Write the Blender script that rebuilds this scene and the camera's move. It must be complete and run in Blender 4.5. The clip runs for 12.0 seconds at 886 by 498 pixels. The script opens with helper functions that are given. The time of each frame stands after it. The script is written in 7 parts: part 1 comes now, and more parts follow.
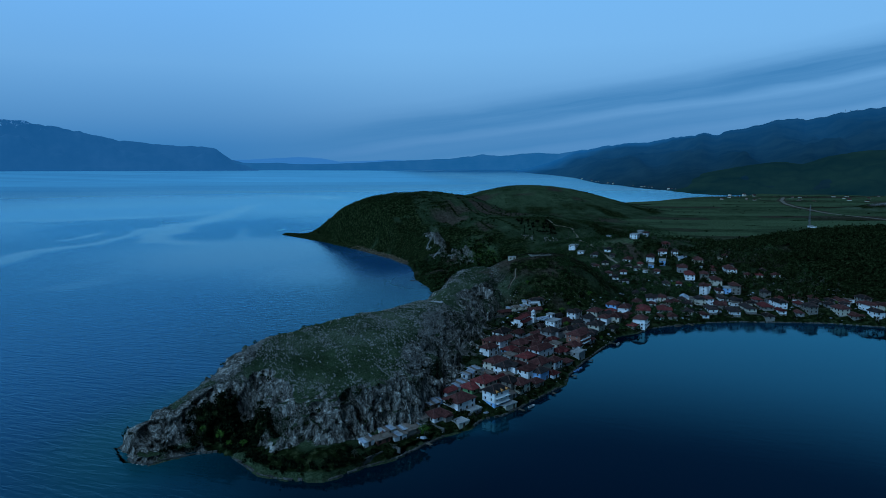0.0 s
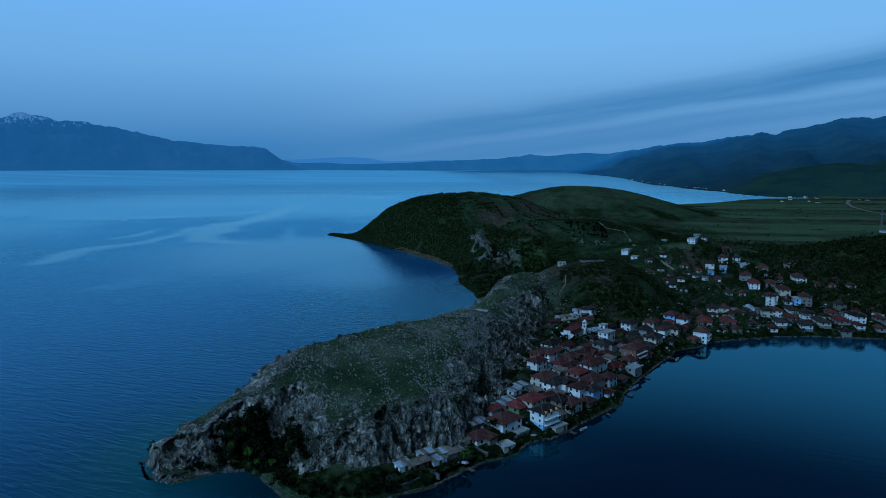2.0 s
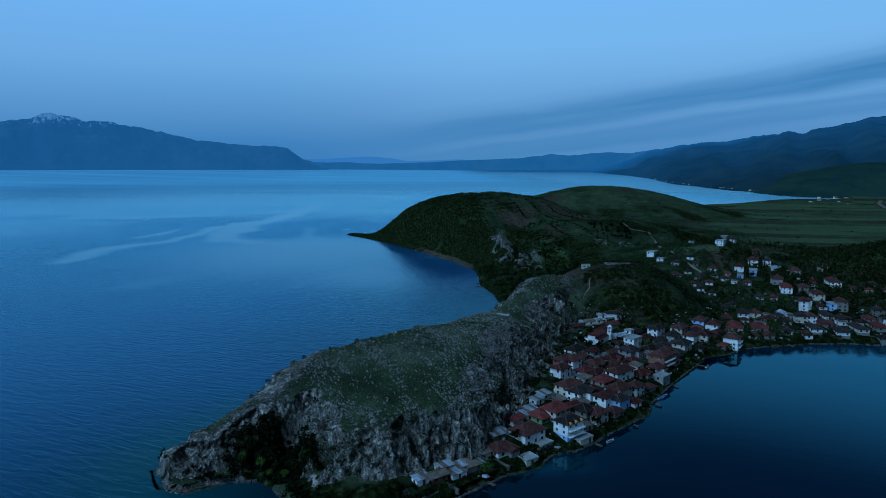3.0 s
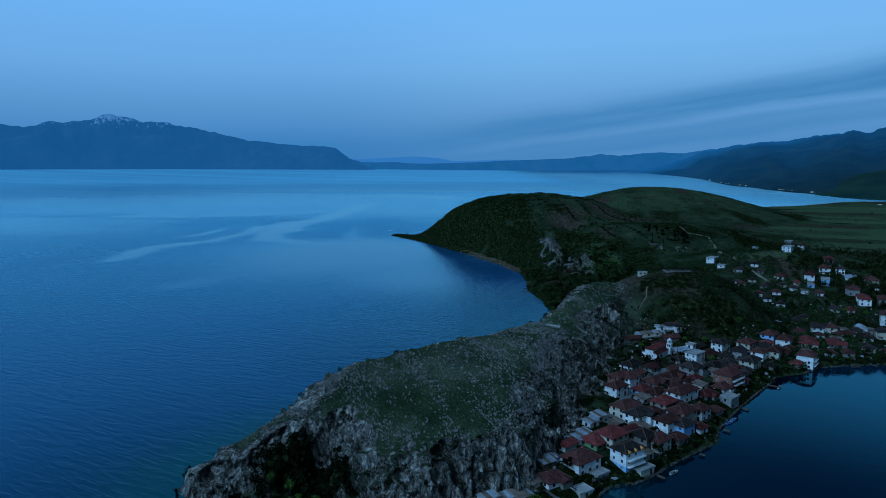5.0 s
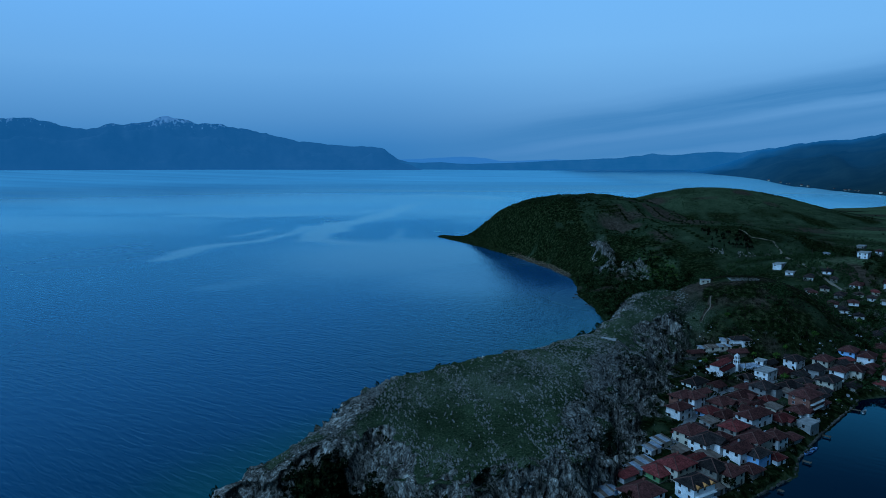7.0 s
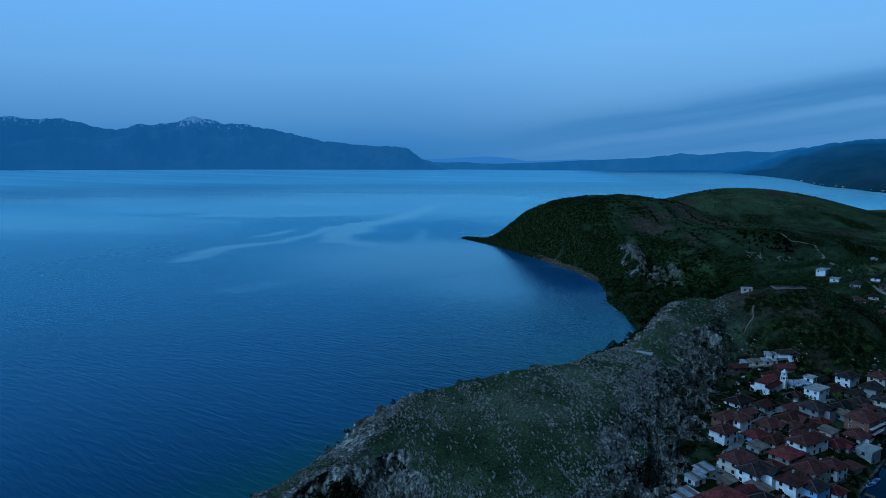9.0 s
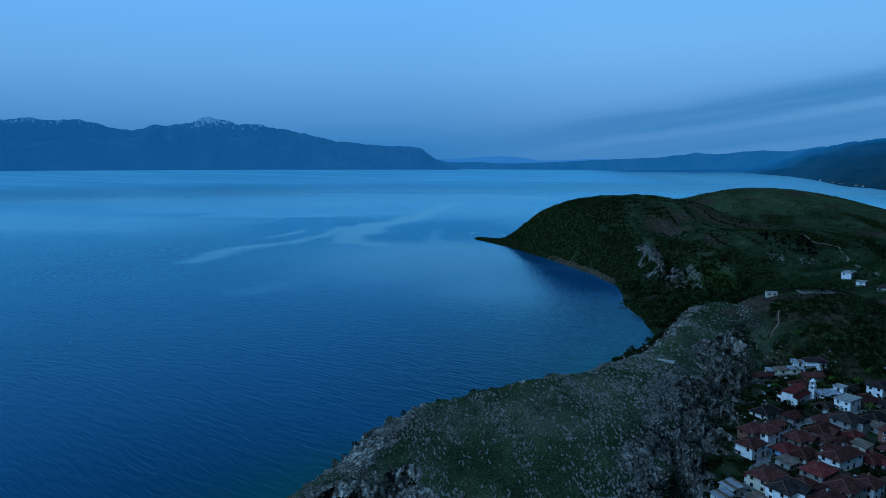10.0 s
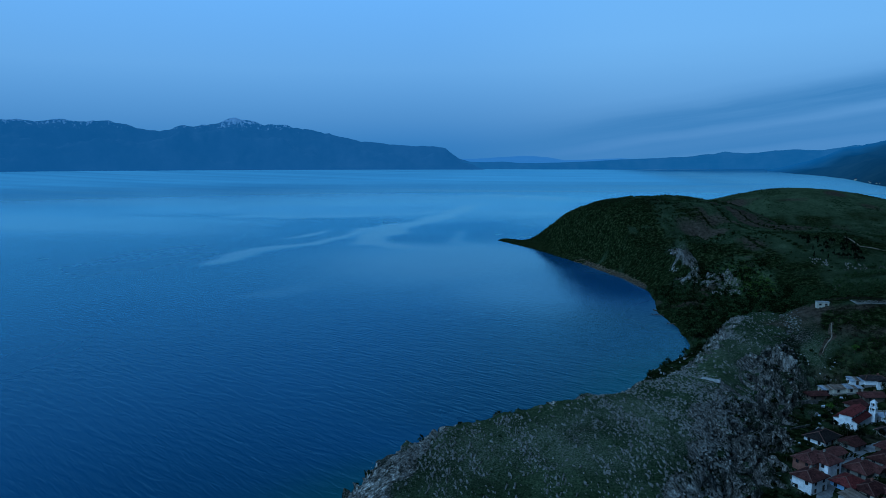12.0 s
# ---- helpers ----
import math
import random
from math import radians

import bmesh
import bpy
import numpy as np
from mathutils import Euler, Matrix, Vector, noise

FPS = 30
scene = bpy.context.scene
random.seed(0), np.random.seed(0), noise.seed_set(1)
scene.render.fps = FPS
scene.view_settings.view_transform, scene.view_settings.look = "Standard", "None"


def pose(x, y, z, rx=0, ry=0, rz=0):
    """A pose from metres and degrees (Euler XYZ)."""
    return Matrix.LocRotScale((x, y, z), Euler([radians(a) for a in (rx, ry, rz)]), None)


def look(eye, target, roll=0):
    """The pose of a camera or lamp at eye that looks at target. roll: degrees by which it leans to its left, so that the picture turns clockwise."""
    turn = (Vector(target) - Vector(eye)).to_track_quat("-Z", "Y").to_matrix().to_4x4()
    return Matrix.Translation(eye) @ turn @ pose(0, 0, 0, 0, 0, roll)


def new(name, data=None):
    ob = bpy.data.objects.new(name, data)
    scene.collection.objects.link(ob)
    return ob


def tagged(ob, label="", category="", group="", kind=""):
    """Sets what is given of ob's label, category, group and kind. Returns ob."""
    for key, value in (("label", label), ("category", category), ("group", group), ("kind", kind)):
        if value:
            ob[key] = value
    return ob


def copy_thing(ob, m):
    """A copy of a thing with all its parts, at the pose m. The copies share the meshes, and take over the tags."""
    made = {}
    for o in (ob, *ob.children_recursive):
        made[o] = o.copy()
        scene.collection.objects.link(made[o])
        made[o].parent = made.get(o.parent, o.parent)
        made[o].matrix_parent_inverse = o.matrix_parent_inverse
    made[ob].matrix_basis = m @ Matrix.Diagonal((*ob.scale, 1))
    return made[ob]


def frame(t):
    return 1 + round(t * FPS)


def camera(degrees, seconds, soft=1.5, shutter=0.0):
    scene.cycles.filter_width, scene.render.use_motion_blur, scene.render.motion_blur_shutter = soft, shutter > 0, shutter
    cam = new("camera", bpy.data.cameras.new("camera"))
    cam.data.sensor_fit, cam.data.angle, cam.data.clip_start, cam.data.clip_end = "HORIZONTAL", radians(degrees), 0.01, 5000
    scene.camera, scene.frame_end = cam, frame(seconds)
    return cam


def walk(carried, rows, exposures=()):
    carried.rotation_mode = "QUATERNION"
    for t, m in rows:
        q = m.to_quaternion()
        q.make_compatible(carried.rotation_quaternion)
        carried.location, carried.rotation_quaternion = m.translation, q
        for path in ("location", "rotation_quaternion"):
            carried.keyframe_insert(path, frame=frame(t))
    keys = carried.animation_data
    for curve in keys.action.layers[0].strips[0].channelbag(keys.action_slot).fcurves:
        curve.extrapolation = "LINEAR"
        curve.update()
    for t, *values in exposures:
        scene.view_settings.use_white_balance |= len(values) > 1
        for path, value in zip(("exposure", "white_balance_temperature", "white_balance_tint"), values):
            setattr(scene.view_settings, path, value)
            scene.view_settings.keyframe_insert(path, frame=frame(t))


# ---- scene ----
cam = camera(69.1, 12.0, soft=0.6)
PATH = [
    (0, (-5.175, 1.2, 107.886), (-5.174, 3.183, 107.624), -0.4),
    (0.5, (-4.939, 6.449, 107.881), (-4.983, 8.431, 107.62), -0.3),
    (1, (-4.851, 11.727, 107.879), (-4.938, 13.707, 107.618), -0.3),
    (1.5, (-4.96, 17.006, 107.878), (-5.076, 18.986, 107.617), -0.3),
    (2, (-5.163, 22.219, 107.861), (-5.304, 24.197, 107.6), -0.3),
    (2.5, (-5.454, 27.357, 107.84), (-5.626, 29.332, 107.579), -0.3),
    (3, (-5.877, 32.451, 107.82), (-6.081, 34.423, 107.558), -0.3),
    (5, (-8.253, 52.917, 107.599), (-8.598, 54.869, 107.338), -0.2),
    (5.5, (-8.924, 57.913, 107.558), (-9.313, 59.858, 107.298), -0.3),
    (6, (-9.723, 62.768, 107.523), (-10.146, 64.705, 107.262), -0.3),
    (6.5, (-10.601, 67.436, 107.49), (-11.056, 69.366, 107.229), -0.3),
    (7, (-11.524, 72.037, 107.462), (-12.011, 73.959, 107.202), -0.3),
    (9, (-15.642, 90.643, 107.415), (-16.201, 92.546, 107.155), -0.3),
    (9.5, (-16.822, 95.322, 107.445), (-17.4, 97.219, 107.185), -0.3),
    (10, (-18.14, 100.035, 107.486), (-18.738, 101.925, 107.226), -0.4),
    (10.5, (-19.513, 104.779, 107.503), (-20.127, 106.665, 107.244), -0.4),
    (11, (-20.923, 109.511, 107.503), (-21.555, 111.391, 107.243), -0.4),
    (11.5, (-22.342, 114.22, 107.498), (-22.992, 116.094, 107.239), -0.5),
    (12, (-23.773, 118.904, 107.487), (-24.441, 120.771, 107.227), -0.5),
]
walk(cam, [(t, look(eye, target, roll)) for t, eye, target, roll in PATH],
     exposures=[(0, 0.0, 6650, 10), (5, 0.0, 6480, 10), (12, -0.04, 6150, 10)])

# ---------------------------------------------------------------- dusk sky and light
def ramp(nt, stops, fac):
    n = nt.nodes.new("ShaderNodeValToRGB")
    els = n.color_ramp.elements
    while len(els) < len(stops):
        els.new(0.5)
    for e, (p, c) in zip(els, stops):
        e.position, e.color = p, (c[0], c[1], c[2], 1)
    nt.links.new(fac, n.inputs[0])
    return n.outputs[0]


def math_node(nt, op, a, b=None, c=None, clamp=False):
    n = nt.nodes.new("ShaderNodeMath")
    n.operation, n.use_clamp = op, clamp
    for i, v in enumerate((a, b, c)):
        if v is None:
            continue
        if isinstance(v, (int, float)):
            n.inputs[i].default_value = v
        else:
            nt.links.new(v, n.inputs[i])
    return n.outputs[0]


def mix_colour(nt, fac, a, b, blend="MIX"):
    n = nt.nodes.new("ShaderNodeMix")
    n.data_type, n.blend_type = "RGBA", blend
    for i, v in ((0, fac), (6, a), (7, b)):
        if isinstance(v, (int, float)):
            n.inputs[i].default_value = v
        elif isinstance(v, tuple):
            n.inputs[i].default_value = (v[0], v[1], v[2], 1)
        else:
            nt.links.new(v, n.inputs[i])
    return n.outputs[2]


def noise_node(nt, vec, scale, detail=4.0, rough=0.55, distortion=0.0):
    n = nt.nodes.new("ShaderNodeTexNoise")
    n.inputs["Scale"].default_value, n.inputs["Detail"].default_value = scale, detail
    n.inputs["Roughness"].default_value, n.inputs["Distortion"].default_value = rough, distortion
    nt.links.new(vec, n.inputs["Vector"])
    return n.outputs[0]


def combine(nt, x, y, z):
    n = nt.nodes.new("ShaderNodeCombineXYZ")
    for i, v in enumerate((x, y, z)):
        if isinstance(v, (int, float)):
            n.inputs[i].default_value = v
        else:
            nt.links.new(v, n.inputs[i])
    return n.outputs[0]


def make_world():
    w = bpy.data.worlds.new("dusk_sky")
    scene.world = w
    w.use_nodes = True
    nt = w.node_tree
    nt.nodes.clear()
    out = nt.nodes.new("ShaderNodeOutputWorld")
    bg = nt.nodes.new("ShaderNodeBackground")
    nt.links.new(bg.outputs[0], out.inputs[0])
    tc = nt.nodes.new("ShaderNodeTexCoord")
    sep = nt.nodes.new("ShaderNodeSeparateXYZ")
    nt.links.new(tc.outputs["Generated"], sep.inputs[0])
    x, y, z = sep.outputs
    el = math_node(nt, "ARCSINE", z)
    az = math_node(nt, "ARCTAN2", x, y)
    # clear dusk air: dim blue haze on the horizon, brightest at some 15 degrees, deeper overhead
    e = math_node(nt, "MULTIPLY", el, 2 / math.pi, clamp=True)
    base = ramp(nt, [(0.0, (0.034, 0.190, 0.480)), (0.018, (0.043, 0.212, 0.510)), (0.045, (0.088, 0.285, 0.600)),
                     (0.09, (0.145, 0.398, 0.770)), (0.155, (0.160, 0.460, 0.930)), (0.205, (0.118, 0.350, 0.730)),
                     (0.265, (0.030, 0.095, 0.230)), (0.34, (0.020, 0.062, 0.145)), (1.0, (0.018, 0.050, 0.105))], e)
    # one long cloud bank rising to the north-east: feathered top, dark body, pale gaps below it
    slope = math_node(nt, "SUBTRACT", el, math_node(nt, "MULTIPLY", az, 0.122))
    wob = noise_node(nt, combine(nt, math_node(nt, "MULTIPLY", az, 2.2), math_node(nt, "MULTIPLY", el, 9.0), 0.0), 2.0, 4)
    across = math_node(nt, "ADD", slope, math_node(nt, "MULTIPLY", math_node(nt, "SUBTRACT", wob, 0.5), 0.020))
    bands = ramp(nt, [(0.0, (0.1, 0, 0)), (0.10, (0.65, 0, 0)), (0.22, (0.45, 0, 0)), (0.29, (0.55, 0, 0)), (0.36, (0.10, 0, 0)), (0.42, (0.35, 0, 0)),
                      (0.48, (0.85, 0, 0)), (0.62, (0.95, 0, 0)), (0.70, (0.70, 0, 0)), (0.77, (0.48, 0, 0)), (0.87, (0.16, 0, 0)), (1.0, (0.0, 0, 0))],
                 math_node(nt, "MULTIPLY", across, 10.0, clamp=True))
    fibre = noise_node(nt, combine(nt, math_node(nt, "MULTIPLY", az, 1.6), math_node(nt, "MULTIPLY", across, 34.0), 0.3), 2.0, 5, 0.6)
    broken = nt.nodes.new("ShaderNodeMapRange")
    nt.links.new(fibre, broken.inputs[0])
    broken.inputs[1].default_value, broken.inputs[2].default_value = 0.30, 0.62
    broken.inputs[3].default_value, broken.inputs[4].default_value = 0.62, 1.0
    east = nt.nodes.new("ShaderNodeMapRange")
    east.interpolation_type = "SMOOTHSTEP"
    nt.links.new(az, east.inputs[0])
    east.inputs[1].default_value, east.inputs[2].default_value = -0.40, -0.02
    red = nt.nodes.new("ShaderNodeSeparateColor")
    nt.links.new(bands, red.inputs[0])
    fac = math_node(nt, "MULTIPLY", math_node(nt, "MULTIPLY", red.outputs[0], broken.outputs[0]), east.outputs[0], clamp=True)
    lit = mix_colour(nt, math_node(nt, "MULTIPLY", east.outputs[0], 0.5), base, ramp(nt, [(0.03, (0.130, 0.325, 0.610)), (0.11, (0.205, 0.510, 0.900)), (0.19, (0.175, 0.480, 0.900)), (0.25, (0.030, 0.095, 0.230))], e))
    col = mix_colour(nt, fac, lit, (0.046, 0.215, 0.490))
    # the afterglow lies to the north-west; the sky away from it has gone dim
    glow = nt.nodes.new("ShaderNodeMapRange")
    glow.interpolation_type = "SMOOTHSTEP"
    nt.links.new(math_node(nt, "COSINE", math_node(nt, "ADD", az, 0.87)), glow.inputs[0])
    glow.inputs[1].default_value, glow.inputs[2].default_value = -0.80, 0.04
    glow.inputs[3].default_value, glow.inputs[4].default_value = 0.22, 1.0
    nt.links.new(mix_colour(nt, 1.0, col, combine(nt, glow.outputs[0], glow.outputs[0], glow.outputs[0]), "MULTIPLY"), bg.inputs[0])
    bg.inputs[1].default_value = 1.0


make_world()
sun = new("sun", bpy.data.lights.new("sun", "SUN"))
sun.data.energy, sun.data.angle, sun.data.color = 2.62, radians(50), (0.325, 0.66, 1.08)
sun.matrix_world = look((-125, -142, 178), (0, 0, 0))

# ---------------------------------------------------------------- materials
def material(name, rough=0.8, metal=0.0, spec=0.3):
    m = bpy.data.materials.new(name)
    m.use_nodes = True
    nt = m.node_tree
    b = nt.nodes["Principled BSDF"]
    b.inputs["Roughness"].default_value, b.inputs["Metallic"].default_value = rough, metal
    b.inputs["Specular IOR Level"].default_value = spec
    return m, nt, b


def coords(nt, kind="Object"):
    return nt.nodes.new("ShaderNodeTexCoord").outputs[kind]


def bump(nt, b, height, strength, distance):
    n = nt.nodes.new("ShaderNodeBump")
    n.inputs["Strength"].default_value, n.inputs["Distance"].default_value = strength, distance
    nt.links.new(height, n.inputs["Height"])
    nt.links.new(n.outputs[0], b.inputs["Normal"])


def position(nt):
    return nt.nodes.new("ShaderNodeNewGeometry").outputs["Position"]


def surface(name, c1, c2, scale=1.0, rough=0.85, grain=8.0, relief=0.02, metal=0.0, vary=0.25, spec=0.04):
    """A two-tone weathered surface: broad stains, fine grain, and a small change from object to object."""
    m, nt, b = material(name, rough, metal, spec)
    p = position(nt)
    broad = noise_node(nt, p, scale, 3)
    fine = noise_node(nt, p, scale * grain, 4, 0.65)
    f = math_node(nt, "ADD", math_node(nt, "MULTIPLY", broad, 0.6), math_node(nt, "MULTIPLY", fine, 0.4))
    col = ramp(nt, [(0.36, c1), (0.64, c2)], f)
    info = nt.nodes.new("ShaderNodeObjectInfo").outputs["Random"]
    gain = math_node(nt, "ADD", math_node(nt, "MULTIPLY", info, vary), 1 - vary / 2)
    col = mix_colour(nt, 1.0, col, combine(nt, gain, gain, gain), "MULTIPLY")
    nt.links.new(col, b.inputs["Base Color"])
    bump(nt, b, fine, 0.5, relief)
    return m


def ground_material():
    m, nt, b = material("ground_cover", 0.95, 0, 0.0)
    p = position(nt)
    att = nt.nodes.new("ShaderNodeVertexColor")
    att.layer_name = "cover"
    sep = nt.nodes.new("ShaderNodeSeparateColor")
    nt.links.new(att.outputs[0], sep.inputs[0])
    rock, scrub, soil = sep.outputs
    lush = att.outputs["Alpha"]
    stony = nt.nodes.new("ShaderNodeMapRange")
    nt.links.new(rock, stony.inputs[0])
    stony.inputs[1].default_value, stony.inputs[2].default_value = 0.02, 0.22
    n1 = noise_node(nt, p, 0.05, 5, 0.6)
    n2 = noise_node(nt, p, 0.35, 6, 0.65)
    n3 = noise_node(nt, p, 1.6, 5, 0.7)
    grass = ramp(nt, [(0.38, (0.010, 0.016, 0.008)), (0.5, (0.028, 0.045, 0.022)), (0.62, (0.068, 0.093, 0.051))],
                 math_node(nt, "ADD", math_node(nt, "MULTIPLY", n1, 0.35), math_node(nt, "MULTIPLY", n3, 0.65)))
    bush = ramp(nt, [(0.36, (0.0025, 0.0045, 0.002)), (0.52, (0.009, 0.015, 0.005)), (0.66, (0.042, 0.050, 0.022))], n2)
    grass = mix_colour(nt, lush, grass, ramp(nt, [(0.38, (0.032, 0.054, 0.026)), (0.62, (0.092, 0.130, 0.066))], n2))
    earth = ramp(nt, [(0.36, (0.024, 0.018, 0.013)), (0.66, (0.082, 0.064, 0.047))], n2)
    # limestone: upright ribs and cracks, pale weathered faces
    sc = nt.nodes.new("ShaderNodeVectorMath")
    sc.operation = "MULTIPLY"
    nt.links.new(p, sc.inputs[0])
    sc.inputs[1].default_value = (1.0, 1.0, 0.28)
    rib = noise_node(nt, sc.outputs[0], 0.55, 6, 0.72, 0.9)
    crack = math_node(nt, "ABSOLUTE", math_node(nt, "SUBTRACT", noise_node(nt, sc.outputs[0], 0.30, 5, 0.6, 1.2), 0.5))
    crk = nt.nodes.new("ShaderNodeMapRange")
    nt.links.new(crack, crk.inputs[0])
    crk.inputs[2].default_value = 0.055
    stone = ramp(nt, [(0.38, (0.040, 0.036, 0.030)), (0.47, (0.190, 0.174, 0.152)), (0.59, (0.43, 0.40, 0.357))],
                 math_node(nt, "ADD", math_node(nt, "MULTIPLY", rib, 0.6), math_node(nt, "MULTIPLY", n3, 0.4)))
    stone = mix_colour(nt, math_node(nt, "MULTIPLY", math_node(nt, "SUBTRACT", 1.0, crk.outputs[0]), 0.7), stone, (0.018, 0.018, 0.013))
    for size, joint, deep in ((0.42, 0.06, 0.60), (1.15, 0.09, 0.40)):
        warped = nt.nodes.new("ShaderNodeVectorMath")
        warped.operation = "MULTIPLY_ADD"
        soft_noise = nt.nodes.new("ShaderNodeTexNoise")
        soft_noise.inputs["Scale"].default_value = 0.5
        nt.links.new(p, soft_noise.inputs["Vector"])
        nt.links.new(soft_noise.outputs["Color"], warped.inputs[0])
        warped.inputs[1].default_value = (1.6, 1.6, 1.6)
        nt.links.new(sc.outputs[0], warped.inputs[2])
        cell, edge = nt.nodes.new("ShaderNodeTexVoronoi"), nt.nodes.new("ShaderNodeTexVoronoi")
        edge.feature = "DISTANCE_TO_EDGE"
        for n in (cell, edge):
            n.inputs["Scale"].default_value = size
            nt.links.new(warped.outputs[0], n.inputs["Vector"])
        tone = nt.nodes.new("ShaderNodeSeparateColor")
        nt.links.new(cell.outputs["Color"], tone.inputs[0])
        g = math_node(nt, "ADD", math_node(nt, "MULTIPLY", tone.outputs[0], 0.7), 0.68)
        stone = mix_colour(nt, 1.0, stone, combine(nt, g, g, g), "MULTIPLY")
        gap = nt.nodes.new("ShaderNodeMapRange")
        nt.links.new(edge.outputs["Distance"], gap.inputs[0])
        gap.inputs[2].default_value = joint
        gap.inputs[3].default_value, gap.inputs[4].default_value = deep, 0.0
        stone = mix_colour(nt, gap.outputs[0], stone, (0.016, 0.016, 0.013))
    speck = noise_node(nt, p, 2.3, 4, 0.8)
    pale = nt.nodes.new("ShaderNodeMapRange")
    nt.links.new(math_node(nt, "ADD", speck, math_node(nt, "MULTIPLY", math_node(nt, "SUBTRACT", n1, 0.5), 0.25)), pale.inputs[0])
    pale.inputs[1].default_value, pale.inputs[2].default_value = 0.53, 0.61
    grass = mix_colour(nt, math_node(nt, "MULTIPLY", math_node(nt, "MULTIPLY", pale.outputs[0], stony.outputs[0]), 0.55), grass, (0.21, 0.205, 0.185))
    # ragged borders between the covers
    def ragged(v, lo=0.35, hi=0.65):
        n = nt.nodes.new("ShaderNodeMapRange")
        nt.links.new(math_node(nt, "ADD", v, math_node(nt, "MULTIPLY", math_node(nt, "SUBTRACT", n3, 0.5), 1.1)), n.inputs[0])
        n.inputs[1].default_value, n.inputs[2].default_value = lo, hi
        return n.outputs[0]
    col = mix_colour(nt, ragged(soil), grass, earth)
    col = mix_colour(nt, ragged(scrub), col, bush)
    rk = ragged(rock, 0.4, 0.6)
    col = mix_colour(nt, rk, col, stone)
    nt.links.new(col, b.inputs["Base Color"])
    h = math_node(nt, "ADD", math_node(nt, "MULTIPLY", n3, 0.7), math_node(nt, "MULTIPLY", math_node(nt, "MULTIPLY", math_node(nt, "ADD", crk.outputs[0], math_node(nt, "MULTIPLY", rib, 3.0)), rk), 0.6))
    bump(nt, b, h, 1.0, 0.55)
    return m


def water_material():
    m = bpy.data.materials.new("lake_water")
    m.use_nodes = True
    nt = m.node_tree
    nt.nodes.clear()
    out = nt.nodes.new("ShaderNodeOutputMaterial")
    body, gloss = nt.nodes.new("ShaderNodeBsdfDiffuse"), nt.nodes.new("ShaderNodeBsdfGlossy")
    mixer, fres = nt.nodes.new("ShaderNodeMixShader"), nt.nodes.new("ShaderNodeFresnel")
    fres.inputs["IOR"].default_value = 1.42
    for a, c in ((body.outputs[0], mixer.inputs[1]), (gloss.outputs[0], mixer.inputs[2]), (mixer.outputs[0], out.inputs[0])):
        nt.links.new(a, c)
    p = position(nt)
    sep = nt.nodes.new("ShaderNodeSeparateXYZ")
    nt.links.new(p, sep.inputs[0])
    x, y, _ = sep.outputs
    att = nt.nodes.new("ShaderNodeVertexColor")
    att.layer_name = "depth"
    dep = nt.nodes.new("ShaderNodeSeparateColor")
    nt.links.new(att.outputs[0], dep.inputs[0])
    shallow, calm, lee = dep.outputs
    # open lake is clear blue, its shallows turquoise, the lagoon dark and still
    # lee and cove: dark reflections of cliffs and upper sky put into the colour
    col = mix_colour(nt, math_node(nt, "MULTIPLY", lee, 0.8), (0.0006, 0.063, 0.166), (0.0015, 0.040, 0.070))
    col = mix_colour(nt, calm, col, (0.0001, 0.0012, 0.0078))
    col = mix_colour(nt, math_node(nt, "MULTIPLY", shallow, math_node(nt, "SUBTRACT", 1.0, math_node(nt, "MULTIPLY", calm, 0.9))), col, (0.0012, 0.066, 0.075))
    # wind waves run in from the south-west; slicks lie in long winding streaks
    u = math_node(nt, "ADD", math_node(nt, "MULTIPLY", x, 0.35), math_node(nt, "MULTIPLY", y, 0.94))
    v = math_node(nt, "SUBTRACT", math_node(nt, "MULTIPLY", y, 0.35), math_node(nt, "MULTIPLY", x, 0.94))
    wave = noise_node(nt, combine(nt, math_node(nt, "MULTIPLY", u, 0.42), math_node(nt, "MULTIPLY", v, 0.085), 0.0), 1.0, 3, 0.5, 0.5)
    chop = noise_node(nt, p, 0.55, 3, 0.6)
    slick = noise_node(nt, combine(nt, math_node(nt, "MULTIPLY", x, 0.0035), math_node(nt, "MULTIPLY", y, 0.0030), 0.0), 1.0, 5, 0.5, 2.2)
    patches = nt.nodes.new("ShaderNodeVertexColor")
    patches.layer_name = "film"
    pat = nt.nodes.new("ShaderNodeSeparateColor")
    nt.links.new(patches.outputs[0], pat.inputs[0])
    film, ruffled = pat.outputs[0], pat.outputs[1]
    sl = nt.nodes.new("ShaderNodeMapRange")
    nt.links.new(math_node(nt, "ADD", math_node(nt, "MULTIPLY", math_node(nt, "SUBTRACT", slick, 0.5), 0.35), math_node(nt, "SUBTRACT", 0.75, math_node(nt, "MULTIPLY", film, 0.75))), sl.inputs[0])
    sl.inputs[1].default_value, sl.inputs[2].default_value = 0.10, 0.80
    # lighter slicks and darker ruffled patches: reflection strength is put into the gloss colour
    painted_sheen = mix_colour(nt, film, (0.43, 0.90, 1.0), (0.66, 1.0, 1.0))
    painted_sheen = mix_colour(nt, math_node(nt, "MULTIPLY", ruffled, 0.7), painted_sheen, (0.32, 0.80, 0.95))
    # the calm water's dimmer reflection is put into its gloss colour
    nt.links.new(mix_colour(nt, calm, painted_sheen, (0.20, 0.78, 0.92)), gloss.inputs["Color"])
    still = math_node(nt, "SUBTRACT", 1.0, math_node(nt, "MULTIPLY", calm, 0.95))
    out_there = nt.nodes.new("ShaderNodeMapRange")
    far_out = nt.nodes.new("ShaderNodeVectorMath")
    far_out.operation = "LENGTH"
    nt.links.new(p, far_out.inputs[0])
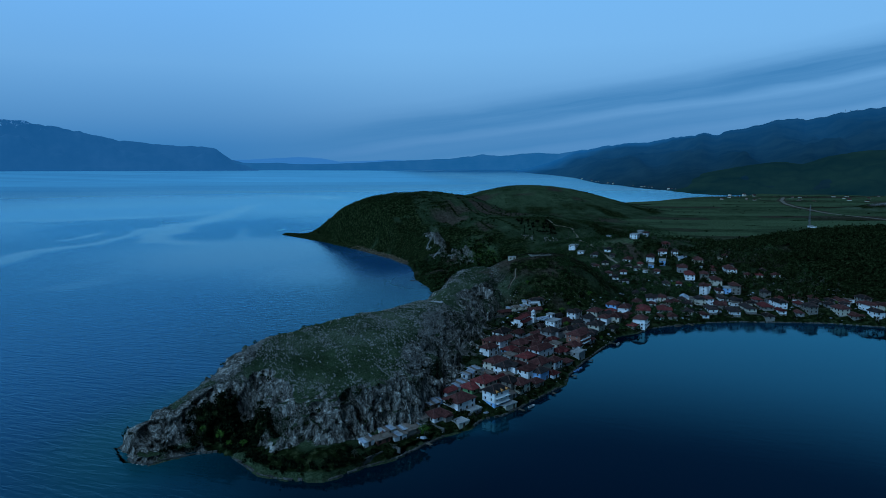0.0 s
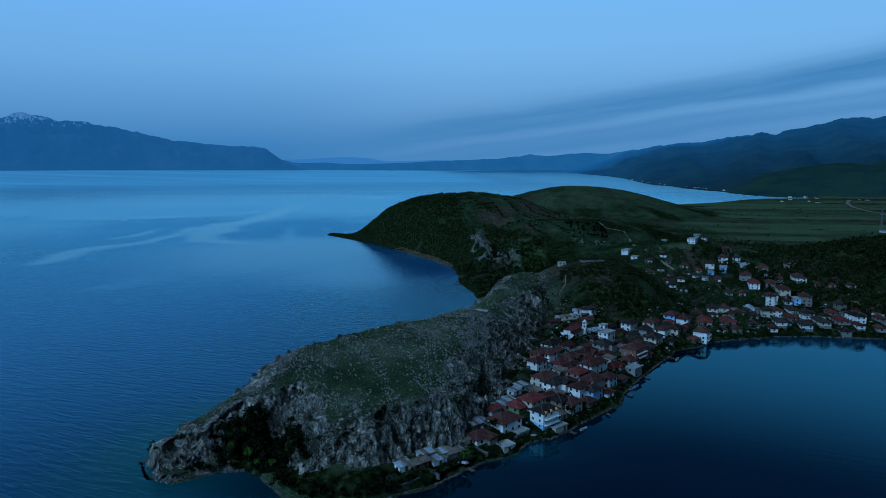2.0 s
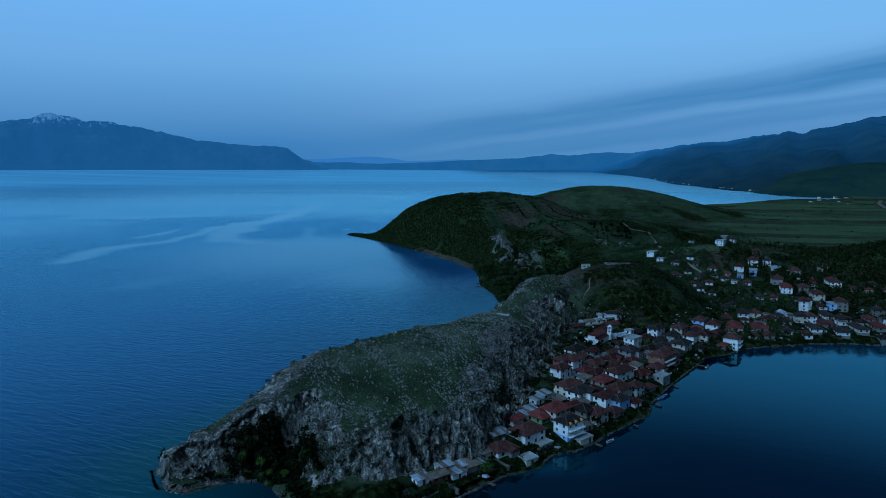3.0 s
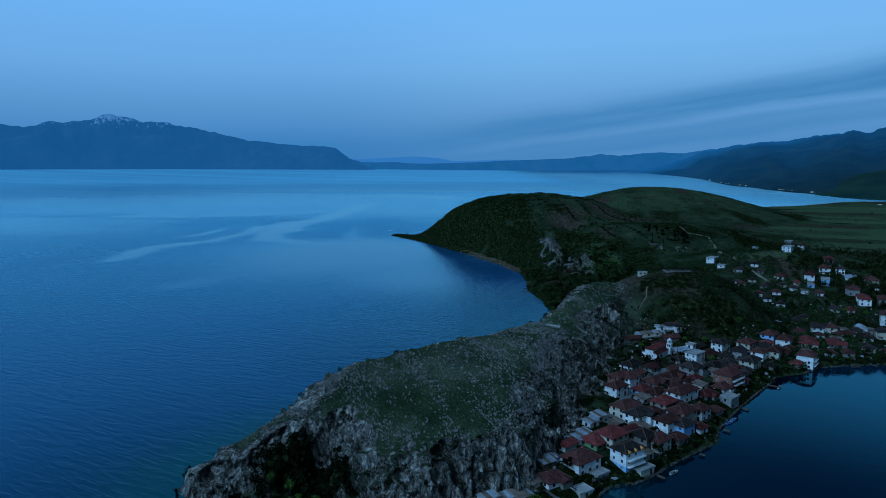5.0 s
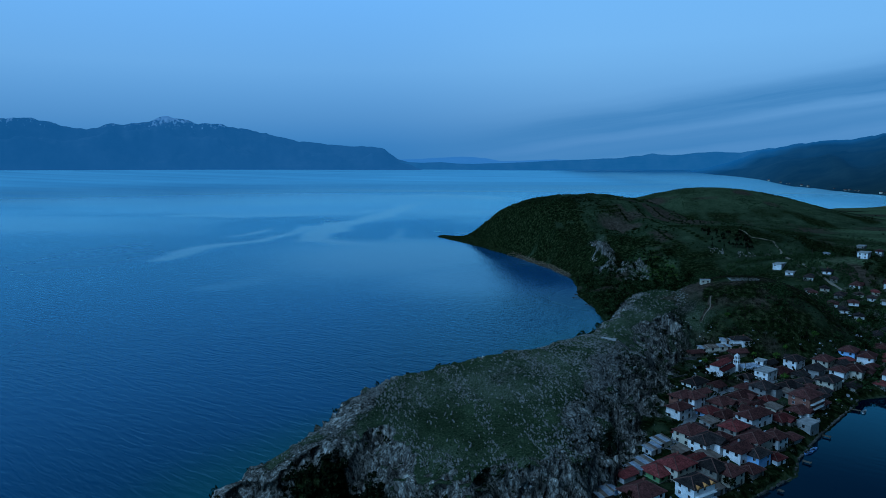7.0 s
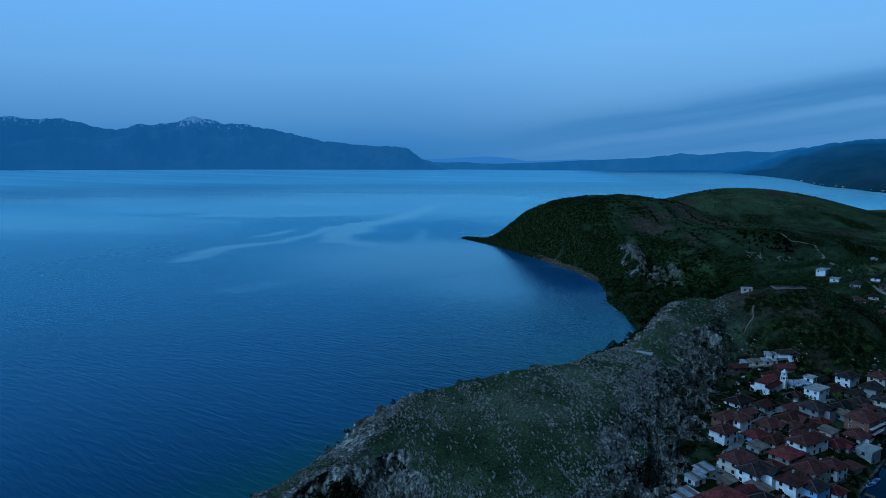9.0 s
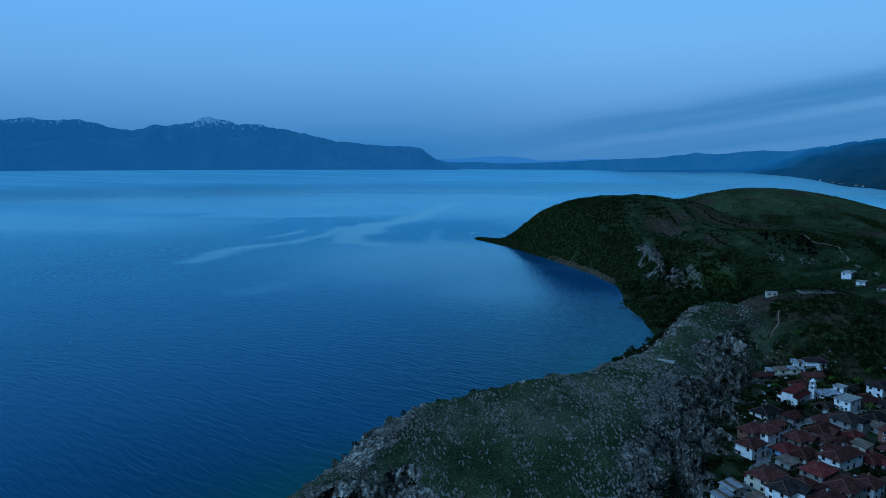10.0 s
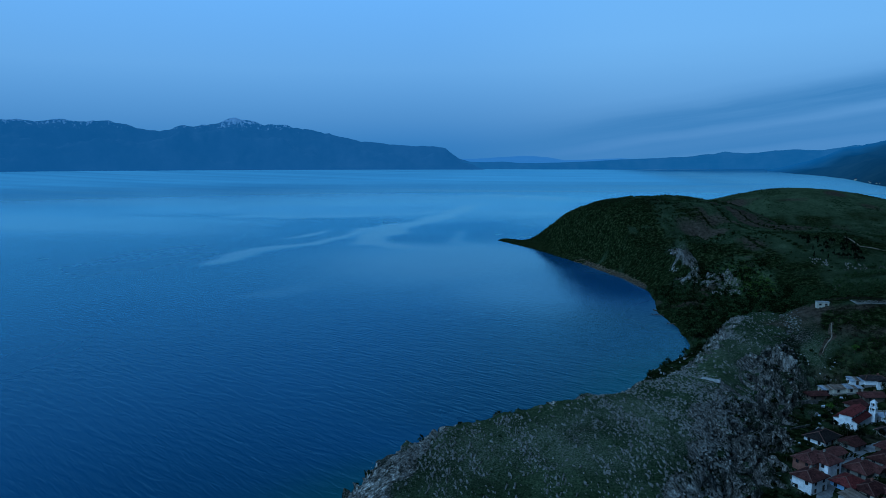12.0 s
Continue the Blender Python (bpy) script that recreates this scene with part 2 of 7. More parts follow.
    nt.links.new(far_out.outputs["Value"], out_there.inputs[0])
    out_there.inputs[1].default_value, out_there.inputs[2].default_value = 800, 2600
    far = out_there.outputs[0]
    streaks = math_node(nt, "MAXIMUM", sl.outputs[0], far)
    rough_water = math_node(nt, "MULTIPLY", math_node(nt, "ADD", math_node(nt, "MULTIPLY", streaks, 0.68), 0.32), still)
    h = math_node(nt, "MULTIPLY", math_node(nt, "ADD", wave, math_node(nt, "MULTIPLY", chop, 0.2)), math_node(nt, "MULTIPLY", rough_water, math_node(nt, "SUBTRACT", 1.0, math_node(nt, "MULTIPLY", far, 0.5))))
    n = nt.nodes.new("ShaderNodeBump")
    n.inputs["Strength"].default_value, n.inputs["Distance"].default_value = 1.0, 0.34
    nt.links.new(h, n.inputs["Height"])
    # gloss normal tilts towards the eye far out, fitted to mirror the brighter sky
    lean = nt.nodes.new("ShaderNodeMapRange")
    flat = combine(nt, x, math_node(nt, "SUBTRACT", y, 60.0), 0.0)
    reach, heading = nt.nodes.new("ShaderNodeVectorMath"), nt.nodes.new("ShaderNodeVectorMath")
    reach.operation, heading.operation = "LENGTH", "NORMALIZE"
    nt.links.new(flat, reach.inputs[0])
    nt.links.new(flat, heading.inputs[0])
    nt.links.new(reach.outputs["Value"], lean.inputs[0])
    lean.inputs[1].default_value, lean.inputs[2].default_value = 300, 1700
    lean.inputs[4].default_value = -0.065
    level = nt.nodes.new("ShaderNodeMapRange")
    nt.links.new(reach.outputs["Value"], level.inputs[0])
    level.inputs[1].default_value, level.inputs[2].default_value, level.inputs[4].default_value = 2300, 3900, 0.055
    tilt = nt.nodes.new("ShaderNodeVectorMath")
    tilt.operation = "SCALE"
    nt.links.new(heading.outputs[0], tilt.inputs[0])
    open_water = math_node(nt, "MULTIPLY", still, math_node(nt, "SUBTRACT", 1.0, math_node(nt, "MULTIPLY", pat.outputs[2], 0.8)))
    nt.links.new(math_node(nt, "MULTIPLY", math_node(nt, "ADD", lean.outputs[0], level.outputs[0]), open_water), tilt.inputs["Scale"])
    add, unit = nt.nodes.new("ShaderNodeVectorMath"), nt.nodes.new("ShaderNodeVectorMath")
    unit.operation = "NORMALIZE"
    nt.links.new(n.outputs[0], add.inputs[0])
    nt.links.new(tilt.outputs[0], add.inputs[1])
    nt.links.new(add.outputs[0], unit.inputs[0])
    for node in (body, fres):
        nt.links.new(n.outputs[0], node.inputs["Normal"])
    # far out, reflected sky is painted matte pale blue instead of mirroring the shore
    painted_sky = nt.nodes.new("ShaderNodeMapRange")
    painted_sky.interpolation_type = "SMOOTHSTEP"
    nt.links.new(reach.outputs["Value"], painted_sky.inputs[0])
    painted_sky.inputs[1].default_value, painted_sky.inputs[2].default_value, painted_sky.inputs[4].default_value = 2300, 3700, 0.85
    even = math_node(nt, "MULTIPLY", painted_sky.outputs[0], math_node(nt, "SUBTRACT", 1.0, pat.outputs[2]))
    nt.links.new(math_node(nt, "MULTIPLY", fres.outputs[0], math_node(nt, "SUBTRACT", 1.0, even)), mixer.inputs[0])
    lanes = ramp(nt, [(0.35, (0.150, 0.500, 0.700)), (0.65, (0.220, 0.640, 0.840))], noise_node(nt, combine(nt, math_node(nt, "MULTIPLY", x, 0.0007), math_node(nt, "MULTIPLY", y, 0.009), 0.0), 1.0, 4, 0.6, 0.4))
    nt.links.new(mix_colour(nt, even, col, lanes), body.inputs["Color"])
    nt.links.new(unit.outputs[0], gloss.inputs["Normal"])
    ruffle = math_node(nt, "MULTIPLY", att.outputs["Alpha"], 0.30)
    nt.links.new(math_node(nt, "ADD", math_node(nt, "MULTIPLY", rough_water, math_node(nt, "ADD", ruffle, 0.25)), 0.025), gloss.inputs["Roughness"])
    return m


def far_material(name, low, high, snow=0.0, haze_glow=(0.0, 0.0, 0.0), reach=()):
    """Distant slopes; the blue dusk haze before them is put in as surface glow."""
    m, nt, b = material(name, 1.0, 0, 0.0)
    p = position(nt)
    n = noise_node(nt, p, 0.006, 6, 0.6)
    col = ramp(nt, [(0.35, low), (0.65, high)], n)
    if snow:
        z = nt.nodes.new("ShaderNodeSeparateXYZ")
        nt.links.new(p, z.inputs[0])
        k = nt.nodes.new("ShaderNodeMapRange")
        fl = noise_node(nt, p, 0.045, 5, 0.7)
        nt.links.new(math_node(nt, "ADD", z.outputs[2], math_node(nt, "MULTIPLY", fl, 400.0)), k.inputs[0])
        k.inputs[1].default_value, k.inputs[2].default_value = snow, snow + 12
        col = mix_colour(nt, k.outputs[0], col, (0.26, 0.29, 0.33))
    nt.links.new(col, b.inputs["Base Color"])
    b.inputs["Emission Color"].default_value = (*haze_glow, 1)
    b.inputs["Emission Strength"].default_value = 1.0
    if reach:  # the haze glow grows with distance, and again towards the northern end
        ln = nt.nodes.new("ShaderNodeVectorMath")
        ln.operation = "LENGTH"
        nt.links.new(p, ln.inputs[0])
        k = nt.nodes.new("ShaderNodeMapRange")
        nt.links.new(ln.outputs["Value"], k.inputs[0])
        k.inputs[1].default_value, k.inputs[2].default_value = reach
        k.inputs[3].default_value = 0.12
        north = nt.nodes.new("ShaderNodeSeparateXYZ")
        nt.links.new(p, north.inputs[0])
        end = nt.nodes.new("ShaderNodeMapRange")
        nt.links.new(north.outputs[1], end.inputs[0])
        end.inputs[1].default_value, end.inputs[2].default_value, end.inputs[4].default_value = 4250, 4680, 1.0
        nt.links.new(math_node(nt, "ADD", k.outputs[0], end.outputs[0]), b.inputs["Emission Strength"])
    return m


GROUND = ground_material()
WATER = water_material()

# ---------------------------------------------------------------- the lie of the land
def value_noise(x, y, seed=0):
    xi, yi = np.floor(x).astype(np.int64), np.floor(y).astype(np.int64)
    fx, fy = x - xi, y - yi
    fx, fy = fx * fx * (3 - 2 * fx), fy * fy * (3 - 2 * fy)

    def rnd(a, b):
        h = (a * 374761393 + b * 668265263 + seed * 1442695041) & 0x7FFFFFFF
        h = ((h ^ (h >> 13)) * 1274126177) & 0x7FFFFFFF
        return ((h ^ (h >> 16)) & 0xFFFF) / 65535.0
    a = rnd(xi, yi) * (1 - fx) + rnd(xi + 1, yi) * fx
    b = rnd(xi, yi + 1) * (1 - fx) + rnd(xi + 1, yi + 1) * fx
    return (a * (1 - fy) + b * fy) * 2 - 1


def fbm(x, y, size, octaves=4, seed=0, gain=0.5):
    out, amp = 0.0, 1.0
    for i in range(octaves):
        out = out + amp * value_noise(x / size + 13.7 * i, y / size - 7.1 * i, seed + i)
        size, amp = size / 2, amp * gain
    return out


def blocks(u, v, size, seed):
    """Uneven cells: a random value for the cell each place lies in, and how near the next cell's edge is."""
    u, v = u / size, v / size
    iu, iv = np.floor(u).astype(np.int64), np.floor(v).astype(np.int64)
    first, second, pick = np.full(u.shape, 9.0), np.full(u.shape, 9.0), np.zeros(u.shape)
    for a in (-1, 0, 1):
        for b in (-1, 0, 1):
            cu, cv = (iu + a).astype(float), (iv + b).astype(float)
            du = cu + 0.5 + 0.45 * value_noise(cu, cv, seed) - u
            dv = cv + 0.5 + 0.45 * value_noise(cu, cv, seed + 1) - v
            d = np.hypot(du, dv)
            closer = d < first
            second = np.where(closer, first, np.minimum(second, d))
            pick = np.where(closer, value_noise(cu, cv, seed + 2), pick)
            first = np.minimum(first, d)
    return pick, second - first


def sdf(x, y, poly):
    """Distance to a closed outline, positive inside."""
    p = np.array(poly, float)
    q = np.roll(p, -1, axis=0)
    best = np.full(x.shape, 1e18)
    inside = np.zeros(x.shape, bool)
    for (ax, ay), (bx, by) in zip(p, q):
        dx, dy = bx - ax, by - ay
        t = np.clip(((x - ax) * dx + (y - ay) * dy) / (dx * dx + dy * dy), 0, 1)
        best = np.minimum(best, (x - ax - t * dx) ** 2 + (y - ay - t * dy) ** 2)
        if ay != by:
            inside ^= ((ay > y) != (by > y)) & (x < dx * (y - ay) / dy + ax)
    return np.where(inside, 1, -1) * np.sqrt(best)


def smooth(a, b, v):
    t = np.clip((v - a) / (b - a), 0, 1)
    return t * t * (3 - 2 * t)


def smax(a, b, k):
    h = np.clip(0.5 + 0.5 * (a - b) / k, 0, 1)
    return b * (1 - h) + a * h + k * h * (1 - h)


def bumpy(x, y, cx, cy, rx, ry, turn, height, power=2.0):
    c, s = math.cos(radians(turn)), math.sin(radians(turn))
    u, v = ((x - cx) * c + (y - cy) * s) / rx, (-(x - cx) * s + (y - cy) * c) / ry
    return height * np.exp(-(u * u + v * v) ** (power / 2))


EAST_SHORE = [(1500, 380), (520, 380), (330, 395), (283, 410), (254, 421), (229, 424), (196, 427), (172, 425), (145, 417), (130, 411),
              (119, 400), (102, 391), (95, 378), (78, 352), (69, 337), (59, 319), (54, 305), (44, 293), (34, 282), (27, 273),
              (20, 266), (11, 262), (6, 253), (-5, 246), (-15, 235), (-23, 226), (-35, 219), (-42, 212), (-47, 209), (-61, 211),
              (-70, 214), (-75, 219), (-83, 227), (-91, 233), (-99, 231), (-107, 227), (-113, 223), (-118, 224), (-124, 230)]
WEST_SHORE = [(-130, 238), (-131, 250), (-122, 270), (-111, 292), (-96, 311), (-76, 326), (-60, 345), (-49, 372), (-41, 405),
              (-35, 440), (-30, 463), (-22, 476), (-12, 500), (-11, 518), (-13, 531), (-18, 558), (-31, 602), (-34, 636), (-41, 681),
              (-67, 740), (-110, 810), (-143, 858), (-186, 920), (-256, 1003), (-250, 1014), (-190, 985), (-200, 1040), (-170, 1180),
              (-60, 1370), (120, 1520), (340, 1620), (540, 1725), (730, 1925), (900, 1990), (1000, 2080), (1050, 2400), (3400, 2400), (3400, 380)]
RIM = [(-124, 236), (-112, 240), (-100, 246), (-90, 253), (-79, 256), (-71, 248), (-60, 240), (-48, 239), (-35, 243), (-24, 249),
       (-16, 259), (-11, 272), (-7, 287), (-5, 305), (-2, 328), (4, 350), (9, 368), (12, 388), (18, 405), (26, 412), (30, 425),
       (40, 470), (24, 482), (9, 474), (3, 455), (-3, 432), (-9, 411), (-17, 392), (-27, 372), (-40, 344), (-58, 321), (-78, 304), (-95, 287), (-106, 268),
       (-116, 251)]


ROAD = [(980, 1860), (900, 1720), (839, 1586), (800, 1470), (784, 1390), (765, 1300), (760, 1268), (765, 1200), (780, 1120), (860, 1000)]
TRAIL = [(46, 446), (44.5, 441), (46, 438.5), (42, 436), (40, 431)]
TRACK = [(119, 764), (124, 733), (129, 736), (143.7, 737), (142.7, 720), (144.2, 709), (138, 680), (135.2, 647.5), (140.2, 632.6), (142.6, 620.2), (144.8, 614.2), (151, 592), (158, 575)]
BYWAY = [(120.8, 666.9), (128, 660), (134.8, 649.7)]


def height(x, y):
    x, y = np.asarray(x, float), np.asarray(y, float)
    ds = sdf(x, y, EAST_SHORE + WEST_SHORE)
    wob = fbm(x, y, 14, 3, 5) * 0.8
    ds = ds + wob + fbm(x, y, 130, 3, 15) * 14 * smooth(1150, 1600, y)
    z = np.where(ds < 0, np.maximum(ds * 0.22, -9), 0.9 * smooth(0, 1.2, ds) + 0.115 * np.clip(ds, 0, 110) + 0.01 * np.clip(ds, 0, 60))
    # the plain behind the village lies low
    plain = smooth(620, 980, y + 0.28 * x) * smooth(150, 420, x)
    z = np.where(ds > 0, z * (1 - plain) + plain * np.minimum(z, 3.0), z)
    # hills beyond the headland
    hills = bumpy(x, y, -36, 908, 150, 150, -35, 68, 3.2)
    hills = smax(hills, bumpy(x, y, 178, 1377, 216, 193, 28, 62.5, 2.1), 8)
    hills = smax(hills, bumpy(x, y, 70, 800, 150, 150, 0, 45, 3.0), 8)
    hills = smax(hills, bumpy(x, y, 185, 650, 120, 80, 10, 32, 2.4), 8)
    hills = smax(hills, bumpy(x, y, 65, 468, 62, 48, 25, 42, 2.6), 6)
    hills = smax(hills, bumpy(x, y, 440, 640, 230, 130, 20, 38, 2.4), 8)
    hills = smax(hills, bumpy(x, y, 975, 1390, 95, 60, 0, 20, 2.4), 8)
    hills = hills + fbm(x, y, 60, 4, 11) * np.clip(hills / 18, 0, 1) * 1.8
    hills = hills - 8.0 * np.abs(fbm(x + 0.4 * y, y * 0.35, 34, 4, 19)) * smooth(610, 670, y) * smooth(960, 830, y) * smooth(70, 10, x) * np.clip(hills / 20, 0, 1) * smooth(66, 44, hills)
    # old field terraces round the cape hill
    bench = hills / 4.2 + fbm(x, y, 70, 2, 97) * 0.35
    lift = (np.floor(bench) + smooth(0.55, 0.95, bench - np.floor(bench)) - bench) * 4.2
    hills = hills + lift * 0.75 * bumpy(x, y, -40, 850, 115, 95, -20, 1.0, 4) * smooth(40, 46, hills) * smooth(-0.5, 0.0, fbm(x, y, 45, 2, 197))
    keep = smooth(0, 14 + 16 * smooth(560, 640, y), ds)
    z = np.where(ds > 0, smax(z, hills * keep, 6), z)
    # the rocky headland: a tilted grassy top with cliffs all round
    sr = sdf(x, y, RIM)
    top = np.interp(y, [228, 240, 252, 275, 300, 330, 362, 385, 410, 430, 455], [16, 19, 21.5, 25.5, 29, 31.5, 30, 26.5, 28.5, 30.5, 32])
    west = smooth(-86, -124, x)
    top = top - west * np.interp(y, [235, 262, 290], [9, 9.5, 3]) + fbm(x, y, 22, 4, 3) * 0.9
    foot = 11.5 + 4.5 * smooth(268, 300, y) + 5 * fbm(x, y, 16, 2, 8) + 7.5 * bumpy(x, y, -60, 230, 22, 14, 0, 1.0, 3)
    foot = foot - 4.5 * smooth(-40, -28, x) * smooth(304, 286, y) + 4.0 * smooth(-84, -74, x) * smooth(-36, -44, x) * smooth(246, 234, y)
    rough = 3.2 - 7.0 * np.abs(fbm(x, y, 13, 4, 21, 0.6))
    east = smooth(-6, 6, x - np.interp(y, [250, 300, 350, 390, 430, 460], [-62, -43, -17, -4, 13, 24]))
    lip = 3.0 + 6.0 * smooth(-70, -30, x) + 9.0 * east * smooth(245, 285, y) * smooth(420, 385, y)
    rise = np.clip((sr + rough * (1 - smooth(0, 9, sr)) + foot) / (foot + lip), 0, 1)
    cliff = 0.65 * (1 - (1 - rise) ** 2) + 0.35 * smooth(0, 1, rise)
    mesa = np.where(sr > -30, top * cliff, 0)
    z = np.where(ds > -3, np.maximum(z, np.where(mesa > 0.5, mesa, -20)), z)
    shore = smooth(-0.5, 2.5, ds)
    z = np.where(ds > -3, np.where(z > 0, z * shore, z), z)
    return z, ds, sr


def along_rim(x, y):
    """How far round the headland's rim the nearest rim point lies."""
    p = np.array(RIM, float)
    q = np.roll(p, -1, axis=0)
    best, where, run = np.full(x.shape, 1e18), np.zeros(x.shape), 0.0
    for (ax, ay), (bx, by) in zip(p, q):
        dx, dy = bx - ax, by - ay
        size = math.hypot(dx, dy)
        t = np.clip(((x - ax) * dx + (y - ay) * dy) / (size * size), 0, 1)
        d = (x - ax - t * dx) ** 2 + (y - ay - t * dy) ** 2
        where = np.where(d < best, run + t * size, where)
        best = np.minimum(best, d)
        run += size
    return where


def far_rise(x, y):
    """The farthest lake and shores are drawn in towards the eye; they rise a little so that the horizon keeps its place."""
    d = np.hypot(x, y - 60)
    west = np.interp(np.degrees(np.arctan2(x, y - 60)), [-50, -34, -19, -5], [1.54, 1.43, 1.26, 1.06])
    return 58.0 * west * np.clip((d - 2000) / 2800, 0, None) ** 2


def spaced(*bands):
    out = []
    for a, b, step in bands:
        out.append(np.arange(a, b, step))
    return np.unique(np.concatenate(out))


def sheet(name, xs, ys, zfun, mat):
    X, Y = np.meshgrid(xs, ys)
    Z, colours, X, Y = zfun(X, Y)
    n, mth = len(xs), len(ys)
    me = bpy.data.meshes.new(name)
    me.vertices.add(n * mth)
    me.vertices.foreach_set("co", np.stack([X, Y, Z], -1).astype(np.float32).ravel())
    i = (np.arange(mth - 1)[:, None] * n + np.arange(n - 1)[None, :]).ravel()
    q = np.stack([i, i + 1, i + n + 1, i + n], -1)
    me.loops.add(q.size)
    me.loops.foreach_set("vertex_index", q.ravel().astype(np.int32))
    me.polygons.add(len(q))
    me.polygons.foreach_set("loop_start", (np.arange(len(q)) * 4).astype(np.int32))
    me.update(calc_edges=True)
    me.polygons.foreach_set("use_smooth", np.ones(len(q), bool))
    for key, rgb in colours.items():
        a = me.color_attributes.new(key, "FLOAT_COLOR", "POINT")
        rgba = np.ones((n * mth, 4), np.float32)
        rgba[:, :len(rgb)] = np.stack(rgb, -1).reshape(-1, len(rgb))
        a.data.foreach_set("color", rgba.ravel())
    me.materials.append(mat)
    return new(name, me)


SITE = []


def ground_sheet(X, Y):
    z, ds, sr = height(X, Y)
    steep = np.hypot(np.gradient(z, axis=1) / np.gradient(X, axis=1), np.gradient(z, axis=0) / np.gradient(Y, axis=0))
    near = smooth(490, 460, Y) * smooth(60, 40, X - 0.25 * (420 - Y))
    # broken rock: push the cliff faces in and out
    k = smooth(0.5, 1.2, steep) * near
    jx, jy = fbm(X + z * 0.7, Y + z, 5, 4, 31), fbm(X - z, Y + z * 0.7, 5, 4, 37)
    rim = along_rim(X, Y)
    gx, gy = np.gradient(sr, axis=1) / np.gradient(X, axis=1), np.gradient(sr, axis=0) / np.gradient(Y, axis=0)
    rib = 1.7 * (0.6 - 2.0 * np.abs(fbm(rim + 0.35 * z, 0.30 * z, 12, 2, 211))) + 1.25 * (0.5 - 2.0 * np.abs(fbm(rim - 0.3 * z, 0.42 * z, 4.2, 3, 217))) + 0.55 * (0.5 - 2.0 * np.abs(fbm(rim + 0.5 * z, 0.5 * z, 1.7, 2, 219)))
    warp = fbm(X, Y, 6, 2, 221) * 1.5
    big, big_edge = blocks(rim + 0.4 * z + warp, 0.55 * z + warp, 4.6, 251)
    small, small_edge = blocks(rim - 0.2 * z + warp, 0.6 * z - warp, 2.0, 257)
    rib = rib * 0.75 + 1.0 * big - 1.3 * smooth(0.22, 0.0, big_edge) + 0.55 * small - 0.6 * smooth(0.25, 0.0, small_edge)
    rib = rib * k * smooth(-22, -14, sr) * smooth(11, 4, sr)
    z = z + k * (fbm(X, Y, 3.4, 3, 41) * 1.0 - 0.9 * np.abs(fbm(X + 0.8 * Y, Y * 0.3, 5.0, 3, 45))) + near * smooth(0, 8, sr) * fbm(X, Y, 4, 3, 43) * 0.25
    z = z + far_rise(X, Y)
    patches = fbm(X, Y, 26, 4, 51)
    rock = np.clip(smooth(0.36, 0.72, steep) * (0.84 + 0.42 * fbm(X, Y, 9, 3, 53)) + near * smooth(2, 16, sr) * (0.16 + 0.34 * patches), 0, 1) * near
    scrub = np.clip(0.5 + 0.6 * fbm(X, Y, 45, 4, 71), 0, 1) * (1 - near)
    gully = smooth(476, 500, Y) * smooth(60, 25, X) * smooth(0.15, 0.75, smooth(690, 560, Y) + 0.55 * fbm(X, Y, 30, 4, 79)) * (0.55 + 0.45 * fbm(X, Y, 12, 3, 77))
    coast = smooth(55, 25, ds) * smooth(600, 650, Y) * smooth(60, 20, X) * (0.55 + 0.5 * fbm(X, Y, 20, 3, 75))
    scrub = np.maximum(scrub, np.maximum(gully, coast))
    hill = smooth(600, 720, Y) * smooth(330, 200, X)
    scrub = np.maximum(scrub, hill * smooth(-0.35, 0.25, fbm(X, Y, 70, 3, 73) + 0.006 * (30 - X)))
    hollow = bumpy(X, Y, -87, 238, 15, 8, -15, 1.0, 3)
    rock = np.maximum(rock, near * smooth(-82, -92, X) * smooth(-14, -4, sr) * (0.62 + 0.5 * fbm(X, Y, 8, 3, 57)))
    rock = np.maximum(rock, bumpy(X, Y, 25, 423, 12, 19, -28, 1.0, 3) * (0.36 + 0.7 * fbm(X, Y, 7, 3, 59)))
    rock = rock * (1 - 0.75 * bumpy(X, Y, 48, 425, 24, 26, 0, 1.0, 4))
    rock = rock * (1 - 0.9 * bumpy(X, Y, -1, 379, 13, 17, 25, 1.0, 3) * smooth(0.9, 0.5, steep))
    # scrub covers the hollow's rock; its shade is put into the dark cover too
    rock, scrub = rock * (1 - smooth(0.25, 0.6, hollow)), np.maximum(scrub, smooth(0.2, 0.5, hollow))
    soil = np.clip(fbm(X, Y, 55, 3, 81) * 0.9, 0, 1) * (1 - near)
    rock = rock * (1 - smooth(9, 5, ds) * smooth(-86, -80, X))
    # garden ground between the houses, hedged terraces on the cape hill, long fields on the plain, a dirt track
    village = smooth(2, 10, -sr) * smooth(540, 470, Y) * smooth(-60, -35, X) * smooth(0.5, 3, ds) * smooth(0.9, 0.5, steep)
    scrub = np.maximum(scrub, village * (0.75 + 0.45 * fbm(X, Y, 9, 3, 91)))
    soil = soil * (1 - village) + village * smooth(0.0, 0.5, fbm(X, Y, 12, 3, 95)) * 0.6
    foothold = smooth(-32, -40, X) * smooth(246, 238, Y) * smooth(-12, -16, sr) * smooth(1.5, 3.5, ds)
    scrub, soil = np.maximum(scrub, foothold * (0.7 + 0.3 * fbm(X, Y, 8, 3, 93))), soil * (1 - foothold * 0.6)
    capes = bumpy(X, Y, -20, 880, 130, 130, 0, 1.0, 4)
    scrub = np.clip(scrub + capes * smooth(36, 44, z) * (smooth(0.50, 0.85, steep) * 1.0 - 0.30), 0, 1)
    plain = smooth(640, 1000, Y + 0.28 * X) * smooth(150, 420, X) * smooth(12, 7, z)
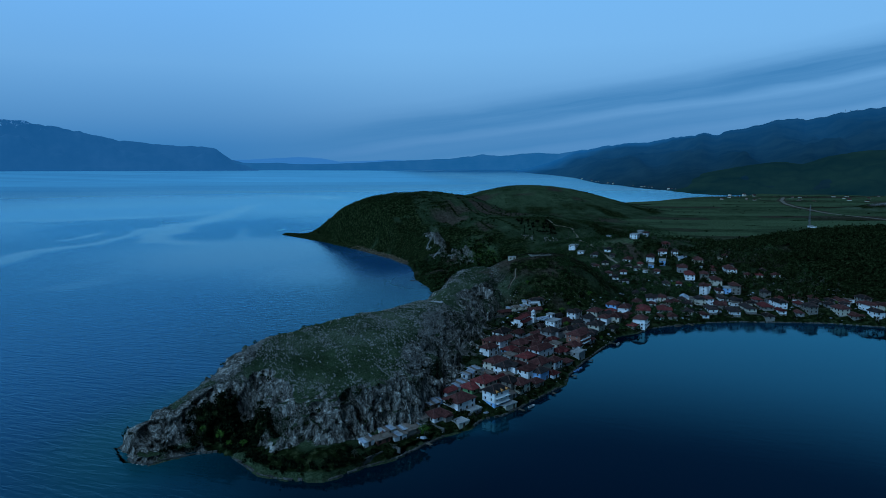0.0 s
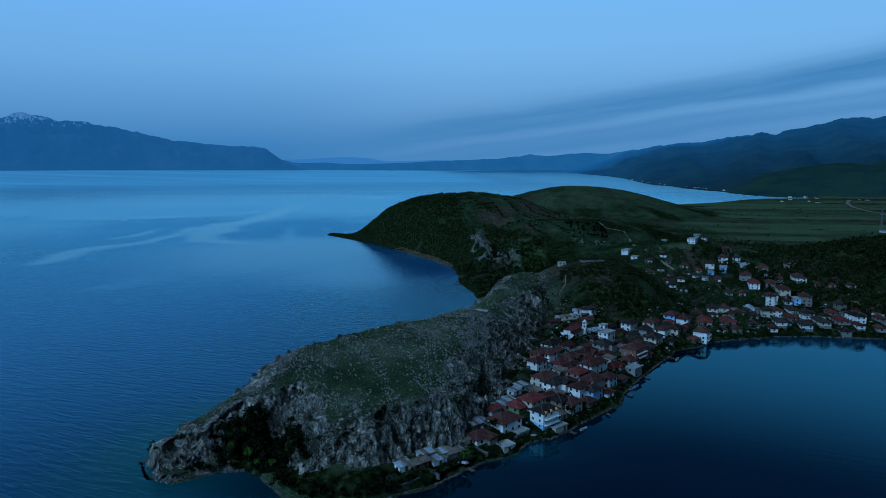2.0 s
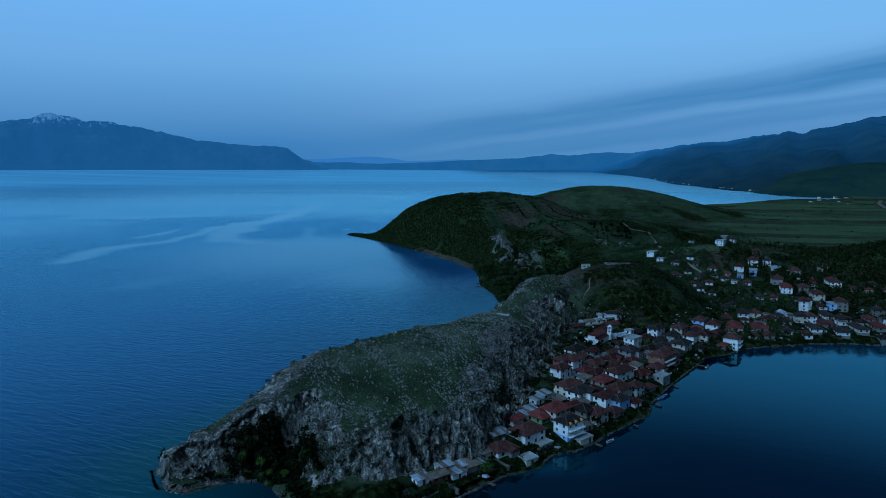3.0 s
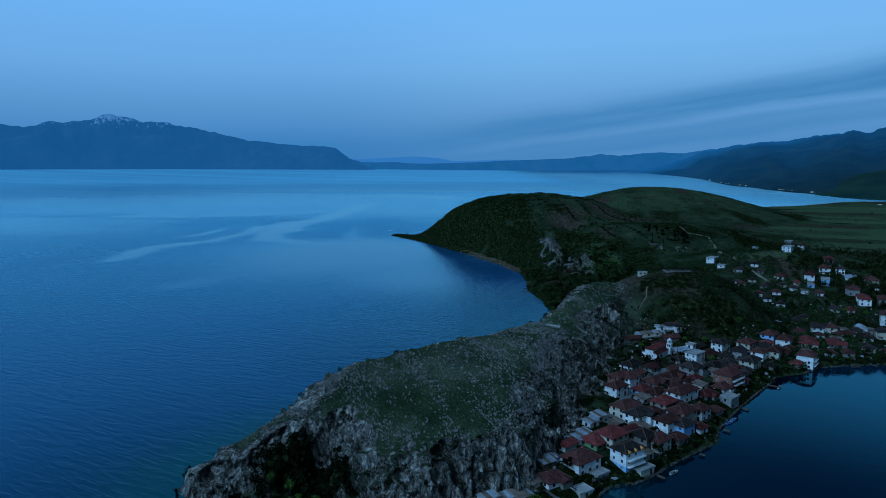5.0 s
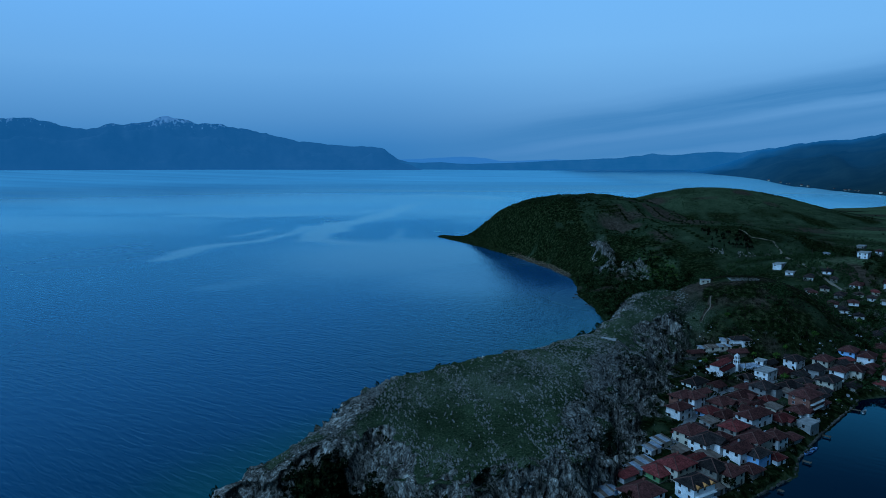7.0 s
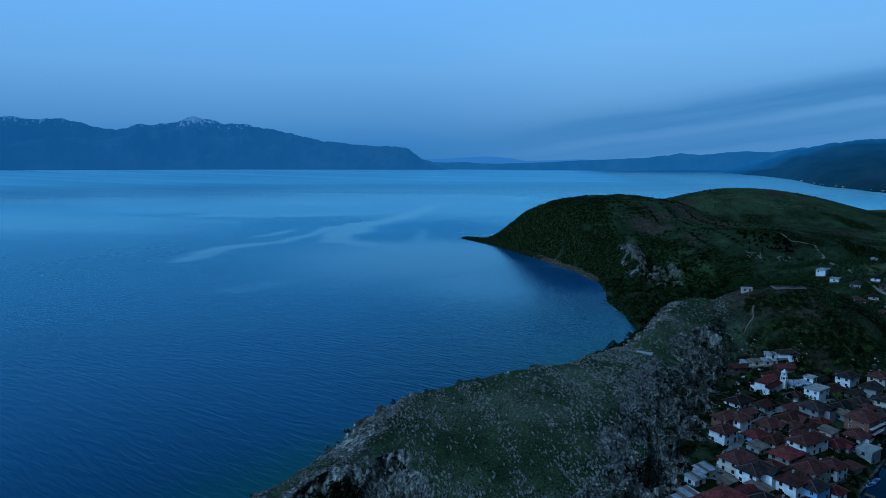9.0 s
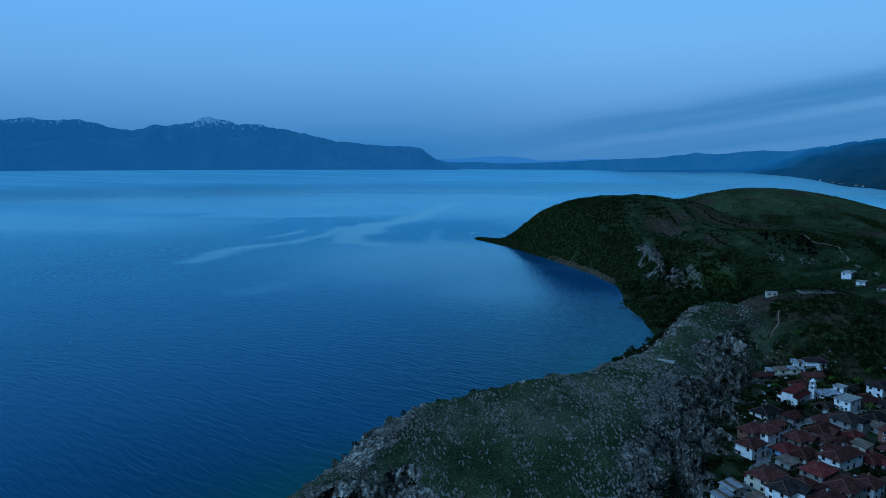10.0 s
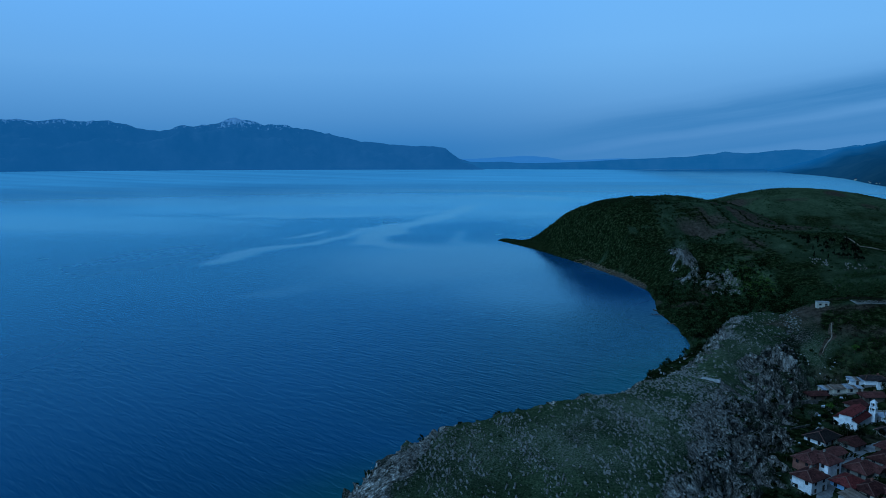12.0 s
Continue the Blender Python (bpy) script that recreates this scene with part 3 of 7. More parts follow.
    lines = value_noise(X * 0 + 3.3, (Y + 0.12 * X) / 46, 99) + 0.5 * value_noise(X / 210, (Y + 0.12 * X) / 46, 101)
    hedge = smooth(0.93, 0.985, np.abs((((Y + 0.12 * X) / 92) % 1) - 0.5) * 2) * smooth(-0.2, 0.3, fbm(X, Y, 70, 2, 103))
    scrub = scrub * (1 - plain) + plain * np.maximum(np.clip(lines, 0, 1) * 0.35, hedge)
    soil = soil * (1 - plain) + plain * np.clip(-lines, 0, 1) * 0.35
    meadow = np.maximum(bumpy(X, Y, 5, 796, 30, 15, -20, 1.0, 4), bumpy(X, Y, 38, 712, 13, 12, -40, 0.9, 3) * smooth(-0.5, 0.1, fbm(X, Y, 9, 3, 247)))
    soil, scrub = np.maximum(soil, meadow * 0.75), scrub * (1 - meadow)
    parcel = value_noise(np.floor((Y + 0.12 * X) / 52), np.floor((X - 0.15 * Y) / 170 + 0.4 * np.floor((Y + 0.12 * X) / 52)), 223)
    lush = np.clip(plain * (0.55 + 0.6 * parcel + 0.2 * lines), 0, 1)
    soil = np.maximum(soil, plain * smooth(0.45, 0.8, -parcel) * 0.6)
    scrub = np.maximum(scrub, plain * smooth(0.75, 0.9, np.abs(parcel)) * (parcel < 0.2) * 0.5)
    quarry = bumpy(X, Y, 975, 1385, 100, 64, 0, 1.0, 3)
    rock, lush = np.maximum(rock, quarry * (0.6 + 0.5 * fbm(X, Y, 25, 3, 227))), lush * (1 - quarry)
    scrub = scrub * (1 - bumpy(X, Y, 30, 660, 20, 46, 12, 1.0, 4))
    lush = np.maximum(lush, np.maximum(bumpy(X, Y, 168, 628, 24, 20, 0, 1.0, 4), np.maximum(bumpy(X, Y, -8, 368, 14, 12, 20, 0.8, 3), bumpy(X, Y, 30, 660, 20, 44, 12, 1.0, 3))))
    scrub = scrub * (1 - bumpy(X, Y, 168, 628, 24, 20, 0, 1.0, 4))
    dome = bumpy(X, Y, 178, 1377, 225, 205, 28, 1.0, 4)
    lush, scrub = np.maximum(lush, dome * 0.35), scrub * (1 - 0.55 * dome)
    # limestone crags above the bay
    crag = np.maximum(bumpy(X, Y, -13, 697, 12, 46, 8, 1.0, 3), bumpy(X, Y, 13, 652, 14, 28, 12, 1.0, 3)) * smooth(-0.35, 0.2, fbm(X, Y, 14, 3, 143))
    z = z + crag * (9.0 * np.abs(fbm(X, Y, 9, 3, 145)) + 2.0)
    rock, scrub = np.maximum(rock, crag), scrub * (1 - crag)
    # ploughed strips on the uplands, bare brown slopes under the hut
    upland = np.maximum(bumpy(X, Y, 55, 850, 62, 75, 10, 1.0, 4), bumpy(X, Y, 62, 738, 34, 40, 0, 0.9, 4)) * smooth(18, 26, z)
    strips = value_noise((X + 0.4 * Y) / 26, (Y - 0.3 * X) / 60, 107)
    soil = np.maximum(soil, upland * smooth(-0.3, 0.2, strips) * 1.0)
    scrub = scrub * (1 - upland * 0.7) + upland * smooth(0.86, 0.97, np.abs((((X + 0.4 * Y) / 26) % 1) - 0.5) * 2) * 0.8
    brow = bumpy(X, Y, 55, 445, 42, 40, 0, 1.0, 4)
    soil = np.maximum(soil, brow * (0.66 + 0.4 * fbm(X, Y, 18, 3, 109)) * (1 - rock))
    kiosk = bumpy(X, Y, 72, 452, 60, 48, 20, 1.0, 4) * smooth(-6, -14, sr)
    scrub = np.maximum(scrub, kiosk * np.clip(0.36 + 0.45 * fbm(X, Y, 10, 4, 113) + 0.30 * smooth(62, 92, X), 0, 1))
    scrub = np.maximum(scrub, bumpy(X, Y, 78, 430, 44, 26, 15, 1.0, 4) * smooth(-10, -18, sr) * (0.62 + 0.3 * fbm(X, Y, 12, 3, 261)))
    scrub = np.maximum(scrub, smooth(230, 300, X) * smooth(880, 760, Y + 0.25 * (X - 300)) * smooth(20, 40, ds) * (0.62 + 0.35 * fbm(X, Y, 40, 3, 263)))
    bank = smooth(14, 6, ds) * smooth(0.5, 2.5, ds) * smooth(370, 400, Y) * smooth(540, 500, Y) * smooth(90, 120, X)
    scrub, soil = np.maximum(scrub, bank), soil * (1 - bank)
    for a, b, wide in [(a, b, 3.6) for a, b in zip(ROAD[:-1], ROAD[1:])] + [(a, b, 0.38) for a, b in zip(TRAIL[:-1], TRAIL[1:])]:
        dx, dy = b[0] - a[0], b[1] - a[1]
        tt = np.clip(((X - a[0]) * dx + (Y - a[1]) * dy) / (dx * dx + dy * dy), 0, 1)
        trail = smooth(2.6 * wide, 1.2 * wide, np.hypot(X - a[0] - tt * dx, Y - a[1] - tt * dy))
        soil, scrub, rock = np.maximum(soil, trail * 1.4), scrub * (1 - trail), rock * (1 - trail)
    soil = np.maximum(soil, smooth(3.0, 0.5, ds) * 0.4 * (1 - village))
    scrub = np.maximum(scrub, smooth(-40, -30, X) * smooth(440, 425, Y) * smooth(9, 5, ds) * smooth(0.2, 0.8, ds) * 0.8)
    beach = smooth(-120, -105, X) * smooth(-36, -46, X) * smooth(680, 695, Y) * smooth(5, 3, ds)
    soil, scrub = np.maximum(soil, beach), scrub * (1 - beach)
    SITE.extend((z, ds, sr, steep))
    return z, {"cover": (rock, scrub, soil, lush)}, X + k * jx * 0.8 - gx * rib, Y + k * jy * 0.8 - gy * rib


GX = spaced((-1100, -300, 50), (-300, -138, 3), (-138, 50, 0.64), (50, 330, 3), (330, 700, 9), (700, 1300, 18), (1300, 3400, 60))
GY = spaced((150, 200, 6), (200, 480, 0.64), (480, 960, 3), (960, 1100, 6), (1100, 1900, 11), (1900, 2400, 25))
ground = sheet("ground", GX, GY, ground_sheet, GROUND)


def site(x, y):
    """Ground height, distance from the shore, distance inside the headland's rim, and slope at places of the built ground."""
    x, y = np.atleast_1d(np.asarray(x, float)), np.atleast_1d(np.asarray(y, float))
    i = np.clip(np.searchsorted(GX, x) - 1, 0, len(GX) - 2)
    j = np.clip(np.searchsorted(GY, y) - 1, 0, len(GY) - 2)
    u, v = np.clip((x - GX[i]) / (GX[i + 1] - GX[i]), 0, 1), np.clip((y - GY[j]) / (GY[j + 1] - GY[j]), 0, 1)
    return [(a[j, i] * (1 - u) + a[j, i + 1] * u) * (1 - v) + (a[j + 1, i] * (1 - u) + a[j + 1, i + 1] * u) * v for a in SITE]


tagged(ground, "rocky grass headland and scrubby hills beside the lake", "ground", kind="structure")


def water_sheet(X, Y):
    ds = sdf(X, Y, EAST_SHORE + WEST_SHORE)
    shallow = smooth(-45, -2, ds) * smooth(110, 20, X) * smooth(560, 420, Y)
    # calm also covers the cove, painting the cliffs' dark reflection there
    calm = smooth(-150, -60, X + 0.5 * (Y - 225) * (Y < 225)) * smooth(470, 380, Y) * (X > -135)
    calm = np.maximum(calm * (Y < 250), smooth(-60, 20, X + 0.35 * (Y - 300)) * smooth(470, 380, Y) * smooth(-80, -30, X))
    # painted darkening round the tip and inner bay, standing for dim reflections
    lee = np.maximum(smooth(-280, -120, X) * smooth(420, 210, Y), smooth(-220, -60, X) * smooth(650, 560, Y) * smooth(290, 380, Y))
    # smooth slicks winding over the lake off the cape
    wx, wy = X + fbm(X, Y, 90, 4, 231) * 16, Y + fbm(X, Y, 120, 4, 233) * 46
    film = np.zeros(X.shape)
    for line, wide, strength in SLICKS:
        for (ax, ay), (bx, by) in zip(line[:-1], line[1:]):
            dx, dy = bx - ax, by - ay
            tt = np.clip(((wx - ax) * dx + (wy - ay) * dy) / (dx * dx + dy * dy), 0, 1)
            film = np.maximum(film, strength * smooth(1.5 * wide, 0.5 * wide, np.hypot(wx - ax - tt * dx, (wy - ay - tt * dy) * 0.6)))
    # glassy bay and open lake join the film, which paints their reflection brighter
    glassy = np.maximum(bumpy(X, Y, -230, 800, 175, 190, 25, 0.95, 3), bumpy(X, Y, -110, 680, 125, 120, 25, 0.9, 3))
    ruffled = np.maximum(bumpy(wx, wy, -330, 1120, 105, 130, 0, 1.0, 4), bumpy(wx, wy, -600, 1120, 120, 120, 0, 0.7, 3)) * (1 - film)
    open_lake = smooth(1000, 1600, np.hypot(X, Y)) * smooth(700, 300, X - 0.2 * Y) * (0.35 + 0.35 * fbm(X / 5, Y, 160, 3, 237))
    film = np.clip(np.maximum(np.maximum(film, glassy), open_lake) - 0.8 * ruffled, 0, 1)
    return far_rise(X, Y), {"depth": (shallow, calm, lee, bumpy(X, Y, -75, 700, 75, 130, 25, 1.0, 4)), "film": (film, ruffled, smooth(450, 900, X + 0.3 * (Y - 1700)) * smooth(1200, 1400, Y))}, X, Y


SLICKS = [([(-519, 1750), (-503, 1552), (-469, 1334), (-481, 1240), (-485, 1170), (-480, 1096), (-404, 929), (-360, 882)], 26, 1.0),
          ([(-493, 1127), (-515, 1097), (-490, 966), (-488, 882), (-515, 834), (-502, 755)], 15, 0.9),
          ([(-546, 1480), (-653, 1367), (-705, 1324), (-782, 1271), (-927, 1329)], 24, 0.7),
          ([(-569, 982), (-565, 1032)], 10, 0.9), ([(-340, 1067), (-302, 981), (-255, 936)], 8, 0.7),
          ([(-360, 882), (-310, 876), (-266, 889), (-206, 835)], 22, 0.9), ([(-271, 852), (-305, 781), (-336, 712), (-339, 590)], 20, 0.35),
          ([(-746, 2078), (-626, 2250), (-366, 2129)], 50, 0.9), ([(-1139, 1514), (-1060, 1653), (-880, 1715)], 40, 0.6)]


WX = spaced((-4700, -1300, 80), (-1300, -700, 20), (-700, 700, 8), (700, 4500, 80))
WY = spaced((-600, 100, 40), (100, 600, 8), (600, 2400, 12), (2400, 4860, 50))
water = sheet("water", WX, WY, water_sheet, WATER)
tagged(water, "deep blue dusk lake with wind ripples and slicks", "lake", kind="structure")

# ---------------------------------------------------------------- far ranges round the lake
def far_range(name, label, profile, radius, depth, mat, seed, rough=0.05, step=0.12, shore=(), relief=0.08):
    """A mountain range: crest angles seen from the camera's path give its skyline, spurs and gullies give it depth."""
    az = np.arange(profile[0][0], profile[-1][0], step)
    el = np.interp(az, [p[0] for p in profile], [p[1] for p in profile])
    rows = 26
    T = np.linspace(0, 1, rows)[:, None]
    A = np.radians(az)[None, :] + 0 * T
    foot = np.interp(az, [p[0] for p in shore], [p[1] for p in shore])[None, :] if shore else radius + 0 * A[:1]
    foot = foot * (1 + 0.012 * fbm(A[:1] * 300, A[:1] * 0, 9, 4, seed + 9)) if shore else foot
    R = foot + (radius + depth - foot) * T
    eye = 108.0
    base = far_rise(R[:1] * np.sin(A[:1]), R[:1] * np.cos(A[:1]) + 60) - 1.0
    crest = eye + (radius + depth) * np.tan(np.radians(el))[None, :]
    crest = crest + fbm(A * 900, A * 0, 14, 4, seed) * rough * np.abs(crest - base)
    shape = T ** 0.9
    spur = fbm(A * 190 + T * 22, T * 30 - A * 40, 9, 5, seed + 3)
    Z = base * (1 - shape) + crest * shape + spur * (crest - base) * relief * np.sin(np.pi * T)
    X, Y = R * np.sin(A) - 10, R * np.cos(A) + 60
    me = bpy.data.meshes.new(name)
    n = len(az)
    verts = np.stack([X, Y, Z], -1).reshape(-1, 3)
    faces = [(r * n + c, r * n + c + 1, (r + 1) * n + c + 1, (r + 1) * n + c) for r in range(rows - 1) for c in range(n - 1)]
    me.from_pydata(verts.tolist(), [], faces)
    me.polygons.foreach_set("use_smooth", np.ones(len(faces), bool))
    me.materials.append(mat)
    return tagged(new(name, me), label, "mountain", kind="structure")


# each range glows blue to stand for the haze before it
SNOWY = far_material("snowy_range", (0.012, 0.022, 0.030), (0.030, 0.044, 0.055), snow=612, haze_glow=(0.006, 0.080, 0.245))
FAR = far_material("hazy_range", (0.018, 0.030, 0.040), (0.040, 0.052, 0.064), haze_glow=(0.004, 0.088, 0.262))
FARTHEST = far_material("faint_range", (0.05, 0.06, 0.07), (0.06, 0.07, 0.08), haze_glow=(0.018, 0.150, 0.440))
EASTERN = far_material("wooded_range", (0.006, 0.016, 0.013), (0.018, 0.032, 0.024), haze_glow=(0.002, 0.044, 0.145), reach=(2450, 4600))
FOOTHILL = far_material("foothill_woods", (0.008, 0.016, 0.008), (0.022, 0.034, 0.014), haze_glow=(0.0, 0.009, 0.022))

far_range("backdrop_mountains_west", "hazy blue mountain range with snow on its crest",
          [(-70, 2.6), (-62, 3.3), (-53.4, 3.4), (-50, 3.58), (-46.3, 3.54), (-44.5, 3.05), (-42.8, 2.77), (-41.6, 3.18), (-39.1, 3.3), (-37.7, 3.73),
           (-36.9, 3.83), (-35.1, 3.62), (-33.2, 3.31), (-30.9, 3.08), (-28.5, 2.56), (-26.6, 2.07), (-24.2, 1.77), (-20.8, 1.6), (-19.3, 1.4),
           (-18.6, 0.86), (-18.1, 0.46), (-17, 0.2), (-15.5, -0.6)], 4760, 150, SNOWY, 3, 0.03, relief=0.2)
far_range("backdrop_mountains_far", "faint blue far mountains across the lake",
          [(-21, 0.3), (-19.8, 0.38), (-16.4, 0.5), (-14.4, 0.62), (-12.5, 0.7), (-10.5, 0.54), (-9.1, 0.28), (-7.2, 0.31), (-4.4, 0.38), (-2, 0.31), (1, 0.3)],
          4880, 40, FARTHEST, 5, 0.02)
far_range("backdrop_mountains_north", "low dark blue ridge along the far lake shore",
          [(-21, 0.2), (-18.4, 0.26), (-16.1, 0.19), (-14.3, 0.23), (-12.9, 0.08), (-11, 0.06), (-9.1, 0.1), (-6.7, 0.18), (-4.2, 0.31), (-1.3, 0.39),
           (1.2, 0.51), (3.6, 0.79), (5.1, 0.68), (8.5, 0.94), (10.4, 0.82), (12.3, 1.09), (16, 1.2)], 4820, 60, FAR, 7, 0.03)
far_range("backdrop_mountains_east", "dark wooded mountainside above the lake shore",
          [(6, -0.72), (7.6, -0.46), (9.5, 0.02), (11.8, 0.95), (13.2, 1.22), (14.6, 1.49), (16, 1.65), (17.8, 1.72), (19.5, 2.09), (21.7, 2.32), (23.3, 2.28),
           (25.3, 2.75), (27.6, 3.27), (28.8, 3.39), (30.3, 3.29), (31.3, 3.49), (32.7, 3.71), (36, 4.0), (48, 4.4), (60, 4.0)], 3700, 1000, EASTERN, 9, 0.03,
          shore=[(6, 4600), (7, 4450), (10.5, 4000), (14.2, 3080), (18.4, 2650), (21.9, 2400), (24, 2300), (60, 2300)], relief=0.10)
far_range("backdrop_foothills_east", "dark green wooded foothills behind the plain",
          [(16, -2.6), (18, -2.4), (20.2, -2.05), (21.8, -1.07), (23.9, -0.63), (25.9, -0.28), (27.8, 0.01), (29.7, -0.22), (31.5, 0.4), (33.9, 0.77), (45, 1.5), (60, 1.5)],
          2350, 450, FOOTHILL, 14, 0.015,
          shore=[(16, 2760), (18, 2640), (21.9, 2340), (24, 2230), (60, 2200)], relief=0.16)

# ---------------------------------------------------------------- building kit
def part(name, bm, mat, parent, label=""):
    me = bpy.data.meshes.new(name)
    bm.to_mesh(me)
    bm.free()
    me.materials.append(mat)
    ob = new(name, me)
    ob.parent = parent
    if label:
        ob["label"] = label
    return ob


def shared(name, me, parent, m, label=""):
    ob = new(name, me)
    ob.parent = parent
    ob.matrix_basis = m
    if label:
        ob["label"] = label
    return ob


def box(bm, x0, x1, y0, y1, z0, z1, m=None):
    r = bmesh.ops.create_cube(bm, size=1.0)
    mat = Matrix.Translation(((x0 + x1) / 2, (y0 + y1) / 2, (z0 + z1) / 2)) @ Matrix.Diagonal((x1 - x0, y1 - y0, z1 - z0, 1))
    bmesh.ops.transform(bm, matrix=(m @ mat) if m else mat, verts=r["verts"])
    return r["verts"]


def solid(bm, pts, faces):
    vs = [bm.verts.new(p) for p in pts]
    for f in faces:
        bm.faces.new([vs[i] for i in f])
    return vs


def mesh_of(name, bm, mat):
    me = bpy.data.meshes.new(name)
    bm.to_mesh(me)
    bm.free()
    me.materials.append(mat)
    return me


def ground_z(x, y):
    return float(site(x, y)[0][0])


WALLS = {
    "white": surface("white_render", (0.52, 0.53, 0.53), (0.86, 0.86, 0.86), 0.5, 0.9),
    "cream": surface("cream_render", (0.38, 0.34, 0.27), (0.56, 0.51, 0.42), 0.5, 0.9),
    "grey": surface("grey_render", (0.16, 0.16, 0.16), (0.28, 0.28, 0.27), 0.5, 0.9),
    "stone": surface("rubble_stone", (0.12, 0.11, 0.095), (0.27, 0.25, 0.22), 1.2, 0.95, 6.0, 0.06),
    "brick": surface("red_brick", (0.15, 0.060, 0.045), (0.26, 0.115, 0.085), 1.0, 0.9),
    "blue": surface("light_blue_render", (0.18, 0.38, 0.62), (0.30, 0.52, 0.78), 0.5, 0.9),
    "green": surface("green_render", (0.10, 0.22, 0.10), (0.16, 0.32, 0.15), 0.5, 0.9),
    "wood": surface("weathered_boards", (0.07, 0.055, 0.042), (0.16, 0.13, 0.10), 1.2, 0.9),
}


def tile_material(name, c1, c2):
    m, nt, b = material(name, 0.85, 0, 0.04)
    p = position(nt)
    o = coords(nt)
    sep = nt.nodes.new("ShaderNodeSeparateXYZ")
    nt.links.new(o, sep.inputs[0])
    broad = noise_node(nt, p, 0.5, 4)
    fine = noise_node(nt, p, 5.0, 4, 0.7)
    col = ramp(nt, [(0.34, c1), (0.66, c2)], math_node(nt, "ADD", math_node(nt, "MULTIPLY", broad, 0.55), math_node(nt, "MULTIPLY", fine, 0.45)))
    tile = nt.nodes.new("ShaderNodeTexVoronoi")
    tile.inputs["Scale"].default_value = 2.6
    nt.links.new(p, tile.inputs["Vector"])
    shade = nt.nodes.new("ShaderNodeSeparateColor")
    nt.links.new(tile.outputs["Color"], shade.inputs[0])
    info = nt.nodes.new("ShaderNodeObjectInfo").outputs["Random"]
    g = math_node(nt, "MULTIPLY", math_node(nt, "ADD", math_node(nt, "MULTIPLY", info, 0.8), 0.55), math_node(nt, "ADD", math_node(nt, "MULTIPLY", shade.outputs[0], 0.8), 0.6))
    nt.links.new(mix_colour(nt, 1.0, col, combine(nt, g, g, g), "MULTIPLY"), b.inputs["Base Color"])
    rows = math_node(nt, "ABSOLUTE", math_node(nt, "SINE", math_node(nt, "MULTIPLY", sep.outputs[2], 16.0)))
    bump(nt, b, math_node(nt, "ADD", rows, fine), 0.6, 0.06)
    return m


ROOFS = {
    "red": tile_material("red_clay_tiles", (0.072, 0.017, 0.016), (0.185, 0.040, 0.037)),
    "brown": tile_material("brown_clay_tiles", (0.034, 0.0135, 0.0125), (0.108, 0.038, 0.033)),
    "dark": tile_material("dark_weathered_tiles", (0.011, 0.0095, 0.0095), (0.042, 0.033, 0.031)),
    "tin": surface("pale_tin_sheets", (0.17, 0.20, 0.25), (0.44, 0.50, 0.57), 0.6, 0.5, 5.0, 0.02, 0.3, 0.5),
    "rust": surface("rusty_tin_sheets", (0.11, 0.075, 0.055), (0.24, 0.19, 0.16), 0.6, 0.7, 5.0, 0.02, 0.2, 0.5),
    "concrete": surface("bare_concrete", (0.20, 0.20, 0.195), (0.36, 0.36, 0.35), 0.5, 0.95),
}
GLASS_M, _nt, _b = material("window_glass", 0.08, 0, 0.5)
_b.inputs["Base Color"].default_value = (0.012, 0.016, 0.022, 1)
FRAME_M = surface("painted_window_frame", (0.45, 0.44, 0.42), (0.62, 0.61, 0.58), 1.0, 0.7)
DARKWOOD_M = surface("brown_window_frame", (0.05, 0.035, 0.025), (0.10, 0.07, 0.05), 1.0, 0.7)
ORANGE_M = surface("orange_paint", (0.42, 0.16, 0.05), (0.60, 0.26, 0.09), 0.8, 0.8)


def window_meshes(w, h, frame_mat):
    bm = bmesh.new()
    t = 0.07
    xs, zs = (-w / 2, -w / 2 + t, -0.03, 0.03, w / 2 - t, w / 2), (0, t, h - t, h)
    vs = [[bm.verts.new((x, 0.05, z)) for z in zs] for x in xs]
    for i in range(5):
        for j in range(3):
            if not (j == 1 and i in (1, 3)):
                bm.faces.new((vs[i][j], vs[i + 1][j], vs[i + 1][j + 1], vs[i][j + 1]))
    r = bmesh.ops.extrude_face_region(bm, geom=list(bm.faces))
    bmesh.ops.translate(bm, vec=(0, -0.1, 0), verts=[v for v in r["geom"] if isinstance(v, bmesh.types.BMVert)])
    bmesh.ops.recalc_face_normals(bm, faces=list(bm.faces))
    fr = mesh_of("window_frame", bm, frame_mat)
    bm = bmesh.new()
    box(bm, -w / 2 + t, w / 2 - t, -0.02, 0.01, t, h - t)
    return fr, mesh_of("pane", bm, GLASS_M)


WIN = {"pale": window_meshes(1.0, 1.2, FRAME_M), "brown": window_meshes(1.0, 1.2, DARKWOOD_M)}
_bm = bmesh.new()
box(_bm, -0.5, 0.5, -0.05, 0.05, 0, 2.05)
box(_bm, -0.56, 0.56, -0.09, 0.02, 2.05, 2.15)
box(_bm, -0.38, -0.04, -0.075, 0, 0.2, 0.95)
box(_bm, 0.04, 0.38, -0.075, 0, 0.2, 0.95)
box(_bm, -0.38, 0.38, -0.075, 0, 1.1, 1.9)
DOOR_ME = mesh_of("door", _bm, DARKWOOD_M)
_bm = bmesh.new()
box(_bm, -0.3, 0.3, -0.3, 0.3, -1.2, 0.75)
box(_bm, -0.38, 0.38, -0.38, 0.38, 0.75, 0.87)
box(_bm, -0.26, 0.26, -0.08, 0.08, 0.87, 1.1)
CHIMNEY_ME = mesh_of("chimney", _bm, WALLS["stone"])
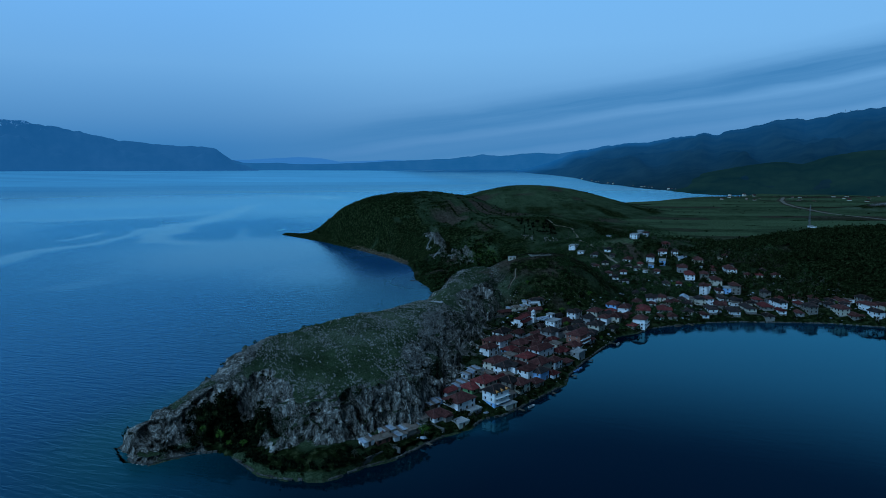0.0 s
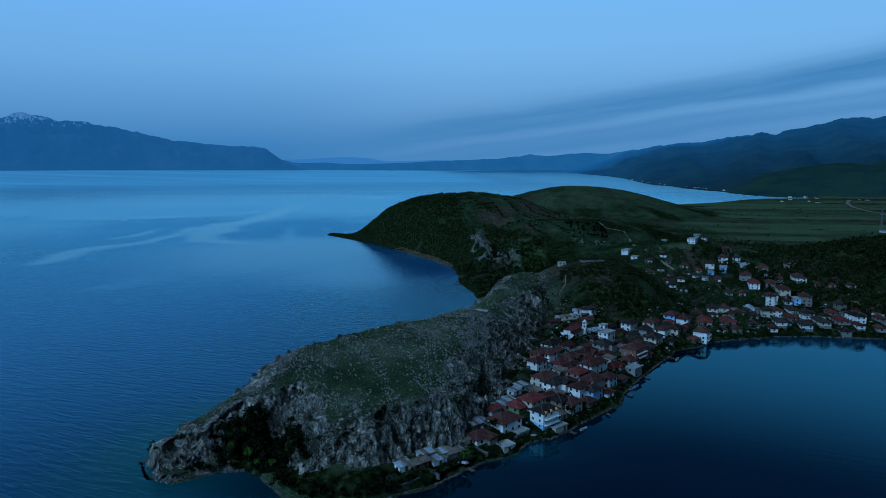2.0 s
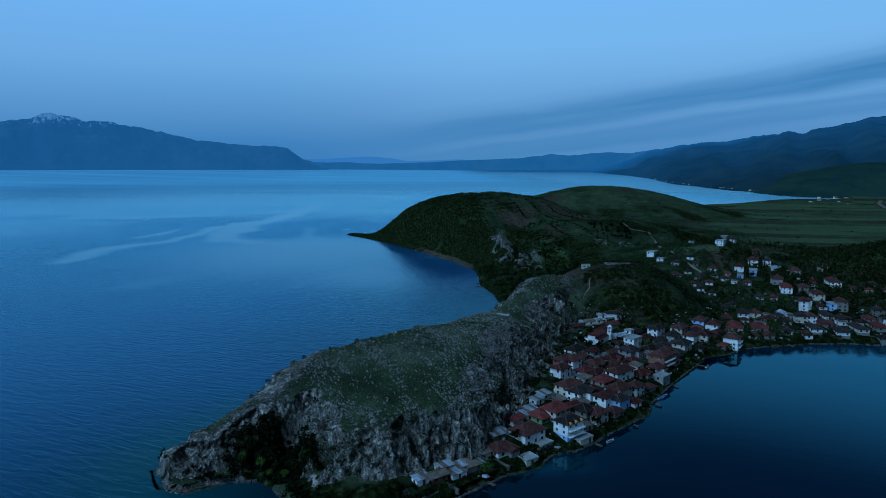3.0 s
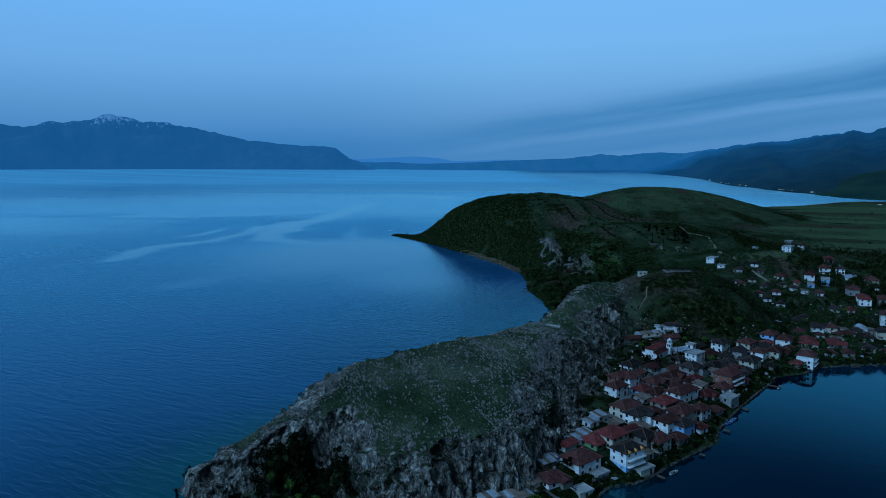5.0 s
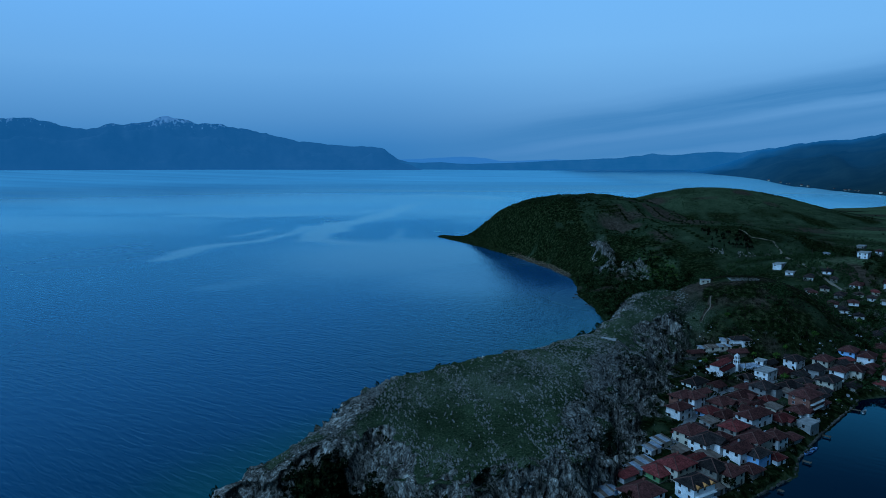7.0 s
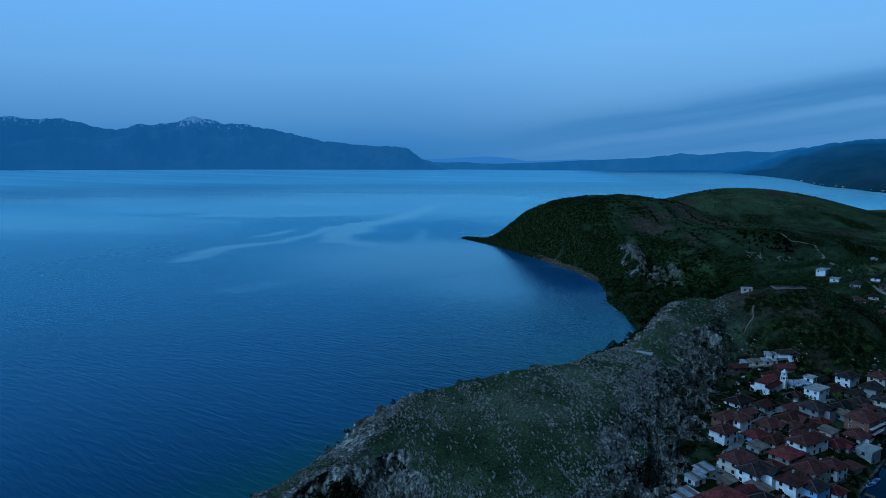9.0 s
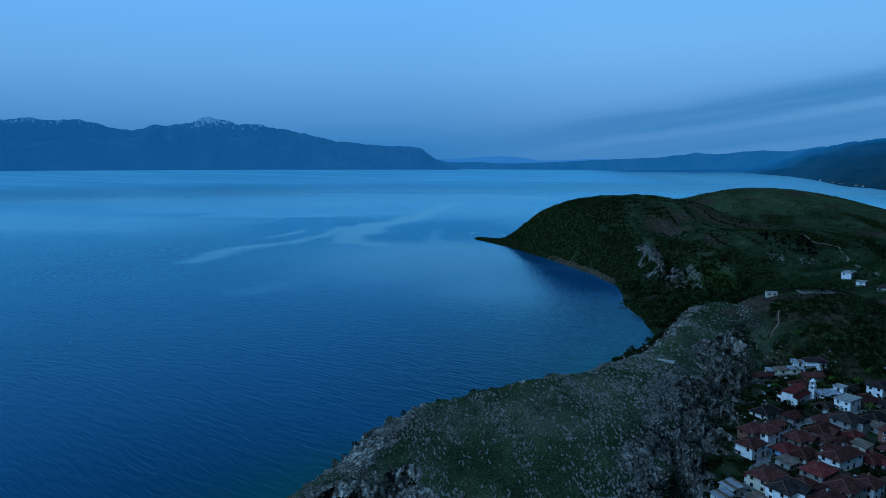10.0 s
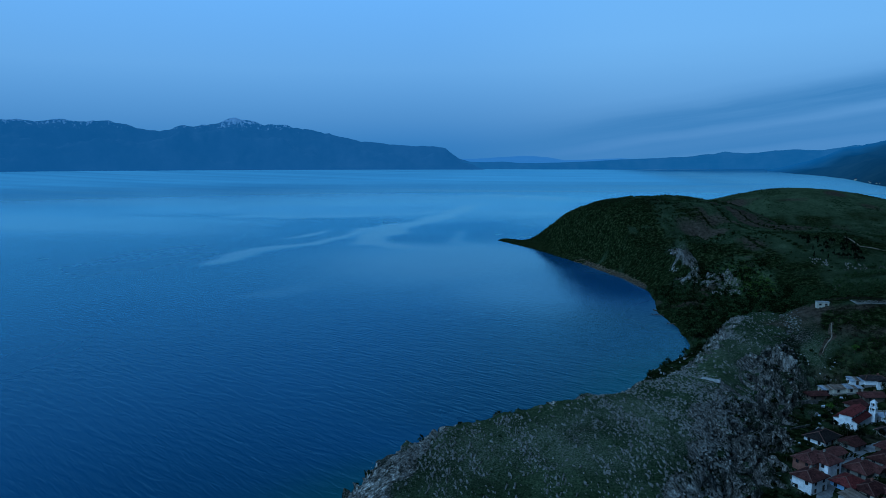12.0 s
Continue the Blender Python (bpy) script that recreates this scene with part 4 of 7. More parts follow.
CHIMNEY_MES = [CHIMNEY_ME, CHIMNEY_ME.copy(), CHIMNEY_ME.copy()]
for _me, _mat in zip(CHIMNEY_MES, (WALLS["stone"], WALLS["brick"], WALLS["grey"])):
    _me.materials[0] = _mat
RIDGE_M = surface("weathered_ridge_tiles", (0.060, 0.030, 0.026), (0.150, 0.080, 0.066), 1.5, 0.9)


def ridge_caps(bm, w, d, z, rise, over, ridge_in):
    """Half-round tiles along the ridge and down the hips."""
    a, b, t = w / 2 + over, d / 2 + over, 0.14
    r = a - ridge_in
    lines = [((-r, 0, z + t + rise), (r, 0, z + t + rise))]
    if ridge_in > 0.5:
        lines += [((sx * r, 0, z + t + rise), (sx * a, sy * b, z + t)) for sx in (-1, 1) for sy in (-1, 1)]
    for p, q in lines:
        p, q = Vector(p), Vector(q)
        side = (q - p).cross(Vector((0, 0, 1))).normalized() * 0.16
        ends = [[v - side + Vector((0, 0, -0.05)), v + Vector((0, 0, 0.13)), v + side + Vector((0, 0, -0.05))] for v in (p, q)]
        v = [bm.verts.new(e) for e in ends[0] + ends[1]]
        for f in ((0, 1, 4, 3), (1, 2, 5, 4), (2, 1, 0), (3, 4, 5), (0, 3, 5, 2)):
            bm.faces.new([v[i] for i in f])


def hip_roof(bm, w, d, z, rise, over, ridge_in):
    """Hipped or gabled shell with thick eaves. ridge_in: how far the ridge ends stand back from the short walls."""
    a, b, t = w / 2 + over, d / 2 + over, 0.14
    r = a - ridge_in
    pts = [(-a, -b, z), (a, -b, z), (a, b, z), (-a, b, z), (-a, -b, z + t), (a, -b, z + t), (a, b, z + t), (-a, b, z + t),
           (-r, 0, z + t + rise), (r, 0, z + t + rise)]
    solid(bm, pts, [(3, 2, 1, 0), (0, 1, 5, 4), (1, 2, 6, 5), (2, 3, 7, 6), (3, 0, 4, 7), (4, 5, 9, 8), (6, 7, 8, 9), (5, 6, 9), (7, 4, 8)])


# kept free of houses: the lane, the church and its yard
LANE = [(13, 303), (17.7, 317.9), (22.3, 330.6), (27.9, 342.8), (32.5, 351.8), (39.2, 366.7), (48.3, 376.6), (58.4, 385.9), (70, 392), (88, 397)]
BUILT = [(43.8, 393.4, 8.0), (57.5, 404.0, 5.0), (46.0, 381.5, 5.5), (36.0, 384.0, 4.5), (57.0, 394.0, 4.5)]
for (ax, ay), (bx, by) in zip(LANE[:-1], LANE[1:]):
    BUILT += [(ax + (bx - ax) * i / 5, ay + (by - ay) * i / 5, 1.2) for i in range(5)]


def off_lane(x, y, need):
    """The nearest place at least that far from the middle of the lane."""
    for _ in range(3):
        for (ax, ay), (bx, by) in zip(LANE[:-1], LANE[1:]):
            dx, dy = bx - ax, by - ay
            t = min(1, max(0, ((x - ax) * dx + (y - ay) * dy) / (dx * dx + dy * dy)))
            ux, uy = x - ax - t * dx, y - ay - t * dy
            d = math.hypot(ux, uy)
            if 0.01 < d < need:
                x, y = x + ux / d * (need - d), y + uy / d * (need - d)
    return x, y


def house(x, y, turn, w, d, storeys, roof="hip", wall="white", tiles="brown", label="", frames="brown", balcony=0, lower="", base=None, chimney=True, name="house", category="house", gables=0):
    """One village house: walls, roof, chimney, a window row for each storey on all four sides, a door, balconies."""
    if name == "house":
        k = 0.74 if roof == "shed" else 0.88
        w, d = w * k * (1.3 if y > 475 else 1.0), d * k
    x, y = off_lane(x, y, 0.42 * min(w, d) + 1.3)
    for _ in range(22):  # nothing is built into the cliff
        if y > 330 or x > 30 or ground_z(x, y) < 6.5:
            break
        x, y = x + 0.35, y - 0.27
    z = base if base is not None else min(ground_z(x + i * w * 0.35, y + j * d * 0.35) for i in (-1, 0, 1) for j in (-1, 0, 1)) - 0.25
    z = max(z, 0.7)
    BUILT.append((x, y, 0.55 * max(w, d)))
    ob = new(name)
    ob.matrix_basis = pose(x, y, z, 0, 0, turn)
    sh = 2.3
    top = storeys * sh
    bm = bmesh.new()
    box(bm, -w / 2, w / 2, -d / 2, d / 2, sh if lower else -3.0, top)
    if roof == "gable":
        for s in (-1, 1):
            e = s * w / 2
            solid(bm, [(e - s * 0.25, -d / 2, top), (e - s * 0.25, d / 2, top), (e - s * 0.25, 0, top + d * 0.28),
                       (e, -d / 2, top), (e, d / 2, top), (e, 0, top + d * 0.28)], [(0, 1, 2), (5, 4, 3), (0, 2, 5, 3), (1, 4, 5, 2)])
    part("wall", bm, WALLS[wall], ob)
    bm = bmesh.new()
    box(bm, -w / 2 - 0.07, w / 2 + 0.07, -d / 2 - 0.07, d / 2 + 0.07, -3.0, sh - 0.003 if lower else 0.35)
    part("lower_wall" if lower else "plinth", bm, WALLS[lower] if lower else WALLS["stone"], ob)
    bm = bmesh.new()
    if roof == "flat":
        box(bm, -w / 2 - 0.3, w / 2 + 0.3, -d / 2 - 0.3, d / 2 + 0.3, top, top + 0.22)
        for q in ((-w / 2 - 0.3, -w / 2 - 0.1, -d / 2 - 0.3, d / 2 + 0.3), (w / 2 + 0.1, w / 2 + 0.3, -d / 2 - 0.3, d / 2 + 0.3),
                  (-w / 2 - 0.1, w / 2 + 0.1, -d / 2 - 0.3, -d / 2 - 0.1), (-w / 2 - 0.1, w / 2 + 0.1, d / 2 + 0.1, d / 2 + 0.3)):
            box(bm, *q, top + 0.22, top + 0.6)
        rise = 0.4
    elif roof == "shed":
        a, b = w / 2 + 0.3, d / 2 + 0.35
        n = int(w / 0.9) + 1
        for i in range(n):
            u0, u1, lift = -a + i * 2 * a / n, -a + (i + 1) * 2 * a / n - 0.02, 0.05 * ((i * 7) % 3)
            sheet_bm = bmesh.new()
            solid(sheet_bm, [(u0, -b, top + lift), (u1, -b, top + lift), (u1, b, top + lift + d * 0.16), (u0, b, top + lift + d * 0.16),
                             (u0, -b, top + lift + 0.07), (u1, -b, top + lift + 0.07), (u1, b, top + lift + d * 0.16 + 0.07), (u0, b, top + lift + d * 0.16 + 0.07)],
                  [(3, 2, 1, 0), (4, 5, 6, 7), (0, 1, 5, 4), (1, 2, 6, 5), (2, 3, 7, 6), (3, 0, 4, 7)])
            part("roof_sheet", sheet_bm, ROOFS[tiles if tiles != "tin" else ("tin", "rust", "tin", "concrete", "rust")[(i * 3 + int(x * 7)) % 5]], ob)
        rise = d * 0.16
    else:
        rise = d * (0.29 if roof == "hip" else 0.30)
        hip_roof(bm, w, d, top, rise, 0.65, d * 0.48 if roof == "hip" else 0.02)
    if roof == "shed":
        bm.free()
    else:
        part("roof", bm, ROOFS[tiles], ob)
    wing_rng = random.Random(int(x * 13 + y * 7))
    if roof in ("hip", "gable") and name == "house" and w > 8.2 and not gables and not balcony and wing_rng.random() < 0.6:
        g, out, side = w * wing_rng.uniform(0.2, 0.27), wing_rng.uniform(1.2, 2.4), wing_rng.choice((-1, -1, 1))
        u = (w / 2 - g) * wing_rng.choice((-0.9, 0.9, 0.3))
        low = top - wing_rng.choice((0.0, 0.25, sh if storeys > 1 else 0.3))
        wing = bmesh.new()
        y0, y1 = sorted((side * (d / 2 - 0.3), side * (d / 2 + out)))
        box(wing, u - g, u + g, y0, y1, -3.0, low - 0.01)
        part("wing_wall", wing, WALLS[wing_rng.choice((wall, wall, "stone"))], ob)
        wing = bmesh.new()
        reach = out + (d * 0.42 if low > top - 1 else 0.0)
        hip_roof(wing, reach, 2 * g, 0, g * 0.55, 0.4, 0.02)
        bmesh.ops.transform(wing, matrix=Matrix.Translation((u, side * (d / 2 + out - reach / 2), low)) @ Matrix.Rotation(math.pi / 2, 4, "Z"), verts=wing.verts)
        part("wing_roof", wing, ROOFS[tiles], ob)
    if roof in ("hip", "gable"):
        bm = bmesh.new()
        ridge_caps(bm, w, d, top, rise, 0.65, d * 0.48 if roof == "hip" else 0.02)
        part("ridge_tiles", bm, ROOFS["rust"] if tiles == "tin" else RIDGE_M, ob)
    if roof in ("hip", "gable") and chimney and wing_rng.random() < 0.55:
        shared("chimney", CHIMNEY_MES[wing_rng.randrange(3)], ob, pose(w * 0.2, d * 0.12, top + rise * 0.78))
    for i in range(gables):  # small orange gables along the eave towards the lake
        u = (i + 0.5) * w / gables - w / 2
        g = w / gables * 0.42
        bm = bmesh.new()
        solid(bm, [(u - g, -d / 2 - 0.7, top), (u + g, -d / 2 - 0.7, top), (u, -d / 2 - 0.7, top + 0.9), (u - g, -d / 2 + 1.6, top + 0.1), (u + g, -d / 2 + 1.6, top + 0.1), (u, -d / 2 + 1.6, top + 0.9)],
              [(0, 1, 2), (5, 4, 3), (0, 2, 5, 3), (1, 4, 5, 2), (0, 3, 4, 1)])
        part("gable", bm, ORANGE_M, ob, "orange painted eave gable")
    rng = random.Random(int(x * 31 + y * 17))
    sides = ((w, -d / 2, 0), (w, d / 2, 180), (d, -w / 2, -90), (d, w / 2, 90))
    for length, off, ang in sides:
        n = max(1, int(length / 3.0))
        for k in range(storeys):
            for i in range(n):
                if rng.random() < 0.2 and n > 1:
                    continue
                u = (i + 0.5) * length / n - length / 2
                m = pose(0, 0, 0, 0, 0, ang) @ pose(u, -abs(off) - 0.02 - (0.07 if lower and k == 0 else 0), k * sh + 0.85)
                if k == 0 and i == n // 2 and ang in (0, 90):
                    shared("door", DOOR_ME, ob, pose(0, 0, 0, 0, 0, ang) @ pose(u, -abs(off) - (0.1 if not lower else 0.09), 0.12))
                    continue
                fr = shared("window", WIN[frames][0], ob, m)
                shared("pane", WIN[frames][1], fr, Matrix.Identity(4))
    for k in range(1, balcony + 1):
        bm = bmesh.new()
        zb = k * sh - 0.05
        box(bm, -w / 2 + 0.4, w / 2 - 0.4, -d / 2 - 1.3, -d / 2 - 0.02, zb - 0.16, zb)
        box(bm, -w / 2 + 0.4, w / 2 - 0.4, -d / 2 - 1.3, -d / 2 - 1.24, zb + 0.85, zb + 0.93)
        i = -w / 2 + 0.42
        while i < w / 2 - 0.4:
            box(bm, i, i + 0.05, -d / 2 - 1.29, -d / 2 - 1.25, zb, zb + 0.85)
            i += 0.35
        part("balcony", bm, WALLS["white"], ob)
    tagged(ob, label or f"{storeys}-storey {wall} house with {tiles} roof", category, "village buildings")
    return ob

# ---------------------------------------------------------------- village houses, along the shore from the headland to the plain
house(1.5, 268.3, 46, 12.6, 9.9, 2, "hip", "white", "brown", "two-storey white house with brown tile roof below the cliff", frames="brown")
house(7.4, 265.7, 46, 6.3, 5.4, 1, "flat", "grey", "concrete", "single-storey grey house with flat concrete roof beside a white house")
house(17.8, 275.0, 44, 10.8, 8.1, 3, "hip", "white", "dark", "three-storey white house with dark tile roof beside the lake shore", lower="blue", balcony=2, frames="pale", gables=3)
house(22.8, 273.6, 44, 8.1, 5.4, 1, "flat", "cream", "concrete", "single-storey cream house with flat concrete roof beside the lake shore")
house(7.8, 284.5, 48, 10.8, 9.0, 1, "hip", "green", "red", "single-storey green house with red tile roof in the village lanes")
house(13.4, 286.3, 48, 10.8, 9.0, 2, "hip", "cream", "red", "two-storey cream house with red tile roof in the village lanes")
house(20.0, 293.7, 48, 9.0, 7.2, 1, "gable", "stone", "red", "single-storey stone house with red tile roof in the village lanes")
house(-4.5, 279.9, 48, 6.3, 4.5, 1, "gable", "white", "red", "single-storey white shed with red tile roof below the cliff", chimney=False, name="shed", category="shed")
house(-10.4, 268.7, 48, 5.4, 4.5, 1, "shed", "blue", "tin", "single-storey blue shed with pale tin roof below the cliff", chimney=False, name="shed", category="shed")
house(-12.9, 266.5, 40, 5.4, 4.5, 1, "shed", "wood", "tin", "single-storey wooden shed with pale tin roof below the cliff", chimney=False, name="shed", category="shed")
house(0.1, 283.0, 48, 6.3, 4.5, 1, "shed", "white", "tin", "single-storey white shed with pale tin roof below the cliff", chimney=False, name="shed", category="shed")
house(24.9, 289.9, 50, 8.1, 9.0, 2, "hip", "stone", "dark", "two-storey stone house with dark tile roof in the village lanes")
house(30.0, 290.0, 50, 9.0, 8.1, 2, "hip", "cream", "brown", "two-storey cream house with brown tile roof beside the lake shore")
house(35.6, 304.5, 50, 9.0, 7.2, 2, "gable", "white", "brown", "two-storey white house with brown tile roof in the village lanes")
house(41.6, 305.3, 50, 9.0, 7.2, 2, "hip", "blue", "dark", "two-storey blue house with dark tile roof beside the lake shore", frames="pale")
house(43.3, 316.1, 50, 11.7, 9.0, 2, "hip", "cream", "brown", "two-storey cream house with brown tile roof in the village lanes")
house(51.6, 323.0, 50, 8.1, 7.2, 2, "hip", "white", "brown", "two-storey white house with brown tile roof beside the lake shore")
house(37.2, 322.2, 50, 9.9, 8.1, 2, "hip", "stone", "red", "two-storey stone house with red tile roof in the village lanes")
house(19.2, 313.7, 48, 10.8, 8.1, 2, "hip", "cream", "brown", "two-storey cream house with brown tile roof in the village lanes")
house(25.4, 307.5, 48, 11.7, 8.1, 2, "hip", "white", "dark", "two-storey white house with dark tile roof in the village lanes")
house(13.2, 319.6, 48, 8.1, 5.4, 1, "gable", "white", "red", "single-storey white house with red tile roof below the cliff")
house(6.5, 299.5, 48, 7.2, 5.4, 1, "shed", "white", "tin", "single-storey white house with pale tin roof below the cliff")
house(9.7, 306.5, 48, 6.3, 4.5, 1, "shed", "cream", "tin", "single-storey cream shed with pale tin roof below the cliff", chimney=False, name="shed", category="shed")
house(1.4, 290.3, 48, 5.4, 4.5, 1, "shed", "stone", "tin", "single-storey stone shed with pale tin roof below the cliff", chimney=False, name="shed", category="shed")
house(16.3, 300.9, 48, 7.2, 5.4, 1, "shed", "wood", "rust", "single-storey wooden house with rusty tin roof in the village lanes")
house(19.1, 333.9, 48, 9.0, 7.2, 2, "hip", "white", "brown", "two-storey white house with brown tile roof below the cliff")
house(21.8, 347.4, 48, 10.8, 7.2, 2, "hip", "brick", "brown", "two-storey brick house with brown tile roof below the cliff")
house(27.3, 346.1, 48, 8.1, 8.1, 2, "hip", "white", "brown", "two-storey white house with brown tile roof below the cliff")
house(29.7, 372.4, 52, 11.7, 8.1, 1, "hip", "white", "dark", "single-storey white house with dark tile roof below the cliff")
house(30.6, 340.0, 48, 9.0, 7.2, 1, "hip", "blue", "red", "single-storey blue house with red tile roof in the village lanes")
house(36.6, 338.1, 48, 9.9, 7.2, 1, "hip", "cream", "brown", "single-storey cream house with brown tile roof in the village lanes")
house(37.5, 352.1, 50, 10.8, 8.1, 1, "hip", "stone", "brown", "single-storey stone house with brown tile roof in the village lanes")
house(47.4, 337.7, 46, 15.3, 8.1, 2, "hip", "white", "brown", "two-storey white house with brown tile roof in the village lanes")
house(58.7, 344.7, 46, 9.9, 7.2, 1, "hip", "stone", "red", "single-storey stone house with red tile roof in the village lanes")
house(69.2, 358.3, 50, 11.7, 7.2, 1, "hip", "white", "brown", "single-storey white house with brown tile roof beside the lake shore")
house(73.0, 365.1, 50, 12.6, 9.9, 3, "hip", "brick", "brown", "three-storey brick house with brown tile roof beside the lake shore", frames="pale", balcony=2)
house(68.6, 344.5, 50, 8.1, 6.3, 2, "flat", "grey", "concrete", "two-storey grey house with flat concrete roof beside the lake shore")
house(57.8, 371.4, 46, 9.9, 9.0, 2, "hip", "grey", "dark", "two-storey grey house with dark tile roof in the village lanes")
house(64.4, 391.8, 50, 9.9, 7.2, 2, "flat", "white", "concrete", "two-storey white house with flat concrete roof in the village lanes", frames="pale")
house(70.6, 382.3, 50, 11.7, 8.1, 1, "hip", "stone", "dark", "single-storey stone house with dark tile roof in the village lanes")
house(47.7, 363.3, 50, 12.6, 8.1, 1, "hip", "stone", "brown", "single-storey stone house with brown tile roof in the village lanes")
house(71.1, 400.4, 50, 12.6, 8.1, 1, "hip", "wood", "brown", "single-storey wooden house with brown tile roof in the village lanes")
house(80.5, 412.0, 50, 9.9, 7.2, 2, "hip", "white", "dark", "two-storey white house with dark tile roof in the village lanes")
house(90.1, 394.6, 52, 10.8, 8.1, 2, "hip", "cream", "dark", "two-storey cream house with dark tile roof beside the lake shore")
house(94.7, 416.4, 54, 9.9, 8.1, 2, "hip", "cream", "brown", "two-storey cream house with brown tile roof in the village lanes")
house(98.3, 405.0, 54, 8.1, 7.2, 2, "hip", "white", "brown", "two-storey white house with brown tile roof beside the lake shore")
house(86.9, 402.7, 50, 7.2, 8.1, 2, "gable", "grey", "dark", "two-storey grey house with dark tile roof in the village lanes")
house(106.6, 409.4, 60, 10.8, 8.1, 2, "hip", "cream", "brown", "two-storey cream house with brown tile roof beside the lake shore")
house(112.4, 414.0, 60, 9.0, 7.2, 1, "hip", "stone", "brown", "single-storey stone house with brown tile roof beside the lake shore")
house(118.1, 429.1, 62, 10.8, 8.1, 2, "hip", "white", "brown", "two-storey white house with brown tile roof in the village lanes")
house(110.6, 431.7, 60, 9.9, 8.1, 2, "hip", "blue", "brown", "two-storey blue house with brown tile roof in the village lanes")
house(123.1, 410.1, 60, 9.0, 9.0, 3, "hip", "white", "brown", "three-storey white house with brown tile roof beside the lake shore", frames="brown", balcony=2)
house(132.3, 435.6, 70, 16.2, 9.0, 1, "hip", "cream", "red", "single-storey cream house with red tile roof in the village lanes")
house(133.6, 453.1, 70, 9.9, 7.2, 1, "hip", "stone", "brown", "single-storey stone house with brown tile roof in the village lanes")
house(145.4, 458.7, 75, 11.7, 7.2, 2, "hip", "white", "dark", "two-storey white house with dark tile roof in the village lanes")
house(153.7, 459.7, 75, 8.1, 6.3, 2, "hip", "cream", "brown", "two-storey cream house with brown tile roof in the village lanes")
house(146.5, 435.5, 75, 12.6, 8.1, 1, "hip", "stone", "red", "single-storey stone house with red tile roof beside the lake shore")
house(156.2, 454.9, 75, 7.2, 5.4, 1, "gable", "cream", "brown", "single-storey cream house with brown tile roof in the village lanes")
house(173.5, 468.5, 80, 7.2, 6.3, 1, "gable", "white", "tin", "single-storey white house with pale tin roof in the village lanes")
house(169.0, 451.4, 80, 11.7, 6.3, 1, "hip", "white", "dark", "single-storey white house with dark tile roof beside the lake shore")
house(162.6, 435.1, 80, 11.7, 7.2, 1, "hip", "cream", "dark", "single-storey cream house with dark tile roof beside the lake shore")
house(179.6, 455.1, 85, 7.2, 7.2, 2, "gable", "cream", "dark", "two-storey cream house with dark tile roof in the village lanes")
house(185.5, 455.9, 85, 8.1, 7.2, 2, "hip", "white", "brown", "two-storey white house with brown tile roof in the village lanes")
house(193.1, 482.7, 70, 8.1, 6.3, 3, "gable", "white", "brown", "three-storey white house with brown tile roof above the village")
house(206.2, 485.5, 80, 7.2, 5.4, 1, "gable", "white", "brown", "single-storey white house with brown tile roof above the village")
house(212.6, 483.3, 80, 7.2, 7.2, 2, "flat", "blue", "concrete", "two-storey blue house with flat concrete roof above the village")
house(216.6, 482.4, 80, 8.1, 7.2, 3, "hip", "stone", "brown", "three-storey stone house with brown tile roof above the village")
house(200.3, 465.7, 85, 12.6, 6.3, 1, "hip", "white", "dark", "single-storey white house with dark tile roof in the village lanes")
house(190.8, 448.9, 85, 13.5, 7.2, 1, "hip", "stone", "brown", "single-storey stone house with brown tile roof in the village lanes")
house(206.9, 458.4, 85, 10.8, 7.2, 1, "gable", "cream", "dark", "single-storey cream house with dark tile roof in the village lanes")
house(207.3, 440.7, 88, 16.2, 7.2, 1, "hip", "cream", "dark", "single-storey cream house with dark tile roof in the village lanes")
house(195.1, 437.3, 88, 14.4, 7.2, 1, "hip", "white", "dark", "single-storey white house with dark tile roof beside the lake shore")
house(180.8, 439.2, 88, 12.6, 6.3, 1, "hip", "white", "dark", "single-storey white house with dark tile roof beside the lake shore")
house(220.2, 442.6, 88, 13.5, 8.1, 1, "hip", "stone", "red", "single-storey stone house with red tile roof in the village lanes")
house(230.6, 444.7, 92, 14.4, 7.2, 2, "hip", "white", "dark", "two-storey white house with dark tile roof in the village lanes")
house(234.3, 470.6, 85, 8.1, 6.3, 2, "gable", "stone", "dark", "two-storey stone house with dark tile roof above the village")
house(216.2, 429.9, 90, 9.0, 6.3, 1, "hip", "stone", "dark", "single-storey stone house with dark tile roof beside the lake shore")
house(247.1, 434.8, 95, 10.8, 7.2, 2, "hip", "stone", "dark", "two-storey stone house with dark tile roof beside the lake shore")
house(265.4, 430.0, 95, 10.8, 8.1, 2, "hip", "cream", "brown", "two-storey cream house with brown tile roof beside the lake shore")
house(271.3, 424.3, 95, 9.9, 7.2, 1, "hip", "stone", "brown", "single-storey stone house with brown tile roof beside the lake shore")
house(285.3, 431.8, 95, 10.8, 7.2, 2, "hip", "white", "brown", "two-storey white house with brown tile roof in the village lanes")
house(284.0, 420.9, 98, 9.0, 7.2, 2, "gable", "white", "dark", "two-storey white house with dark tile roof beside the lake shore")
house(292.4, 448.1, 95, 10.8, 7.2, 2, "hip", "stone", "dark", "two-storey stone house with dark tile roof above the village")
house(294.5, 426.7, 98, 10.8, 7.2, 2, "hip", "cream", "brown", "two-storey cream house with brown tile roof in the village lanes")
house(295.8, 416.3, 98, 10.8, 7.2, 2, "hip", "white", "brown", "two-storey white house with brown tile roof beside the lake shore")
house(236.9, 536.9, 80, 13.5, 9.0, 2, "hip", "white", "brown", "two-storey white house with brown tile roof above the village")
house(198.2, 524.2, 75, 12.6, 8.1, 2, "hip", "white", "red", "two-storey white house with red tile roof above the village")
